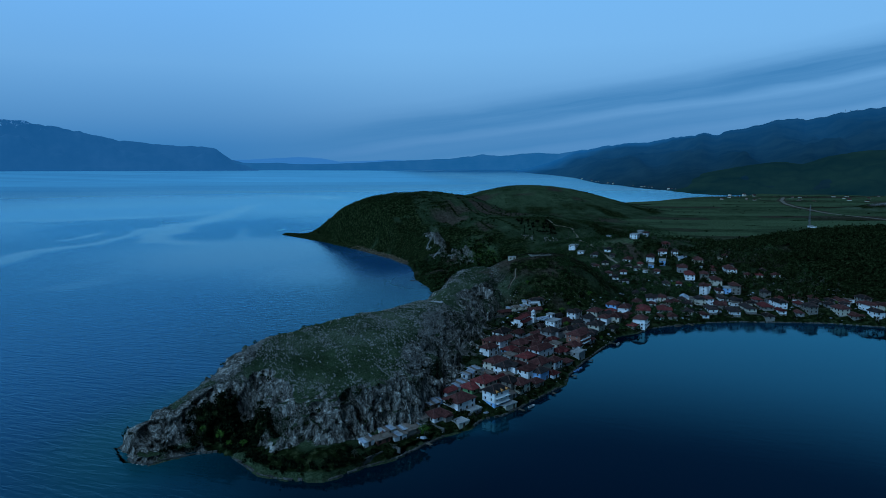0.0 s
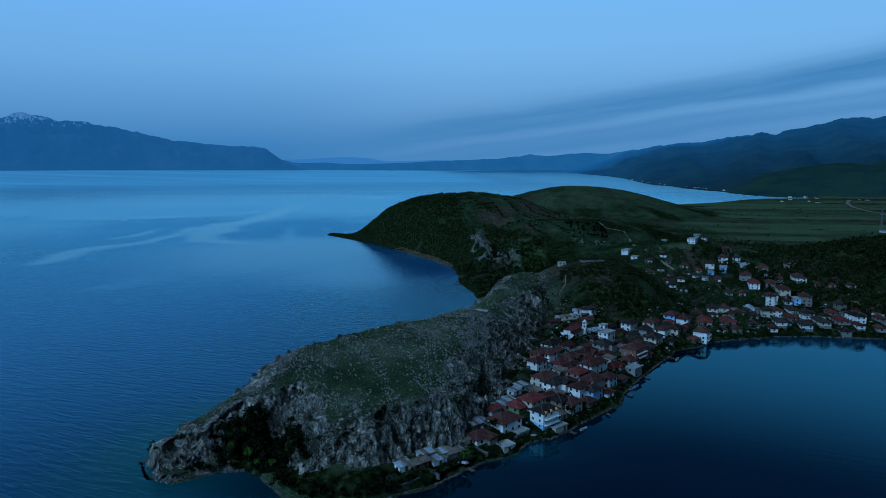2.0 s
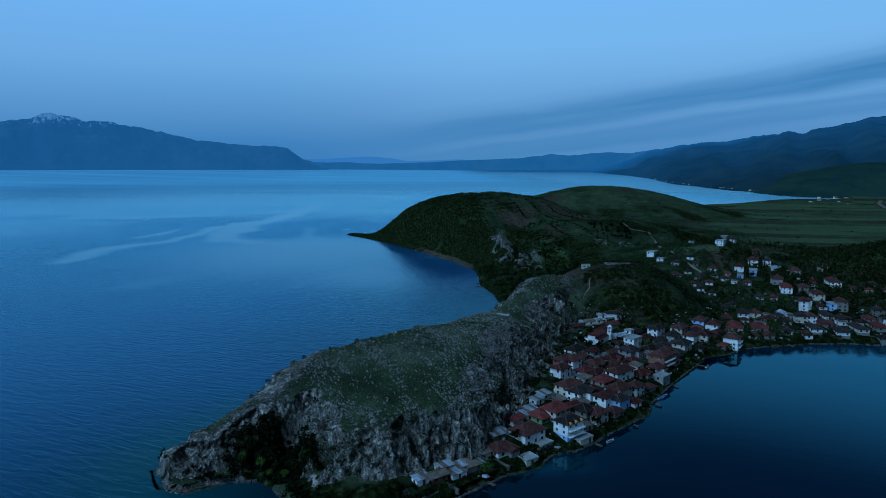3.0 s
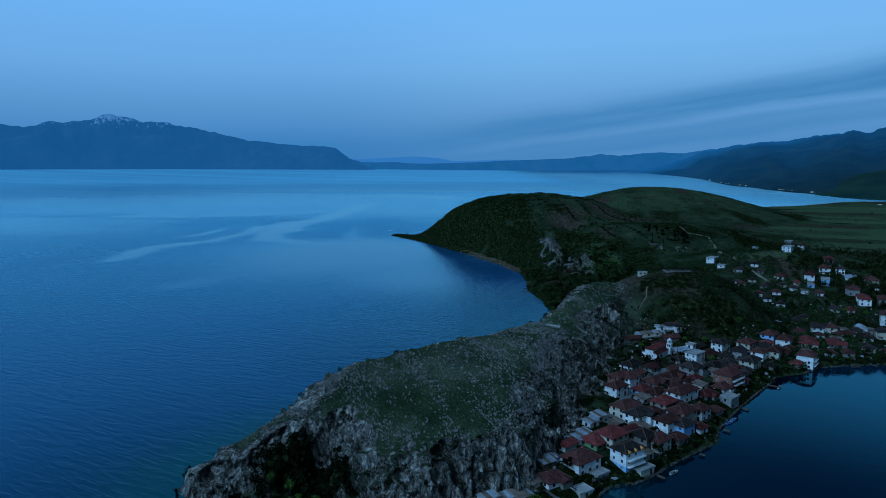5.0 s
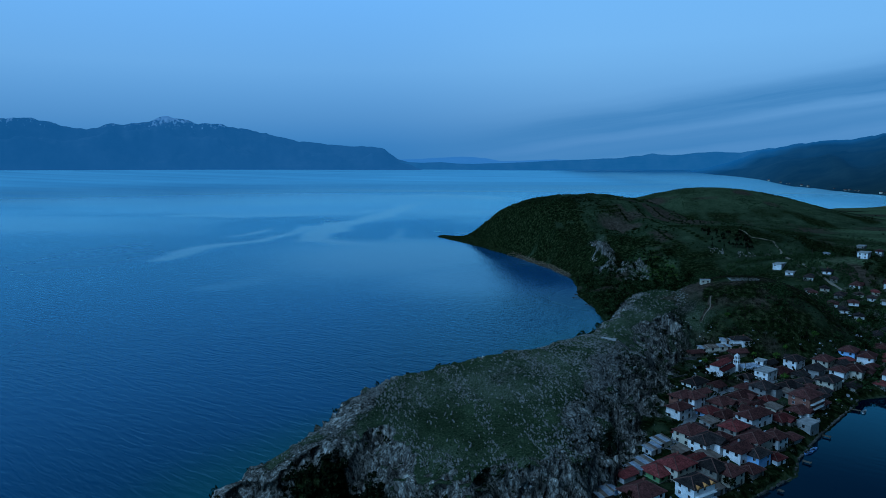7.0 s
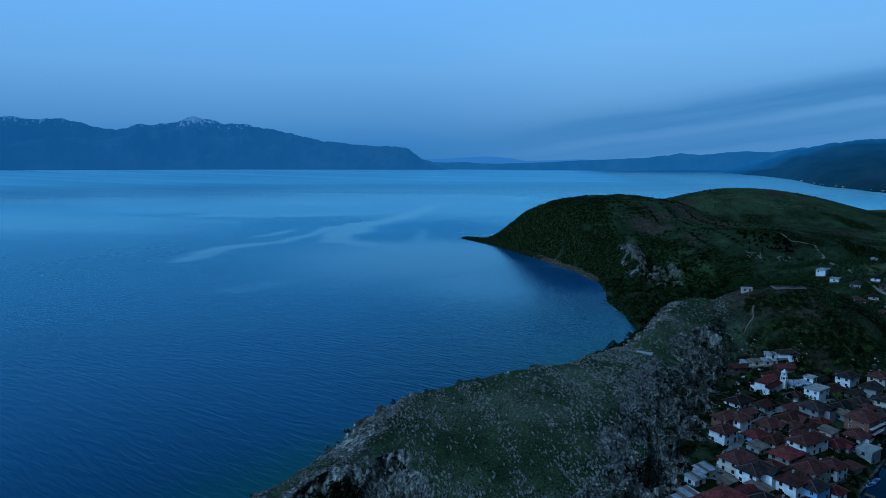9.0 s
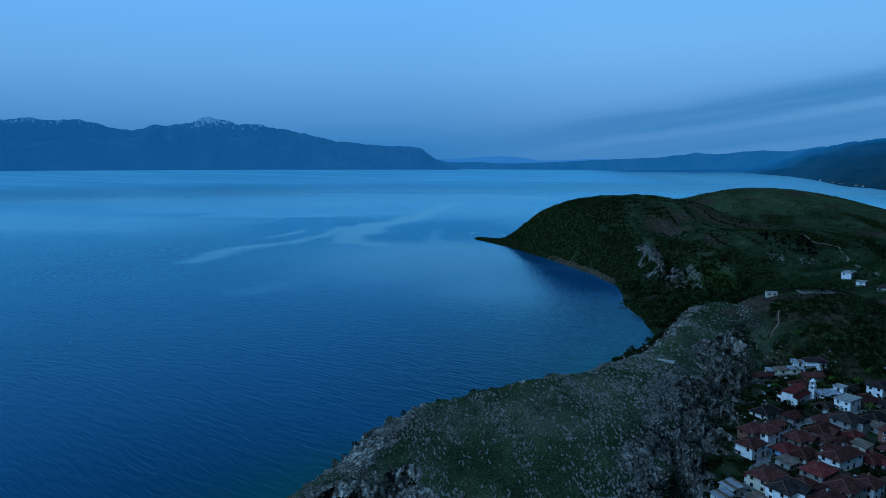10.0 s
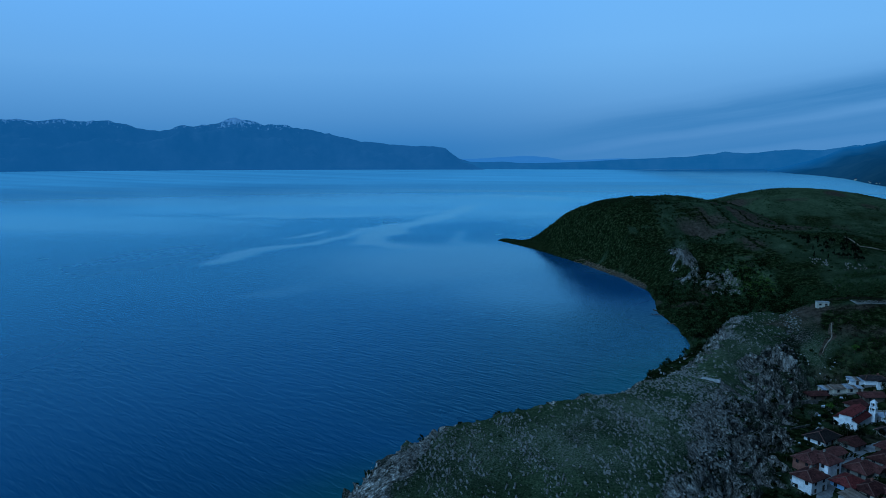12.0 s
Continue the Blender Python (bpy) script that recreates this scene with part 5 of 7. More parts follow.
house(210.3, 524.2, 75, 8.1, 7.2, 2, "hip", "stone", "brown", "two-storey stone house with brown tile roof above the village")
house(212.8, 507.7, 80, 11.7, 8.1, 2, "hip", "cream", "brown", "two-storey cream house with brown tile roof above the village")
house(201.6, 548.3, 70, 10.8, 8.1, 2, "hip", "grey", "brown", "two-storey grey house with brown tile roof above the village")
house(226.7, 578.9, 75, 12.6, 8.1, 2, "hip", "cream", "brown", "two-storey cream house with brown tile roof above the village")
house(186.7, 588.8, 70, 14.4, 8.1, 2, "hip", "white", "brown", "two-storey white house with brown tile roof above the village")
house(200.7, 600.2, 70, 10.8, 7.2, 2, "hip", "white", "brown", "two-storey white house with brown tile roof above the village")
house(213.1, 600.9, 70, 9.0, 7.2, 2, "hip", "white", "dark", "two-storey white house with dark tile roof above the village")
house(216.2, 591.3, 70, 9.0, 6.3, 1, "gable", "white", "tin", "single-storey white house with pale tin roof above the village")
house(181.8, 571.1, 70, 9.0, 6.3, 1, "shed", "blue", "tin", "single-storey blue house with pale tin roof above the village")
house(194.3, 578.6, 70, 10.8, 6.3, 2, "flat", "blue", "concrete", "two-storey blue house with flat concrete roof above the village")
house(165.4, 588.9, 65, 11.7, 7.2, 1, "hip", "white", "brown", "single-storey white house with brown tile roof above the village")
house(139.1, 604.0, 65, 10.8, 7.2, 1, "hip", "white", "dark", "single-storey white house with dark tile roof above the village")
house(128.8, 614.5, 65, 10.8, 6.3, 1, "flat", "white", "concrete", "single-storey white house with flat concrete roof above the village")
house(123.6, 627.7, 60, 9.9, 7.2, 2, "flat", "white", "concrete", "two-storey white house with flat concrete roof above the village")
house(153.0, 609.8, 65, 8.1, 6.3, 1, "gable", "white", "dark", "single-storey white house with dark tile roof above the village")
house(210.2, 617.2, 75, 10.8, 8.1, 2, "hip", "stone", "red", "two-storey stone house with red tile roof above the village")
house(148.2, 566.6, 65, 10.8, 6.3, 1, "hip", "grey", "dark", "single-storey grey house with dark tile roof above the village")
house(138.9, 475.0, 65, 8.1, 6.3, 1, "gable", "stone", "dark", "single-storey stone house with dark tile roof above the village")
house(187.1, 640.7, 60, 9.9, 8.1, 2, "flat", "white", "concrete", "two-storey white house with flat concrete roof on the hillside", frames="brown")
house(262.5, 865.4, 60, 10.8, 8.1, 3, "flat", "grey", "concrete", "three-storey grey house with flat concrete roof on the hillside")
house(203.3, 656.5, 60, 6.3, 5.4, 2, "hip", "white", "brown", "two-storey white house with brown tile roof on the hillside")
house(164.6, 653.3, 60, 7.2, 5.4, 1, "shed", "white", "tin", "single-storey white house with pale tin roof on the hillside")
house(50.3, 419.8, 15, 5.4, 3.6, 1, "shed", "white", "tin", "single-storey white shed with pale tin roof below the cliff", chimney=False, name="shed", category="shed")
house(57.2, 420.7, 12, 9.9, 5.4, 1, "hip", "white", "dark", "single-storey white house with dark tile roof below the cliff")
house(40.4, 415.1, 22, 8.1, 3.6, 1, "shed", "cream", "tin", "single-storey cream shed with pale tin roof below the cliff", chimney=False, name="shed", category="shed")
house(44.5, 415.8, 20, 8.1, 3.6, 1, "shed", "cream", "rust", "single-storey cream shed with rusty tin roof below the cliff", chimney=False, name="shed", category="shed")
house(48.9, 416.4, 18, 6.3, 3.6, 1, "shed", "cream", "tin", "single-storey cream shed with pale tin roof below the cliff", chimney=False, name="shed", category="shed")
house(34.6, 410.7, 25, 8.1, 4.5, 1, "gable", "wood", "brown", "single-storey wooden house with brown tile roof below the cliff")
house(54.9, 413.6, 20, 9.0, 5.4, 1, "gable", "wood", "brown", "single-storey wooden house with brown tile roof below the cliff")
house(63.8, 404.8, 55, 4.5, 4.5, 2, "flat", "white", "concrete", "two-storey white house with flat concrete roof beside the church")
house(-8.0, 256.3, 40, 9.9, 8.1, 1, "hip", "white", "brown", "single-storey white house with brown tile roof beside the lake shore")
house(1.6, 254.1, 40, 5.4, 4.5, 1, "flat", "cream", "concrete", "single-storey cream shed with flat concrete roof beside the lake shore", chimney=False, name="shed", category="shed")
house(-14.6, 254.9, 42, 16.2, 4.5, 1, "shed", "cream", "rust", "single-storey cream house with rusty tin roof below the cliff")
house(-20.2, 245.9, 42, 10.8, 4.5, 1, "shed", "white", "tin", "single-storey white house with pale tin roof below the cliff")
house(-22.3, 243.4, 42, 7.2, 3.6, 1, "shed", "brick", "rust", "single-storey brick shed with rusty tin roof below the cliff", chimney=False, name="shed", category="shed")
house(-27.2, 238.7, 42, 8.1, 4.5, 1, "shed", "cream", "tin", "single-storey cream house with pale tin roof beside the lake shore")
house(-18.3, 243.4, 42, 6.3, 4.5, 1, "shed", "stone", "rust", "single-storey stone shed with rusty tin roof beside the lake shore", chimney=False, name="shed", category="shed")
house(-22.8, 237.4, 42, 8.1, 4.5, 1, "shed", "white", "tin", "single-storey white house with pale tin roof beside the lake shore")
house(-29.2, 233.5, 42, 7.2, 4.5, 1, "gable", "brick", "rust", "single-storey brick house with rusty tin roof beside the lake shore")
house(-34.0, 230.5, 42, 7.2, 4.5, 1, "shed", "white", "tin", "single-storey white house with pale tin roof beside the lake shore")
house(-23.2, 242.7, 42, 6.3, 3.6, 1, "shed", "white", "tin", "single-storey white shed with pale tin roof below the cliff", chimney=False, name="shed", category="shed")

# smaller houses and sheds that crowd the lanes between them
_rng = random.Random(11)


def infill(count, x0, x1, y0, y1, turn, keep, walls=("stone", "stone", "cream", "grey", "white", "wood")):
    made = tries = 0
    while made < count and tries < 4000:
        tries += 1
        x, y = _rng.uniform(x0, x1), _rng.uniform(y0, y1)
        z, ds, sr, sl = (float(v[0]) for v in site(x, y))
        w, d = _rng.uniform(5.0, 8.5), _rng.uniform(4.2, 6.0)
        if ds < 5 or sr > -21 or sl > 0.45 or not keep(x, y, ds):
            continue
        if any((x - a) ** 2 + (y - b) ** 2 < (r + 0.42 * w) ** 2 for a, b, r in BUILT):
            continue
        made += 1
        wall, tiles = _rng.choice(walls), _rng.choice(("brown", "brown", "dark", "dark", "red", "rust"))
        roof = "shed" if tiles == "rust" else _rng.choice(("hip", "gable"))
        house(x, y, turn(x, y) + _rng.uniform(-6, 6), w, d, 1, roof, wall, tiles, f"small {wall if wall != 'wood' else 'wooden'} outbuilding with {tiles} roof among village lanes", chimney=False, name="outbuilding", category="building")


infill(46, -5, 118, 262, 432, lambda x, y: 48, lambda x, y, ds: ds < 75)
infill(34, 115, 300, 412, 475, lambda x, y: 88, lambda x, y, ds: ds < 42, ("white", "cream", "white", "stone", "grey"))
infill(34, 120, 270, 470, 600, lambda x, y: 75, lambda x, y, ds: True, ("white", "white", "white", "cream", "stone"))

# ---------------------------------------------------------------- trees, scrub and stones
def leaf_material(name, dark, mid, light):
    m, nt, b = material(name, 0.8, 0, 0.0)
    r = nt.nodes.new("ShaderNodeNewGeometry").outputs["Random Per Island"]
    o = nt.nodes.new("ShaderNodeObjectInfo").outputs["Random"]
    n = noise_node(nt, position(nt), 0.05, 3)
    f = math_node(nt, "ADD", math_node(nt, "MULTIPLY", r, 0.45), math_node(nt, "ADD", math_node(nt, "MULTIPLY", o, 0.25), math_node(nt, "MULTIPLY", n, 0.4)))
    nt.links.new(ramp(nt, [(0.25, dark), (0.55, mid), (0.85, light)], f), b.inputs["Base Color"])
    return m


LEAF = leaf_material("dark_leaves", (0.002, 0.0035, 0.0014), (0.008, 0.013, 0.0045), (0.028, 0.038, 0.014))
SPRING = leaf_material("fresh_leaves", (0.024, 0.056, 0.010), (0.048, 0.100, 0.018), (0.080, 0.140, 0.030))
HILLLEAF = leaf_material("hill_herbage", (0.004, 0.010, 0.004), (0.016, 0.032, 0.012), (0.044, 0.072, 0.028))
BROWNLEAF = leaf_material("dry_hill_grass", (0.006, 0.005, 0.004), (0.018, 0.015, 0.010), (0.042, 0.034, 0.023))
PINE = leaf_material("conifer_needles", (0.0012, 0.0025, 0.0015), (0.0035, 0.006, 0.003), (0.010, 0.015, 0.007))
GREYLEAF = leaf_material("budding_twigs", (0.030, 0.034, 0.024), (0.060, 0.064, 0.046), (0.100, 0.100, 0.075))
BARK = surface("bark", (0.030, 0.024, 0.018), (0.075, 0.062, 0.048), 2.0, 0.95)
STONE_M = surface("limestone", (0.068, 0.066, 0.060), (0.25, 0.243, 0.222), 0.9, 0.95, 5.0, 0.08, 0.0, 0.4)
CLIFF_M = surface("cliff_limestone", (0.060, 0.056, 0.050), (0.36, 0.345, 0.32), 0.7, 0.95, 5.0, 0.08, 0.0, 0.4)
CRAG_M = surface("grey_crag_limestone", (0.060, 0.058, 0.054), (0.30, 0.29, 0.27), 0.7, 0.95, 5.0, 0.08, 0.0, 0.6)
REED_M = leaf_material("dry_reeds", (0.10, 0.075, 0.045), (0.16, 0.12, 0.075), (0.22, 0.17, 0.11))


def limb(bm, a, b, r0, r1, n=6):
    a, b = Vector(a), Vector(b)
    q = (b - a).to_track_quat("Z", "Y").to_matrix()
    rings = []
    for p, r in ((a, r0), (b, r1)):
        rings.append([bm.verts.new(p + q @ Vector((r * math.cos(2 * math.pi * i / n), r * math.sin(2 * math.pi * i / n), 0))) for i in range(n)])
    for i in range(n):
        bm.faces.new((rings[0][i], rings[0][(i + 1) % n], rings[1][(i + 1) % n], rings[1][i]))
    bm.faces.new(rings[1])


def leaf_quads(rng, lobes, count, size):
    """Small leaf sprays scattered through uneven lobes: verts of shape (count, 4, 3)."""
    out = []
    for i in range(count):
        cx, cy, cz, r = lobes[rng.randrange(len(lobes))]
        d = Vector((rng.gauss(0, 1), rng.gauss(0, 1), rng.gauss(0, 0.85))).normalized()
        p = Vector((cx, cy, cz)) + d * r * (rng.random() ** 0.35)
        n = (d + Vector((rng.uniform(-1, 1), rng.uniform(-1, 1), rng.uniform(-0.3, 1.2))) * 0.8).normalized()
        u = n.orthogonal().normalized()
        u.rotate(Matrix.Rotation(rng.uniform(0, 6.28), 3, n))
        v = n.cross(u)
        s = size * rng.uniform(0.6, 1.3)
        bend = n * s * 0.25
        out.append([p - u * s - bend, p - v * s * 0.7, p + u * s - bend, p + v * s * 0.7])
    return np.array([[list(q) for q in quad] for quad in out])


def tree_thing(name, label, tall, spread, seed, mat, count=230, size=0.34, conifer=False):
    rng = random.Random(seed)
    ob = new(name)
    bm = bmesh.new()
    lean = Vector((rng.uniform(-0.1, 0.1) * tall, rng.uniform(-0.1, 0.1) * tall, tall * 0.45))
    limb(bm, (0, 0, -0.6), lean, tall * 0.035, tall * 0.022)
    lobes = []
    if conifer:
        limb(bm, lean, (lean.x, lean.y, tall * 0.95), tall * 0.022, 0.03)
        for i in range(9):
            k = i / 8
            lobes.append((lean.x + rng.uniform(-.2, .2), lean.y + rng.uniform(-.2, .2), tall * (0.16 + 0.8 * k), spread * (1.0 - 0.85 * k)))
    else:
        for i in range(7):
            a = i * 2.4 + rng.random()
            r = spread * rng.uniform(0.35, 0.8)
            tip = Vector((math.cos(a) * r, math.sin(a) * r, tall * rng.uniform(0.5, 0.86)))
            limb(bm, lean * rng.uniform(0.75, 1), tip, tall * 0.014, tall * 0.005, 5)
            lobes.append((tip.x, tip.y, tip.z, spread * rng.uniform(0.32, 0.55)))
        lobes.append((lean.x, lean.y, tall * 0.82, spread * 0.5))
    part("trunk", bm, BARK, ob)
    q = leaf_quads(rng, lobes, count, size)
    me = bpy.data.meshes.new("crown")
    me.from_pydata(q.reshape(-1, 3).tolist(), [], np.arange(len(q) * 4).reshape(-1, 4).tolist())
    me.materials.append(mat)
    c = new("crown", me)
    c.parent = ob
    return tagged(ob, label, "tree", "trees of the village")


def bush_variants(seed, n, leaves, size, flat=0.7):
    out = []
    for i in range(n):
        rng = random.Random(seed + i)
        lobes = [(rng.uniform(-0.5, 0.5), rng.uniform(-0.5, 0.5), rng.uniform(0.25, 0.7) * flat, rng.uniform(0.35, 0.6)) for _ in range(4)]
        out.append(leaf_quads(rng, lobes, leaves, size))
    return out


def rock_variants(seed, n):
    out = []
    for i in range(n):
        rng = np.random.default_rng(seed + i)
        v = np.array([[-1, -1, -0.6], [1, -1, -0.6], [1, 1, -0.6], [-1, 1, -0.6], [-.7, -.7, 1], [.7, -.7, 1], [.7, .7, 1], [-.7, .7, 1]], float)
        v = v * 0.5 + rng.uniform(-0.22, 0.22, v.shape)
        out.append(v[np.array([[0, 1, 5, 4], [1, 2, 6, 5], [2, 3, 7, 6], [3, 0, 4, 7], [4, 5, 6, 7]])])
    return out


def scatter(name, label, category, places, sizes, variants, mat, seed, squash=(0.7, 1.3), strike=None, stretch=1.0):
    """One object of many small copies, each turned and sized, standing on the ground."""
    rng = np.random.default_rng(seed)
    allq = []
    ang = rng.uniform(0, 6.283, len(places)) if strike is None else radians(strike) + rng.normal(0, 0.3, len(places))
    pick = rng.integers(0, len(variants), len(places))
    sq = rng.uniform(*squash, len(places))
    for k, var in enumerate(variants):
        i = np.nonzero(pick == k)[0]
        if not len(i):
            continue
        c, s = np.cos(ang[i])[:, None, None], np.sin(ang[i])[:, None, None]
        sz = sizes[i][:, None, None]
        x = (var[None, :, :, 0] * c * stretch - var[None, :, :, 1] * s) * sz + places[i, 0][:, None, None]
        y = (var[None, :, :, 0] * s * stretch + var[None, :, :, 1] * c) * sz + places[i, 1][:, None, None]
        z = var[None, :, :, 2] * sz * sq[i][:, None, None] + places[i, 2][:, None, None]
        allq.append(np.stack([x, y, z], -1).reshape(-1, 4, 3))
    q = np.concatenate(allq)
    me = bpy.data.meshes.new(name)
    me.vertices.add(len(q) * 4)
    me.vertices.foreach_set("co", q.astype(np.float32).ravel())
    me.loops.add(len(q) * 4)
    me.loops.foreach_set("vertex_index", np.arange(len(q) * 4, dtype=np.int32))
    me.polygons.add(len(q))
    me.polygons.foreach_set("loop_start", (np.arange(len(q)) * 4).astype(np.int32))
    me.update(calc_edges=True)
    me.materials.append(mat)
    return tagged(new(name, me), label, category, kind="stuff")


def spots(seed, n, x0, x1, y0, y1, keep):
    """Random places in a rectangle where keep(x, y, z, ds, sr) holds, with the ground's height."""
    rng = np.random.default_rng(seed)
    x, y = rng.uniform(x0, x1, n), rng.uniform(y0, y1, n)
    z, ds, sr, _ = site(x, y)
    k = keep(x, y, z, ds, sr) > rng.uniform(0, 1, n)
    return np.stack([x, y, z], -1)[k]


def slope_at(x, y):
    return site(x, y)[3]


BUSH = bush_variants(10, 6, 22, 0.215)
TUFT = bush_variants(30, 4, 9, 0.26, 0.45)
CLUMP = bush_variants(50, 6, 29, 0.185, 1.1)
ROCKS = rock_variants(70, 8)


def sizes_for(p, lo, hi, seed):
    return np.random.default_rng(seed).uniform(lo, hi, len(p)) ** 1.0


# stones and tufts on the grassy top of the headland
p = spots(1, 190000, -120, 40, 236, 470, lambda x, y, z, ds, sr: smooth(0, 5, sr) * (1 - 0.92 * bumpy(x, y, -1, 379, 13, 17, 25, 1.0, 3)) * np.clip(0.15 + 0.16 * fbm(x, y, 26, 3, 51) + 0.30 * fbm(0.8 * x + 0.6 * y, 0.25 * (0.8 * y - 0.6 * x), 7, 3, 55) + 0.10 * smooth(16, 3, sr) + 0.22 * smooth(-45, 0, x) * smooth(395, 375, y) - 0.12 * smooth(-55, -90, x) - 0.15 * smooth(375, 400, y), 0.04, 0.9))
scatter("headland_stones", "grey limestone stones strewn over the grassy headland", "stones", p, 0.13 + 0.50 * sizes_for(p, 0.0, 1.0, 2) ** 2.2, ROCKS, STONE_M, 3, (0.6, 1.3), strike=-72, stretch=2.3)
p = spots(4, 20000, -124, 45, 234, 475, lambda x, y, z, ds, sr: smooth(-3, 5, sr) * np.clip(0.30 - 0.5 * fbm(x, y, 24, 3, 51), 0.05, 1))
scatter("headland_tufts", "low dark tufts of grass and herbs", "grass", p, sizes_for(p, 0.3, 0.8, 5), TUFT, HILLLEAF, 6)
# broken rock on the cliffs
p = spots(7, 17000, -135, 45, 205, 480, lambda x, y, z, ds, sr: smooth(0.55, 0.95, slope_at(x, y)) * smooth(5, 9, ds) * (1 - smooth(0.3, 0.6, bumpy(x, y, -88, 240, 15, 9, -15, 1.0, 3))) * 0.5)
scatter("cliff_rocks", "fractured grey limestone blocks of the cliffs", "rock", p, 0.2 + 0.6 * sizes_for(p, 0.0, 1.0, 8) ** 2.4, ROCKS, CLIFF_M, 9, (0.5, 1.0))
p = spots(10, 3600, -135, 60, 205, 480, lambda x, y, z, ds, sr: smooth(0.35, 0.8, slope_at(x, y)) * smooth(0.5, 3, ds) * smooth(0.0, 0.5, fbm(x, y, 18, 3, 111) + 0.55 * smooth(14, 5, z)) * 0.5)
scatter("cliff_bushes", "dark bushes clinging to the cliffs", "bush", p, sizes_for(p, 0.8, 2.0, 11), BUSH, LEAF, 12)
# overgrown hollow, shade put into its near-black leaves; strip of bushes at headland's foot
p = spots(13, 2600, -110, -30, 212, 252, lambda x, y, z, ds, sr: smooth(1.0, 3.0, ds) * np.maximum(smooth(0.15, 0.5, bumpy(x, y, -87, 238, 17, 9, -15, 1.0, 3)), 0.5 * smooth(-8, -13, sr) * smooth(5, 2.5, z)))
scatter("hollow_scrub", "dense dark scrub filling the hollow under the cliff", "scrub", p, sizes_for(p, 1.0, 2.6, 14), BUSH, PINE, 15)
# kiosk hill and bay slopes
p = spots(16, 14500, -40, 170, 385, 700, lambda x, y, z, ds, sr: smooth(1, 4, ds) * np.clip(smooth(2, -3, sr) * smooth(-0.15, 0.4, fbm(x, y, 30, 3, 121) + 0.45 * smooth(62, 92, x) * smooth(425, 445, y) + 0.9 * smooth(478, 500, y) * smooth(70, 20, x) * smooth(0.1, 0.7, smooth(690, 570, y) + 0.6 * fbm(x, y, 30, 4, 79) - 1.5 * bumpy(x, y, 30, 660, 20, 46, 12, 1.0, 4)) - 0.85 * smooth(80, 50, x) * smooth(480, 460, y)), 0, 1) * smooth(1, 3, z))
lee_side = (p[:, 1] > 474) & (p[:, 0] < 62)
scatter("hill_scrub", "dark green scrub on the slopes behind the village", "scrub", p[~lee_side], sizes_for(p[~lee_side], 1.0, 2.8, 17), CLUMP, HILLLEAF, 18)
lee = p[lee_side]
scatter("gully_thicket", "black-green thicket filling the gully by the bay", "scrub", lee[::2], 0.9 + 2.8 * sizes_for(lee[::2], 0.0, 1.0, 17) ** 1.6, CLUMP, LEAF, 18)
scatter("gully_bushes", "dark green bushes and young trees in the gully by the bay", "bush", lee[1::2], 0.8 + 2.4 * sizes_for(lee[1::2], 0.0, 1.0, 19) ** 1.8, CLUMP, HILLLEAF, 20)
# cape hill, dome hill and uplands
p = spots(19, 24000, -200, 330, 640, 1420, lambda x, y, z, ds, sr: smooth(1, 5, ds) * np.clip(smooth(-0.5, 0.35, fbm(x, y, 60, 4, 71) + 0.7 * smooth(40, -60, x)) * smooth(2, 5, z), 0, 1) * (1 - smooth(0.3, 0.7, bumpy(x, y, 5, 796, 30, 15, -20, 1.0, 4))) * (1 - 0.7 * bumpy(x, y, 105, 860, 85, 120, 10, 1.0, 4)))
scatter("upland_scrub", "dark scrub and hedges over the cape hills", "scrub", p, sizes_for(p, 0.8, 2.6, 20), TUFT, HILLLEAF, 21)
cape_slope = lambda x, y, z, ds, sr: smooth(3, 9, ds) * smooth(70, 25, x) * smooth(0.0, 0.5, fbm(x, y, 26, 4, 241) + 0.35 * smooth(40, 20, z)) * (1 - smooth(0.3, 0.7, bumpy(x, y, 5, 796, 30, 15, -20, 1.0, 4))) * (1 - 0.85 * bumpy(x, y, -13, 697, 14, 48, 8, 1.0, 3)) * (1 - bumpy(x, y, 30, 660, 20, 46, 12, 1.0, 4))
p = spots(67, 9000, -190, 60, 590, 960, cape_slope)
scatter("cape_shrubs", "dark rounded shrubs crowding the cape slopes", "shrubs", p, 0.7 + 2.0 * sizes_for(p, 0.0, 1.0, 68) ** 2, BUSH, LEAF, 69)
p = spots(70, 5200, -190, 60, 590, 960, cape_slope)
scatter("cape_bushes", "fresh green bushes on the cape slopes", "bush", p, 0.6 + 1.6 * sizes_for(p, 0.0, 1.0, 71) ** 2, BUSH, HILLLEAF, 72)
hedgerow = lambda x, y, z, ds, sr: smooth(0.80, 0.95, np.abs((((x + 0.4 * y) / 26) % 1) - 0.5) * 2) * bumpy(x, y, 110, 850, 110, 140, 10, 1.0, 4) * smooth(-0.4, 0.2, fbm(x, y, 30, 3, 243)) + 0.05
p = spots(73, 7000, 0, 260, 640, 1050, hedgerow)
scatter("upland_hedges", "dark hedgerows and bushes between the upland strips", "hedge", p, 0.8 + 2.2 * sizes_for(p, 0.0, 1.0, 74) ** 1.8, BUSH, LEAF, 75)
p = spots(61, 26000, -10, 150, 395, 500, lambda x, y, z, ds, sr: bumpy(x, y, 66, 450, 58, 46, 20, 1.0, 4) * smooth(-4, -10, sr) * (0.4 + 0.4 * fbm(x, y, 9, 3, 171)))
scatter("hill_grass", "dry brown grass and low herbs on the hill under the hut", "grass", p, sizes_for(p, 0.35, 1.1, 62), TUFT, BROWNLEAF, 63)
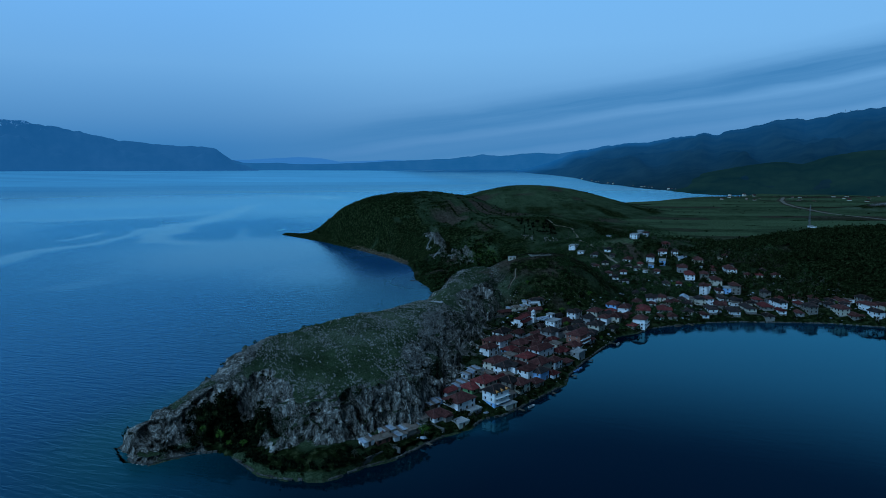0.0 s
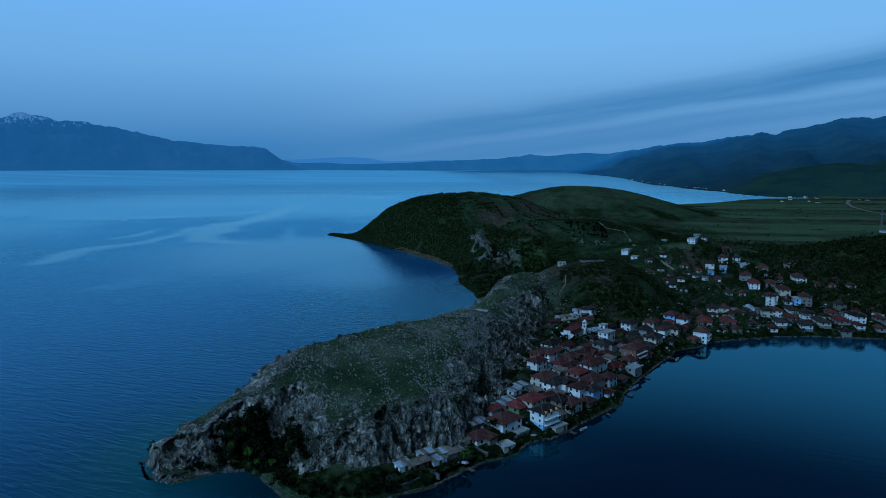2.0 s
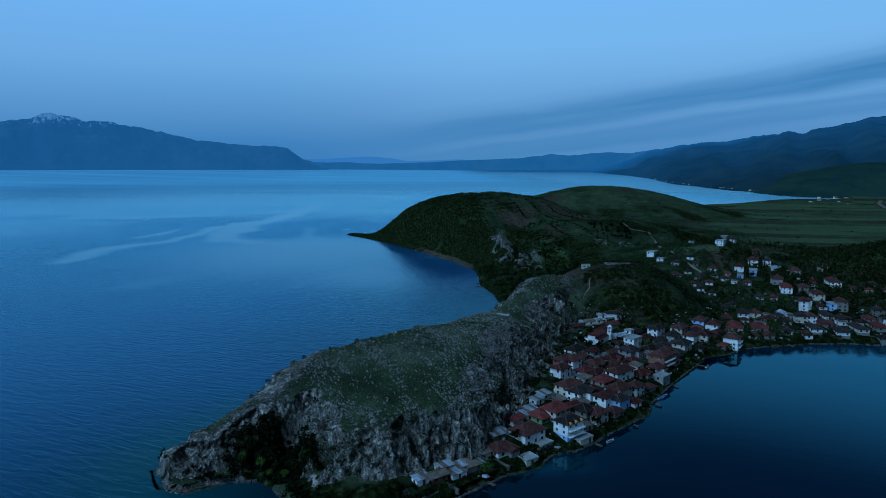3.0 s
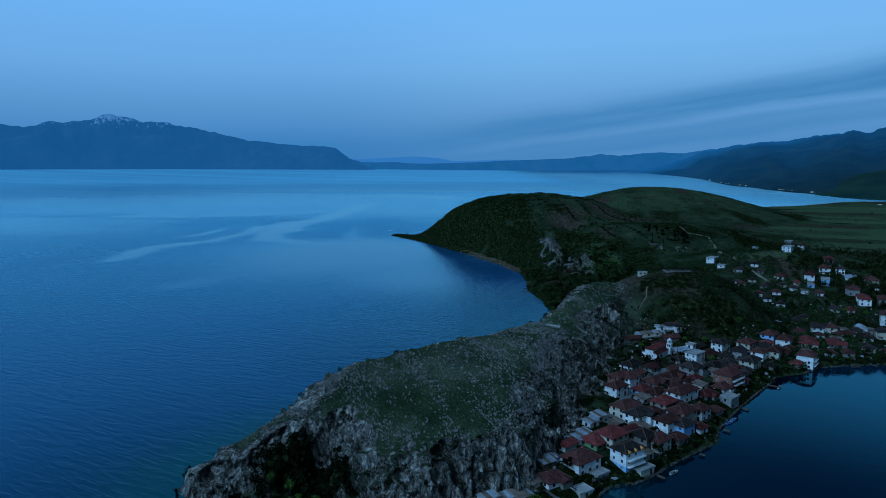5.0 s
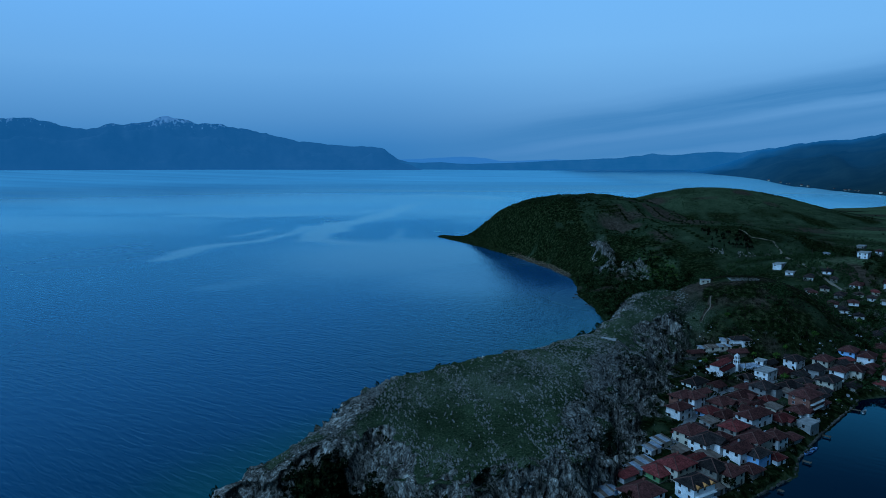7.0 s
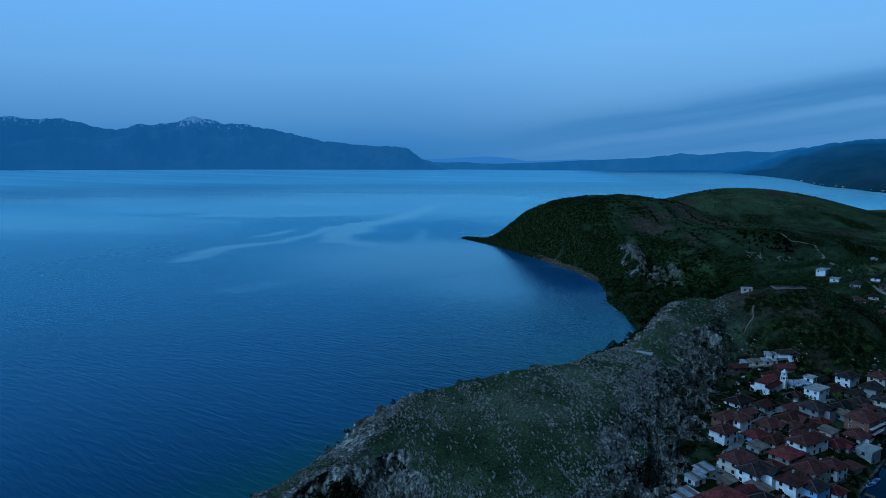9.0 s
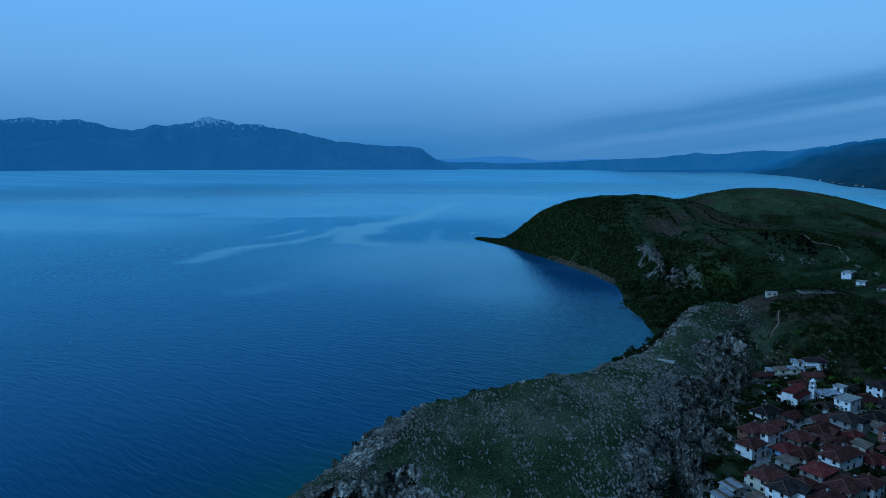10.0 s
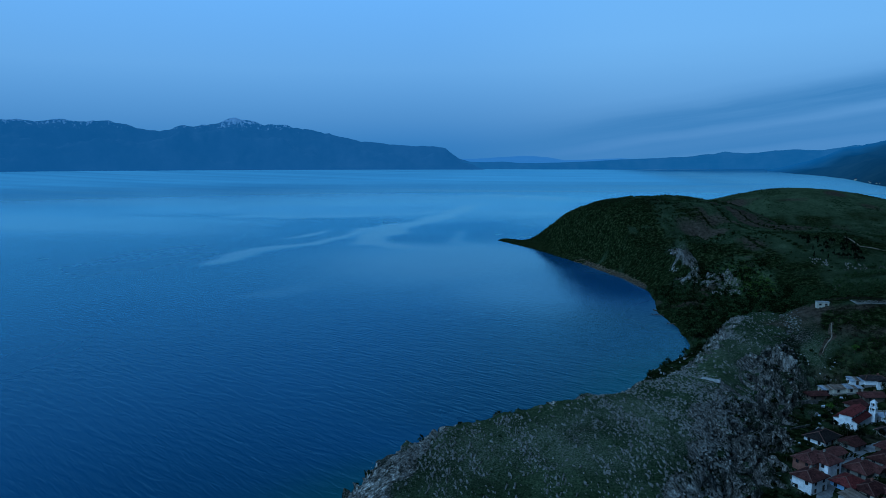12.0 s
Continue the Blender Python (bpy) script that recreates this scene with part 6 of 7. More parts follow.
p = spots(22, 7000, -10, 70, 600, 760, lambda x, y, z, ds, sr: smooth(0.2, 0.6, bumpy(x, y, 31, 660, 17, 42, 12, 1.0, 3)) * (0.55 + 0.6 * fbm(x, y, 10, 3, 173)))
scatter("spring_bushes", "fresh green bushes beside the bay crags", "bush", p, sizes_for(p, 0.8, 2.2, 23), TUFT, SPRING, 24)
# crags above the bay
p = spots(25, 9000, -40, 40, 615, 750, lambda x, y, z, ds, sr: np.maximum(smooth(0.3, 0.7, bumpy(x, y, -13, 697, 12, 46, 8, 1.0, 3)), smooth(0.3, 0.7, bumpy(x, y, 13, 652, 14, 28, 12, 1.0, 3))) * (0.25 + 0.75 * fbm(x, y, 12, 3, 141)))
scatter("bay_crags", "grey limestone crags above the bay", "rock", p, sizes_for(p, 0.5, 1.3, 26), ROCKS, CRAG_M, 27, (0.8, 1.8))
# wooded hill behind the lagoon, and trees on the plain
p = spots(28, 9500, 175, 640, 455, 900, lambda x, y, z, ds, sr: smooth(14, 34, ds) * np.clip(smooth(-0.35, 0.25, fbm(x, y, 60, 3, 131) + 0.55 * smooth(215, 290, x + 0.2 * (560 - y))), 0, 1) * smooth(880, 760, y + 0.25 * (x - 300)))
scatter("lagoon_wood", "dark dense wood on the hill behind the lagoon", "woods", p, sizes_for(p, 2.4, 5.6, 29), CLUMP, LEAF, 30)
p = spots(31, 5200, 300, 1500, 800, 1950, lambda x, y, z, ds, sr: smooth(0.85, 0.95, np.abs((((y + 0.12 * x) / 52) % 1) - 0.5) * 2) * smooth(-0.3, 0.3, fbm(x, y, 110, 3, 103)))
scatter("field_hedges", "dark hedges between the fields of the plain", "hedge", p, sizes_for(p, 1.2, 3.4, 32), BUSH, LEAF, 33)
# reeds along the bay's little beach
p = spots(34, 8000, -150, -40, 690, 830, lambda x, y, z, ds, sr: smooth(-2, 0, ds) * smooth(6, 3, ds) * smooth(690, 715, y))
scatter("beach_reeds", "dry brown reeds along the bay shore", "reeds", p, sizes_for(p, 0.8, 1.6, 35), TUFT, REED_M, 36)

# orchards and thickets round the upper village
def thicket(x, y, z, ds, sr):
    free = np.ones(x.shape)
    for a, b, r in BUILT:
        free = np.minimum(free, smooth(r * 0.9, r * 0.9 + 1.5, np.hypot(x - a, y - b)))
    return free * smooth(25, 45, ds) * smooth(-0.45, 0.3, fbm(x, y, 28, 3, 161)) * (1 - bumpy(x, y, 168, 628, 26, 22, 0, 1.0, 4)) * smooth(90, 125, x + 0.25 * (y - 460))


p = spots(43, 2600, 85, 300, 452, 690, thicket)
scatter("village_thickets", "dark trees and thickets round the upper village", "woods", p, sizes_for(p, 1.4, 3.8, 44), CLUMP, HILLLEAF, 45)
p = spots(46, 1300, 85, 300, 452, 690, thicket)
scatter("budding_orchards", "grey budding orchard trees above the village", "woods", p, sizes_for(p, 1.6, 3.4, 47), CLUMP, GREYLEAF, 48)
# gardens and the overgrown shore
def garden(x, y, z, ds, sr):
    free = np.ones(x.shape)
    for a, b, r in BUILT:
        free = np.minimum(free, smooth(r * 0.75, r * 0.75 + 0.8, np.hypot(x - a, y - b)))
    return free * smooth(0.8, 2.0, ds) * smooth(-8, -12, sr) * smooth(24, 18, z) * (0.5 + 0.5 * fbm(x, y, 14, 3, 151) + 0.5 * smooth(14, 5, ds))


p = spots(37, 17000, -42, 300, 208, 520, garden)
scatter("garden_bushes", "dark garden bushes and brambles between the houses", "bush", p, sizes_for(p, 0.6, 1.9, 38), BUSH, LEAF, 39)
p = spots(40, 1500, -42, 300, 208, 520, lambda x, y, z, ds, sr: 0.5 * garden(x, y, z, ds, sr))
scatter("garden_brush", "grey budding brush in the village gardens", "bush", p, sizes_for(p, 0.8, 2.2, 41), CLUMP, GREYLEAF, 42)

# planks, crates, rubble and scrap lying about the yards and along the quay
CLUTTER_M = leaf_material("yard_scrap", (0.020, 0.016, 0.013), (0.090, 0.085, 0.080), (0.42, 0.46, 0.52))
p = spots(64, 5200, -42, 300, 208, 520, lambda x, y, z, ds, sr: 0.75 * garden(x, y, z, ds, sr))
scatter("yard_clutter", "planks, crates, rubble and scrap in the village yards", "clutter", p + np.array((0, 0, 0.35)), 0.3 + 1.3 * sizes_for(p, 0.0, 1.0, 65) ** 2, ROCKS, CLUTTER_M, 66, (0.3, 0.8))

# single trees: a few grown once, then set out again and again
GROWN = [tree_thing("tree", "dark green garden tree with an uneven crown", 5.2, 2.3, 101, LEAF),
         tree_thing("tree", "small round dark garden tree", 3.6, 1.8, 102, LEAF, 170, 0.30),
         tree_thing("tree", "bare budding tree with thin grey crown", 5.0, 2.2, 103, GREYLEAF, 120, 0.22),
         tree_thing("tree", "fresh green young tree", 4.4, 2.0, 104, SPRING, 200, 0.30),
         tree_thing("tree", "tall dark tree with broad crown", 7.5, 3.0, 105, LEAF, 300, 0.40)]
EVERGREEN = tree_thing("tree", "broad black-green evergreen tree", 8.0, 3.2, 107, PINE, 420, 0.42)
CONIFER = tree_thing("conifer_tree", "tall dark conifer with a pointed crown", 9.0, 2.2, 106, PINE, 320, 0.38, conifer=True)
USED = set()


def plant(kind, x, y, scale, turn, drop=0.0):
    m = pose(x, y, max(ground_z(x, y), 0.4) - drop, 0, 0, turn) @ Matrix.Diagonal((scale, scale, scale * (0.9 + 0.2 * ((x * 7.3) % 1)), 1))
    if kind not in USED:
        USED.add(kind)
        kind.matrix_basis = m
        return kind
    ob = copy_thing(kind, m)
    return ob


_rng = random.Random(77)
_made = 0
while _made < 190:
    x, y = _rng.uniform(-45, 300), _rng.uniform(212, 520)
    z, ds, sr, _ = (float(v[0]) for v in site(x, y))
    if ds < 1.2 or sr > -9 or ds > 105 or z > 26 or (x < 0 and y > 300):
        continue
    if any((x - a) ** 2 + (y - b) ** 2 < (r + 0.6) ** 2 for a, b, r in BUILT):
        continue
    if ds > 14 and _rng.random() < 0.3:
        continue
    _made += 1
    plant(GROWN[_rng.choice((0, 0, 1, 1, 1, 2, 2, 3, 4))], x, y, _rng.uniform(0.55, 1.05), _rng.uniform(0, 360))
for i in range(110):  # dark trees in the corner of the bay and on the headland's lee side
    x, y = _rng.uniform(-38, 18), _rng.uniform(378, 560)
    if float(site(x, y)[1][0]) > 1.5 and float(site(x, y)[2][0]) < -1:
        plant(_rng.choice((GROWN[0], GROWN[4], EVERGREEN)), x, y, _rng.uniform(0.6, 1.0), _rng.uniform(0, 360))
for i in range(40):  # burial ground evergreens
    plant(CONIFER if i % 4 == 0 else EVERGREEN, _rng.uniform(80, 118), _rng.uniform(696, 740), _rng.uniform(0.55, 1.15), _rng.uniform(0, 360))
for x, y, s in ((-91, 236, 1.0), (-86, 232, 0.7), (-80, 230, 0.8), (-97, 235, 0.6)):
    plant(GROWN[3], x, y, s, x * 40)
plant(GROWN[3], -13, 240, 1.2, 20)
for x, y, s in ((-29, 389, 0.8), (-83, 298, 0.35), (-98, 288, 0.35), (-107, 276, 0.3), (-62, 318, 0.25)):
    plant(GROWN[1], x, y, s, x * 30)
for i, (x, y) in enumerate(((36, 385), (39, 381.5), (43, 378.5), (47, 381), (51, 384), (54, 388), (57, 393), (60, 397), (34, 390), (44.5, 382.5), (55, 391), (37.5, 378))):
    plant((EVERGREEN, GROWN[4], EVERGREEN, GROWN[0])[i % 4], x, y, 0.68 + 0.06 * (i % 4), i * 67)

# ---------------------------------------------------------------- dirt tracks laid on the ground
TRACK_M = surface("pale_track_earth", (0.11, 0.090, 0.068), (0.22, 0.185, 0.145), 0.4, 0.95)


def dirt_track(points, wide, label, name="dirt_track", mat=None, category="track"):
    """A worn ribbon of bare earth that follows the ground."""
    line = []
    for (ax, ay), (bx, by) in zip(points[:-1], points[1:]):
        n = max(2, int(math.hypot(bx - ax, by - ay) / 1.2))
        line += [(ax + (bx - ax) * i / n, ay + (by - ay) * i / n) for i in range(n)]
    line.append(points[-1])
    c = np.array(line)
    for _ in range(5):
        c[1:-1] = 0.25 * c[:-2] + 0.5 * c[1:-1] + 0.25 * c[2:]
    d = np.gradient(c, axis=0)
    side = np.stack([-d[:, 1], d[:, 0]], -1) / np.maximum(np.hypot(d[:, 0], d[:, 1]), 1e-6)[:, None]
    half = wide / 2 * (1 + 0.35 * fbm(c[:, 0], c[:, 1], 4, 3, 181))
    rows = []
    for k in (-1.0, -0.4, 0.4, 1.0):
        q = c + side * (half * k)[:, None]
        z = site(q[:, 0], q[:, 1])[0] + (0.16 if abs(k) < 0.9 else -0.05)
        rows.append(np.column_stack([q, z]))
    n = len(c)
    faces = [(r * n + i, r * n + i + 1, (r + 1) * n + i + 1, (r + 1) * n + i) for r in range(3) for i in range(n - 1)]
    me = bpy.data.meshes.new(name)
    me.from_pydata(np.concatenate(rows).tolist(), [], faces)
    me.materials.append(mat or TRACK_M)
    return tagged(new(name, me), label, category, kind="structure")


dirt_track(TRACK, 2.6, "pale dirt track winding down the hill")
dirt_track(BYWAY, 1.8, "short pale path joining the dirt track")
dirt_track(TRAIL, 0.5, "narrow worn footpath up the slope")
dirt_track(ROAD, 10.0, "pale gravel road across the plain")
dirt_track(LANE, 4.2, "narrow pale concrete lane between the village houses", "road", surface("worn_concrete_paving", (0.12, 0.122, 0.125), (0.24, 0.243, 0.246), 0.6, 0.8), "road")
dirt_track([(380, 1632), (450, 1672), (548, 1722), (738, 1916), (905, 1984), (1003, 2080)], 22.0, "pale sandy beach at the end of the plain", "beach", surface("lake_sand", (0.16, 0.135, 0.105), (0.30, 0.26, 0.21), 0.05, 0.95), "beach")

# ---------------------------------------------------------------- church, hut, walls, jetties, boats
PLASTER, REDROOF = WALLS["white"], ROOFS["red"]


def church(x, y, turn):
    z = ground_z(x, y) + 0.2
    ob = new("church")
    ob.matrix_basis = pose(x, y, z, 0, 0, turn) @ Matrix.Diagonal((0.95, 0.74, 0.75, 1))
    bm = bmesh.new()
    box(bm, -7, 7, -3, 3, -2.5, 6.2)
    for s in (-1, 1):
        solid(bm, [(s * 7, -3, 6.2), (s * 7, 3, 6.2), (s * 7, 0, 7.7), (s * 6.7, -3, 6.2), (s * 6.7, 3, 6.2), (s * 6.7, 0, 7.7)],
              [(0, 1, 2), (5, 4, 3), (0, 2, 5, 3), (1, 4, 5, 2)])
    part("nave_wall", bm, PLASTER, ob)
    for s, nm in ((-1, "south"), (1, "north")):
        bm = bmesh.new()
        box(bm, -7, 7, min(s * 3.01, s * 5.6), max(s * 3.01, s * 5.6), -2.5, 3.6)
        part("aisle_wall", bm, PLASTER, ob)
        bm = bmesh.new()
        solid(bm, [(-7.4, s * 6.1, 3.5), (7.4, s * 6.1, 3.5), (7.4, s * 3.02, 4.9), (-7.4, s * 3.02, 4.9),
                   (-7.4, s * 6.1, 3.65), (7.4, s * 6.1, 3.65), (7.4, s * 3.02, 5.05), (-7.4, s * 3.02, 5.05)],
              [(0, 1, 2, 3), (4, 7, 6, 5), (0, 4, 5, 1), (1, 5, 6, 2), (2, 6, 7, 3), (3, 7, 4, 0)])
        bmesh.ops.recalc_face_normals(bm, faces=list(bm.faces))
        part("aisle_roof", bm, REDROOF, ob)
    bm = bmesh.new()
    hip_roof(bm, 14, 6, 6.2, 1.5, 0.4, 0.02)
    part("nave_roof", bm, REDROOF, ob)
    for i in range(5):
        for yy, ang in ((-3, 0), (3, 180)):
            fr = shared("window", WIN["brown"][0], ob, pose(0, 0, 0, 0, 0, ang) @ pose(-5.2 + i * 2.6, -3.03, 4.98) @ Matrix.Diagonal((0.8, 1, 0.8, 1)))
            shared("pane", WIN["brown"][1], fr, Matrix.Identity(4))
    tagged(ob, "white church with red tiled nave and aisle roofs", "church", "village buildings")
    BUILT.append((x, y, 9))


def bell_tower(x, y, turn):
    z = ground_z(x, y) + 0.2
    ob = new("bell_tower")
    ob.matrix_basis = pose(x, y, z, 0, 0, turn) @ Matrix.Diagonal((0.75, 0.75, 0.72, 1))
    for nm, h0, h1, r in (("base", -2, 5.0, 1.5), ("cornice", 5.0, 5.25, 1.7)):
        bm = bmesh.new()
        box(bm, -r, r, -r, r, h0, h1)
        part(nm, bm, PLASTER, ob)
    for k, (h0, r) in enumerate(((5.25, 1.25), (8.0, 1.0))):
        for sx in (-1, 1):
            for sy in (-1, 1):
                bm = bmesh.new()
                box(bm, sx * r - 0.22, sx * r + 0.22, sy * r - 0.22, sy * r + 0.22, h0, h0 + 2.4)
                part("pillar", bm, PLASTER, ob)
        bm = bmesh.new()
        box(bm, -r - 0.35, r + 0.35, -r - 0.35, r + 0.35, h0 + 2.4, h0 + 2.75)
        part("cornice", bm, PLASTER, ob)
    bm = bmesh.new()
    solid(bm, [(-1.2, -1.2, 10.75), (1.2, -1.2, 10.75), (1.2, 1.2, 10.75), (-1.2, 1.2, 10.75), (0, 0, 12.3)], [(3, 2, 1, 0), (0, 1, 4), (1, 2, 4), (2, 3, 4), (3, 0, 4)])
    part("cap", bm, PLASTER, ob)
    bm = bmesh.new()
    bmesh.ops.create_cone(bm, cap_ends=True, segments=14, radius1=0.5, radius2=0.2, depth=0.7, matrix=Matrix.Translation((0, 0, 7.0)))
    part("bell", bm, DARKWOOD_M, ob, "dark bronze bell")
    tagged(ob, "slender white tiered bell tower beside the church", "bell tower")


church(43.8, 393.4, 57)
bell_tower(51.6, 397.6, 57)

bm = bmesh.new()
box(bm, -4.6, 4.6, -3.0, 3.0, -2.5, 0.25)
for q in ((-4.6, 4.6, -3.0, -2.75), (-4.6, 4.6, 2.75, 3.0), (4.35, 4.6, -2.74, 2.74)):
    box(bm, *q, 0.252, 1.1)
yard = new("courtyard", mesh_of("courtyard", bm, ROOFS["concrete"]))
yard.matrix_basis = pose(57.5, 404.0, ground_z(57.5, 404.0) + 0.3, 0, 0, 20)
tagged(yard, "walled pale concrete courtyard beside the church", "courtyard")
house(58.5, 402.5, 30, 10, 6, 1, "hip", "white", "tin", "white church hall with pale tin roof", chimney=False)


def hilltop_hut(x, y, turn):
    z = ground_z(x, y)
    ob = new("hut")
    ob.matrix_basis = pose(x, y, z, 0, 0, turn)
    bm = bmesh.new()
    box(bm, -2.6, 2.6, -1.3, 1.3, -0.8, 2.2)
    part("wall", bm, WALLS["cream"], ob)
    bm = bmesh.new()
    box(bm, -2.8, 2.8, -1.5, 1.5, 2.2, 2.36)
    part("roof", bm, ROOFS["concrete"], ob)
    for u in (-1.3, 1.3):
        fr = shared("window", WIN["brown"][0], ob, pose(u, -1.32, 0.7) @ Matrix.Diagonal((1, 1, 0.7, 1)))
        shared("pane", WIN["brown"][1], fr, Matrix.Identity(4))
    tagged(ob, "small pale concrete hut on the hilltop", "hut")


hilltop_hut(45.0, 462.5, 8)

bm = bmesh.new()
box(bm, -3.2, 3.2, -0.7, 0.7, -0.5, 0.45)
bmesh.ops.bevel(bm, geom=list(bm.edges), offset=0.06, segments=1, affect="EDGES")
slab = new("stone_bench", mesh_of("stone_bench", bm, ROOFS["concrete"]))
slab.matrix_basis = pose(-8.6, 361.5, ground_z(-8.6, 361.5) + 0.1, 0, 0, -12)
tagged(slab, "long pale concrete slab on the headland grass", "bench")

# low stone footings of an old church on the hilltop
RUIN_M = surface("old_masonry", (0.12, 0.115, 0.10), (0.26, 0.25, 0.23), 1.0, 0.95)
ruin = new("ruin")
ruin.matrix_basis = pose(66, 466, ground_z(66, 466) - 0.1, 0, 0, 12) @ Matrix.Diagonal((0.62, 0.5, 0.35, 1))
for u0, u1, v0, v1 in ((-13, 13, -7, -6.2), (-13, 13, 6.2, 7), (-13, -12.2, -6.1, 6.1), (12.2, 13, -6.1, 6.1), (-12, 12, -2.4, -1.8), (-12, 12, 1.8, 2.4), (-5, -4.4, -1.7, 1.7), (4, 4.6, -1.7, 1.7), (0, 0.6, 2.5, 6.1), (-7, -6.4, -6.1, -2.5)):
    bm = bmesh.new()
    box(bm, u0, u1, v0, v1, -2.0, 0.7 + 0.1 * math.sin(u0 * 3 + v1))
    part("footing_wall", bm, RUIN_M, ruin)
tagged(ruin, "low pale stone footings of an excavated ruin", "ruin")

# gravestones in the burial ground
bm = bmesh.new()
box(bm, -0.55, 0.55, -1.0, 1.0, -0.4, 0.35)
box(bm, -0.5, 0.5, 0.8, 1.0, 0.352, 1.3)
GRAVE_ME = mesh_of("gravestone", bm, WALLS["stone"])
_rng = random.Random(5)
for i in range(48):
    x, y = (_rng.uniform(80, 92), _rng.uniform(682, 694)) if i % 2 else (_rng.uniform(104, 118), _rng.uniform(680, 692))
    g = new("gravestone", GRAVE_ME)
    g.matrix_basis = pose(x, y, ground_z(x, y), 0, 0, _rng.uniform(-8, 8)) @ Matrix.Diagonal((0.7, 0.6, 0.55, 1))
    tagged(g, "white gravestone in the hillside burial ground", "gravestone", "gravestones")

# the shore wall: rough blocks along the water's edge
BLOCK_MES = []
QUAY_M = surface("dark_quay_stone", (0.022, 0.021, 0.019), (0.12, 0.115, 0.105), 0.7, 0.95, 5.0, 0.08, 0.0, 0.6)
for k in range(10):
    _rng = random.Random(200 + k)
    bm = bmesh.new()
    box(bm, -0.85, 0.85, -0.45, 0.45, -1.4, 0.7)
    for v in bm.verts:
        v.co += Vector((_rng.uniform(-0.14, 0.14), _rng.uniform(-0.14, 0.14), _rng.uniform(-0.22, 0.22)))
    BLOCK_MES.append(mesh_of("stone", bm, CLIFF_M if k < 5 else QUAY_M))


def shore_wall(points, label, seed, first=0):
    rng = random.Random(seed)
    ob = new("shore_wall")
    ob.matrix_basis = pose(points[0][0], points[0][1], 0)
    inv = ob.matrix_basis.inverted()
    for (ax, ay), (bx, by) in zip(points[:-1], points[1:]):
        n = max(1, int(math.hypot(bx - ax, by - ay) / 1.75))
        ang = math.degrees(math.atan2(by - ay, bx - ax))
        for i in range(n):
            t = (i + 0.5) / n
            if rng.random() < 0.2:
                continue
            shared("stone", BLOCK_MES[first + rng.randrange(5)], ob, inv @ pose(ax + (bx - ax) * t, ay + (by - ay) * t, rng.uniform(-0.25, 0.15), rng.uniform(-4, 4), rng.uniform(-4, 4), ang + rng.uniform(-7, 7)))
    return tagged(ob, label, "wall")


shore_wall([(-124, 229), (-118, 224.5), (-113, 223.4), (-107, 227.5), (-99, 231.6), (-91, 233.4)], "rough dark stone wall round the cove of the headland", 1, 5)
shore_wall([(-83, 227.5), (-75, 219.6), (-70, 214.6), (-61, 211.6), (-47, 209.8), (-42, 212.5), (-35, 219.4)], "rough stone wall along the headland's foot", 2, 5)
shore_wall([(-35, 219.6), (-23, 226.4), (-15, 235.4), (-5, 246.4)], "rough stone quay below the huts", 3, 5)
shore_wall([(6, 253.6), (11, 262.2), (20, 266.6), (27, 273.6), (34, 282.4), (44, 293.4), (54, 305.4)], "rough stone quay before the village gardens", 4, 5)
shore_wall([(54, 305.6), (59, 319.2), (69, 337.3), (78, 352.2), (95, 378.2), (102, 391)], "rough stone quay along the village shore", 5, 5)
shore_wall([(119, 400.6), (130, 411.3), (145, 417.3), (172, 425.4), (196, 427.6), (229, 424.3), (254, 421.3), (283, 410.4)], "rough stone bank along the lagoon shore", 6, 5)

WOOD_M = WALLS["wood"]


def jetty(x, y, turn, length, label="small weathered wooden jetty over the lake"):
    ob = new("jetty")
    ob.matrix_basis = pose(x, y, 0, 0, 0, turn)
    n = int(length / 0.5)
    for i in range(n):
        bm = bmesh.new()
        box(bm, i * 0.5, i * 0.5 + 0.46, -0.75, 0.75, 0.62 + 0.02 * (i % 2), 0.69 + 0.02 * (i % 2))
        part("plank", bm, WOOD_M, ob)
    for i in range(0, n, 5):
        for s in (-0.65, 0.65):
            bm = bmesh.new()
            bmesh.ops.create_cone(bm, cap_ends=True, segments=7, radius1=0.1, radius2=0.08, depth=3.0, matrix=Matrix.Translation((i * 0.5 + 0.2, s, -0.4)))
            part("post", bm, BARK, ob)
    return tagged(ob, label, "jetty", "jetties")


for x, y, a, n in ((-12, 239, -48, 5), (28, 273, -45, 5), (46, 293, -40, 4), (60, 318, -35, 5), (74, 344, -30, 5), (95, 377, -25, 6), (160, 420, -85, 5), (205, 426, -90, 5), (-27, 590, 172, 9), (-19, 566, 170, 6)):
    jetty(x, y, a, n * 0.6 if y < 500 else n)


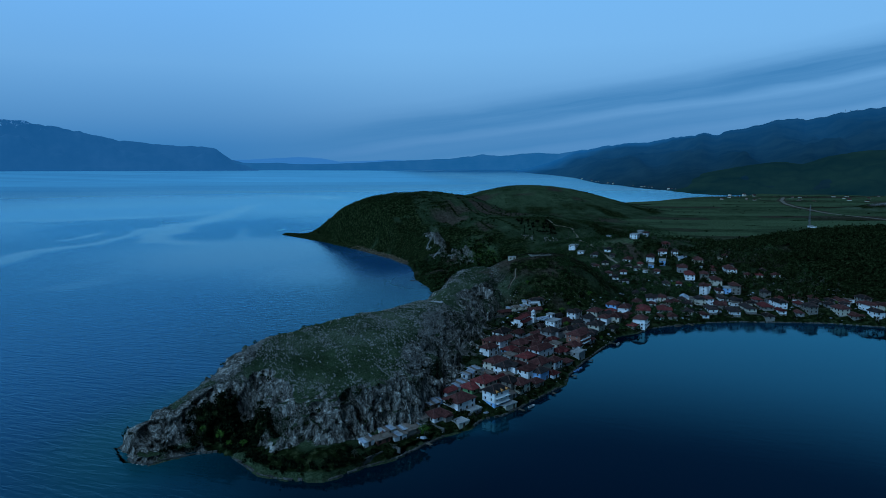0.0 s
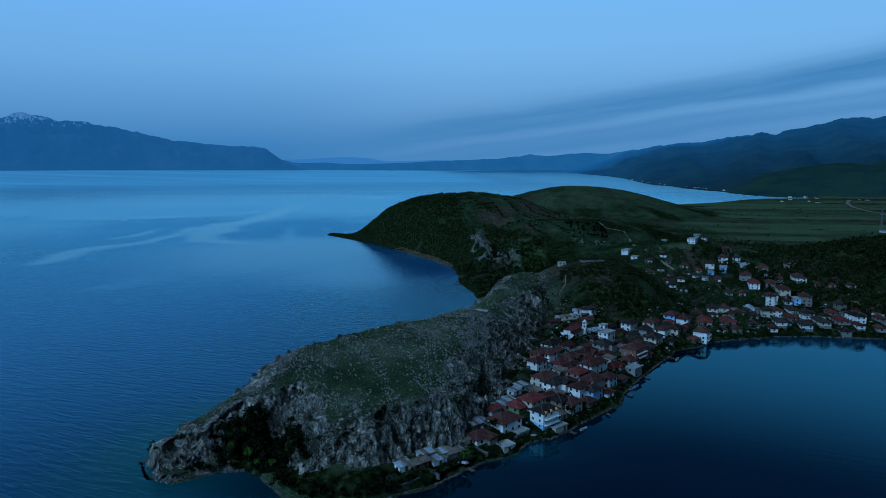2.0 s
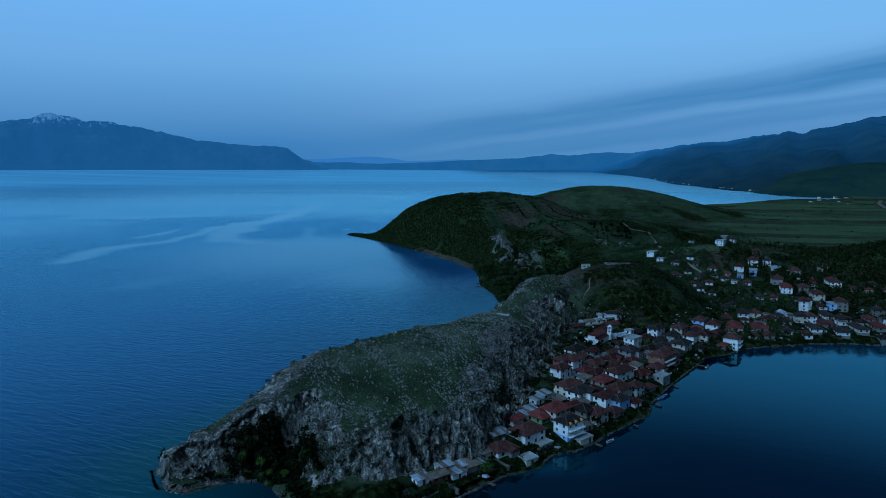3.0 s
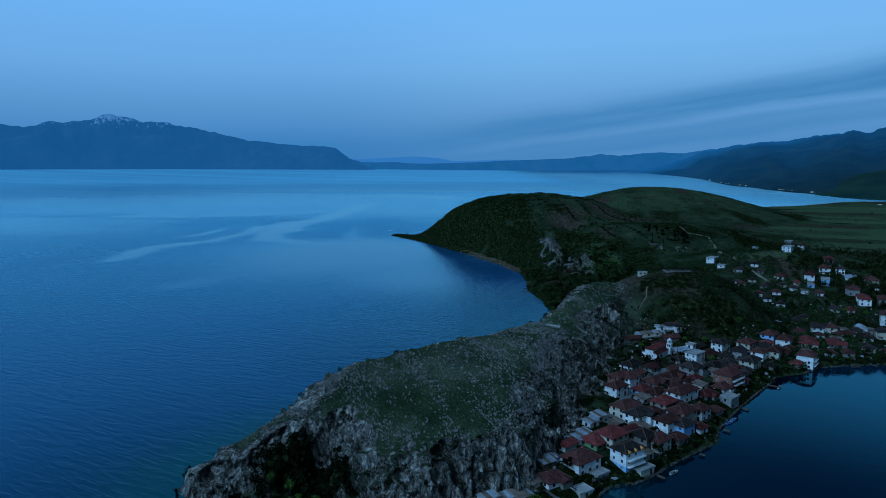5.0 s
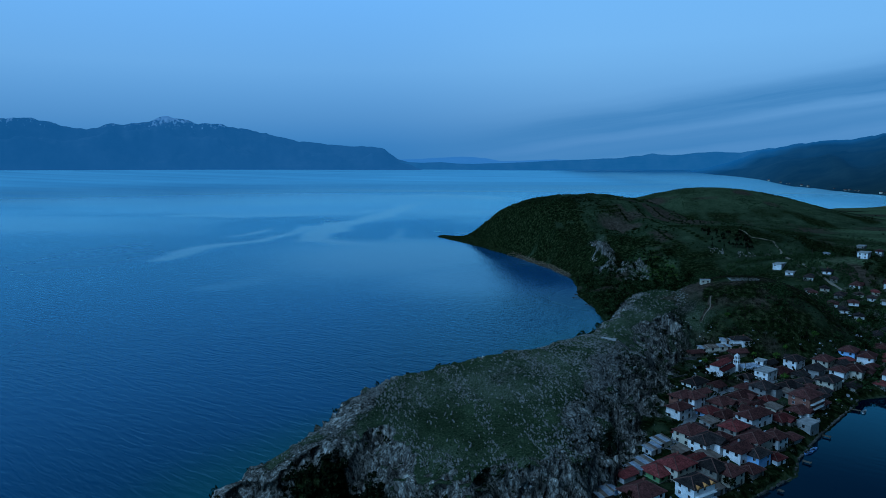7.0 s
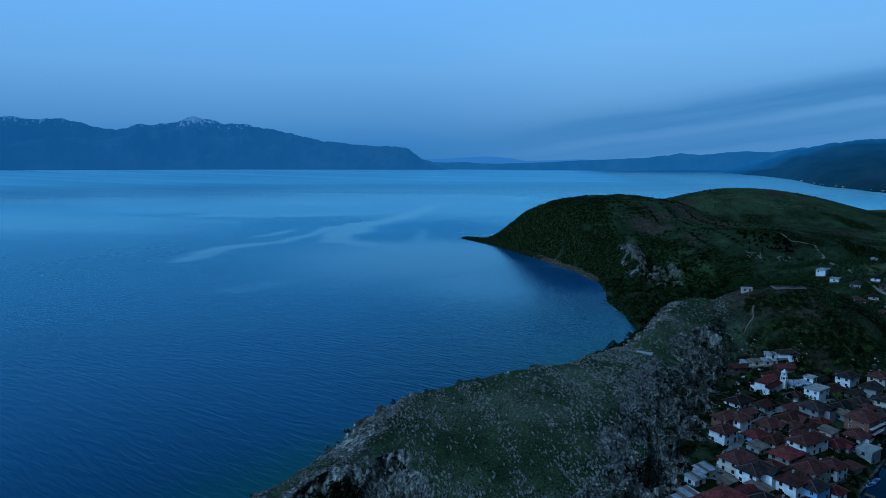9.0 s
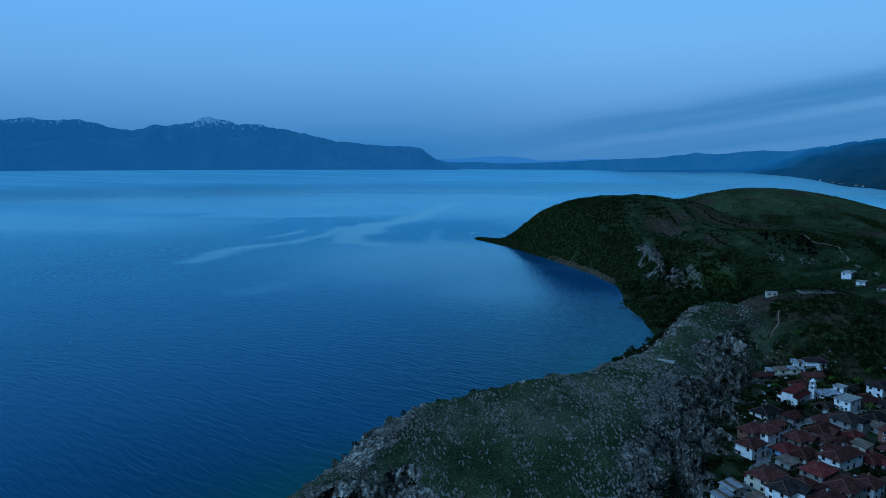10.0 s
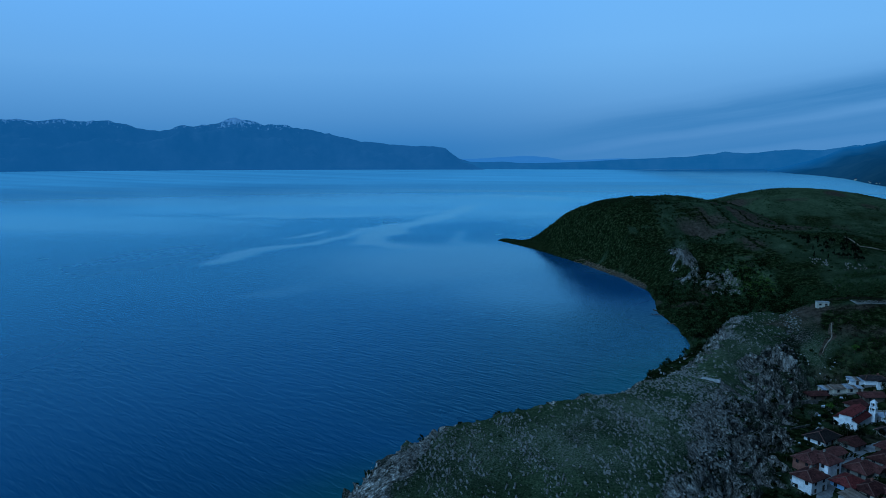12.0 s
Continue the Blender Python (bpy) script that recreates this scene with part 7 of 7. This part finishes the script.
def boat(x, y, turn, length, mat, label):
    ob = new("rowing_boat")
    ob.matrix_basis = pose(x, y, 0.05, 0, 0, turn)
    bm = bmesh.new()
    rows = []
    for i in range(9):
        t = i / 8
        wd = 0.75 * (1 - (2 * t - 0.9) ** 4 * 0.75) if t < 0.95 else 0.06
        k = 0.12 * (2 * t - 1) ** 2
        rows.append([bm.verts.new((length * (t - 0.5), s * wd * f, zz)) for s, f, zz in ((-1, 1, 0.45 + k), (-1, 0.75, 0.0), (0, 0, -0.18), (1, 0.75, 0.0), (1, 1, 0.45 + k))])
    for a, b in zip(rows[:-1], rows[1:]):
        for j in range(4):
            bm.faces.new((a[j], a[j + 1], b[j + 1], b[j]))
    bm.faces.new(rows[0])
    bm.faces.new(list(reversed(rows[-1])))
    r = bmesh.ops.solidify(bm, geom=list(bm.faces), thickness=0.05)
    part("hull", bm, mat, ob)
    for u in (-0.22, 0.12):
        bm = bmesh.new()
        box(bm, u * length - 0.14, u * length + 0.14, -0.6, 0.6, 0.27, 0.32)
        part("thwart", bm, WOOD_M, ob)
    return tagged(ob, label, "boat", "rowing boats")


boat(99.5, 376, 60, 5.0, WALLS["white"], "white rowing boat moored at the shore")
boat(64.5, 326.5, 40, 4.6, WALLS["blue"], "light blue rowing boat moored at the shore")
boat(67, 330, 48, 4.4, WALLS["blue"], "light blue rowing boat beside a jetty")
boat(34, 277, 45, 4.4, WALLS["white"], "white rowing boat below the gardens")
boat(150, 416, 10, 4.6, WALLS["wood"], "weathered wooden rowing boat near the bank")
boat(-33, 606, 150, 4.4, WALLS["wood"], "weathered wooden rowing boat in the bay")


def utility_pole(x, y, turn, tall=8.5):
    ob = new("utility_pole")
    ob.matrix_basis = pose(x, y, ground_z(x, y), 0, 0, turn)
    bm = bmesh.new()
    bmesh.ops.create_cone(bm, cap_ends=True, segments=8, radius1=0.16, radius2=0.10, depth=tall + 1, matrix=Matrix.Translation((0, 0, tall / 2 - 0.5)))
    part("pole", bm, BARK, ob)
    bm = bmesh.new()
    box(bm, -0.9, 0.9, -0.06, 0.06, tall - 0.7, tall - 0.55)
    part("crossarm", bm, BARK, ob)
    tagged(ob, "tall wooden utility pole with a crossarm", "pole", "utility poles")


for x, y in ((132, 698), (150, 640), (191, 552), (112, 462), (160, 470), (230, 560)):
    utility_pole(x, y, x * 3)

# garden walls of rubble between the plots
for i, (x, y, a, n) in enumerate(((-31, 224, 45, 9), (-24, 231, -42, 7), (-18, 240, 45, 9), (-8, 249, -40, 8), (8, 263, 45, 8), (30, 285, 45, 9), (38, 300, -40, 9), (52, 318, 45, 9), (60, 345, 48, 9),
                                  (85, 395, 30, 10), (140, 428, 10, 12), (170, 436, 5, 12), (200, 440, -5, 12), (215, 432, -8, 10), (95, 410, 30, 9), (24, 380, 40, 10), (30, 405, 20, 10))):
    bm = bmesh.new()
    box(bm, -n / 2, n / 2, -0.25, 0.25, -1.6, 0.6)
    bmesh.ops.subdivide_edges(bm, edges=[e for e in bm.edges if abs(e.verts[0].co.x - e.verts[1].co.x) > 1], cuts=7)
    _rng = random.Random(300 + i)
    for v in bm.verts:
        v.co += Vector((_rng.uniform(-0.05, 0.05), _rng.uniform(-0.1, 0.1), _rng.uniform(-0.16, 0.12)))
    w = new("garden_wall", mesh_of("garden_wall", bm, QUAY_M))
    w.matrix_basis = pose(x, y, ground_z(x, y), 0, 0, a)
    tagged(w, "low rubble stone garden wall between village plots", "wall", "garden walls")

# far farmsteads on the plain and along the eastern shore
bm = bmesh.new()
box(bm, -6, 6, -4, 4, -3, 5)
FAR_WALL_ME = mesh_of("wall", bm, WALLS["cream"])
bm = bmesh.new()
hip_roof(bm, 12, 8, 5, 2.3, 0.6, 3.5)
FAR_ROOF_ME = mesh_of("roof", bm, ROOFS["brown"])
_rng = random.Random(21)
for i in range(58):
    if i < 30:
        az, r = radians(_rng.uniform(24, 36)), _rng.uniform(1850, 2250)
    elif i < 48:
        az, r = radians(_rng.uniform(17.5, 22)), _rng.uniform(2360, 2620)
        r = np.interp(math.degrees(az), [17.5, 18.4, 22], [2740, 2665, 2400]) + _rng.uniform(0, 60)
    else:
        az = radians(_rng.uniform(11, 17))
        r = np.interp(math.degrees(az), [10.5, 14.2, 18.4], [4010, 3095, 2665]) + _rng.uniform(0, 40)
    x, y = r * math.sin(az) - 10, r * math.cos(az) + 60
    f = new("farmhouse")
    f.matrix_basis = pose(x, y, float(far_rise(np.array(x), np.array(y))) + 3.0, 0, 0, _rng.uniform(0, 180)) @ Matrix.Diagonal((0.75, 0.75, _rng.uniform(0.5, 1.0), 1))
    shared("wall", FAR_WALL_ME, f, Matrix.Identity(4))
    shared("roof", FAR_ROOF_ME, f, Matrix.Identity(4))
    tagged(f, "far pale farmhouse with brown roof by the plain", "house", "far houses")


# masts on the eastern crest, a power pylon and a white house on the wooded rise before the plain
def mast(x, y, z, tall):
    ob = new("radio_mast")
    ob.matrix_basis = pose(x, y, z)
    bm = bmesh.new()
    limb(bm, (0, 0, -20), (0, 0, tall), 0.7, 0.4)
    part("pole", bm, BARK, ob)
    bm = bmesh.new()
    for h in (0.7, 0.85):
        box(bm, -1.4, 1.4, -0.5, 0.5, tall * h, tall * h + 1.8)
    part("antenna", bm, BARK, ob)
    tagged(ob, "thin dark radio mast on the mountain crest", "mast", "radio masts")


for az, tall in ((32.05, 26), (32.4, 17), (32.8, 14)):
    r = 4690
    mast(r * math.sin(radians(az)) - 10, r * math.cos(radians(az)) + 60, 108 + r * math.tan(radians(np.interp(az, [31.3, 32.7, 36], [3.49, 3.71, 4.0]))) - 6, tall)


def power_pylon(x, y, tall, turn):
    ob = new("power_pylon")
    ob.matrix_basis = pose(x, y, ground_z(x, y), 0, 0, turn)
    for sx in (-1, 1):
        for sy in (-1, 1):
            bm = bmesh.new()
            limb(bm, (sx * 1.3, sy * 1.3, -1), (sx * 0.35, sy * 0.35, tall), 0.22, 0.14)
            part("leg", bm, PYLON_M, ob)
    for i in range(6):
        h0, h1 = tall * i / 6.5, tall * (i + 1) / 6.5
        a, b = 1.3 - 0.95 * h0 / tall, 1.3 - 0.95 * h1 / tall
        bm = bmesh.new()
        for sy in (-1, 1):
            limb(bm, (-a, sy * a, h0), (b, sy * b, h1), 0.1, 0.1)
            limb(bm, (sy * a, a, h0), (sy * b, -b, h1), 0.1, 0.1)
        part("brace", bm, PYLON_M, ob)
    for h in (0.72, 0.84, 0.95):
        bm = bmesh.new()
        limb(bm, (-3.2, 0, tall * h), (3.2, 0, tall * h), 0.15, 0.15)
        part("crossarm", bm, PYLON_M, ob)
    tagged(ob, "tall grey steel lattice power pylon", "pylon", "power pylons")


PYLON_M = surface("dull_galvanised_steel", (0.10, 0.10, 0.10), (0.20, 0.20, 0.20), 1.0, 0.6, 6.0, 0.01, 0.5)
power_pylon(585, 1032, 34, 20)
house(571, 1000, 85, 12, 8, 1, "flat", "white", "concrete", "low white house with flat concrete roof beside the plain", chimney=False)
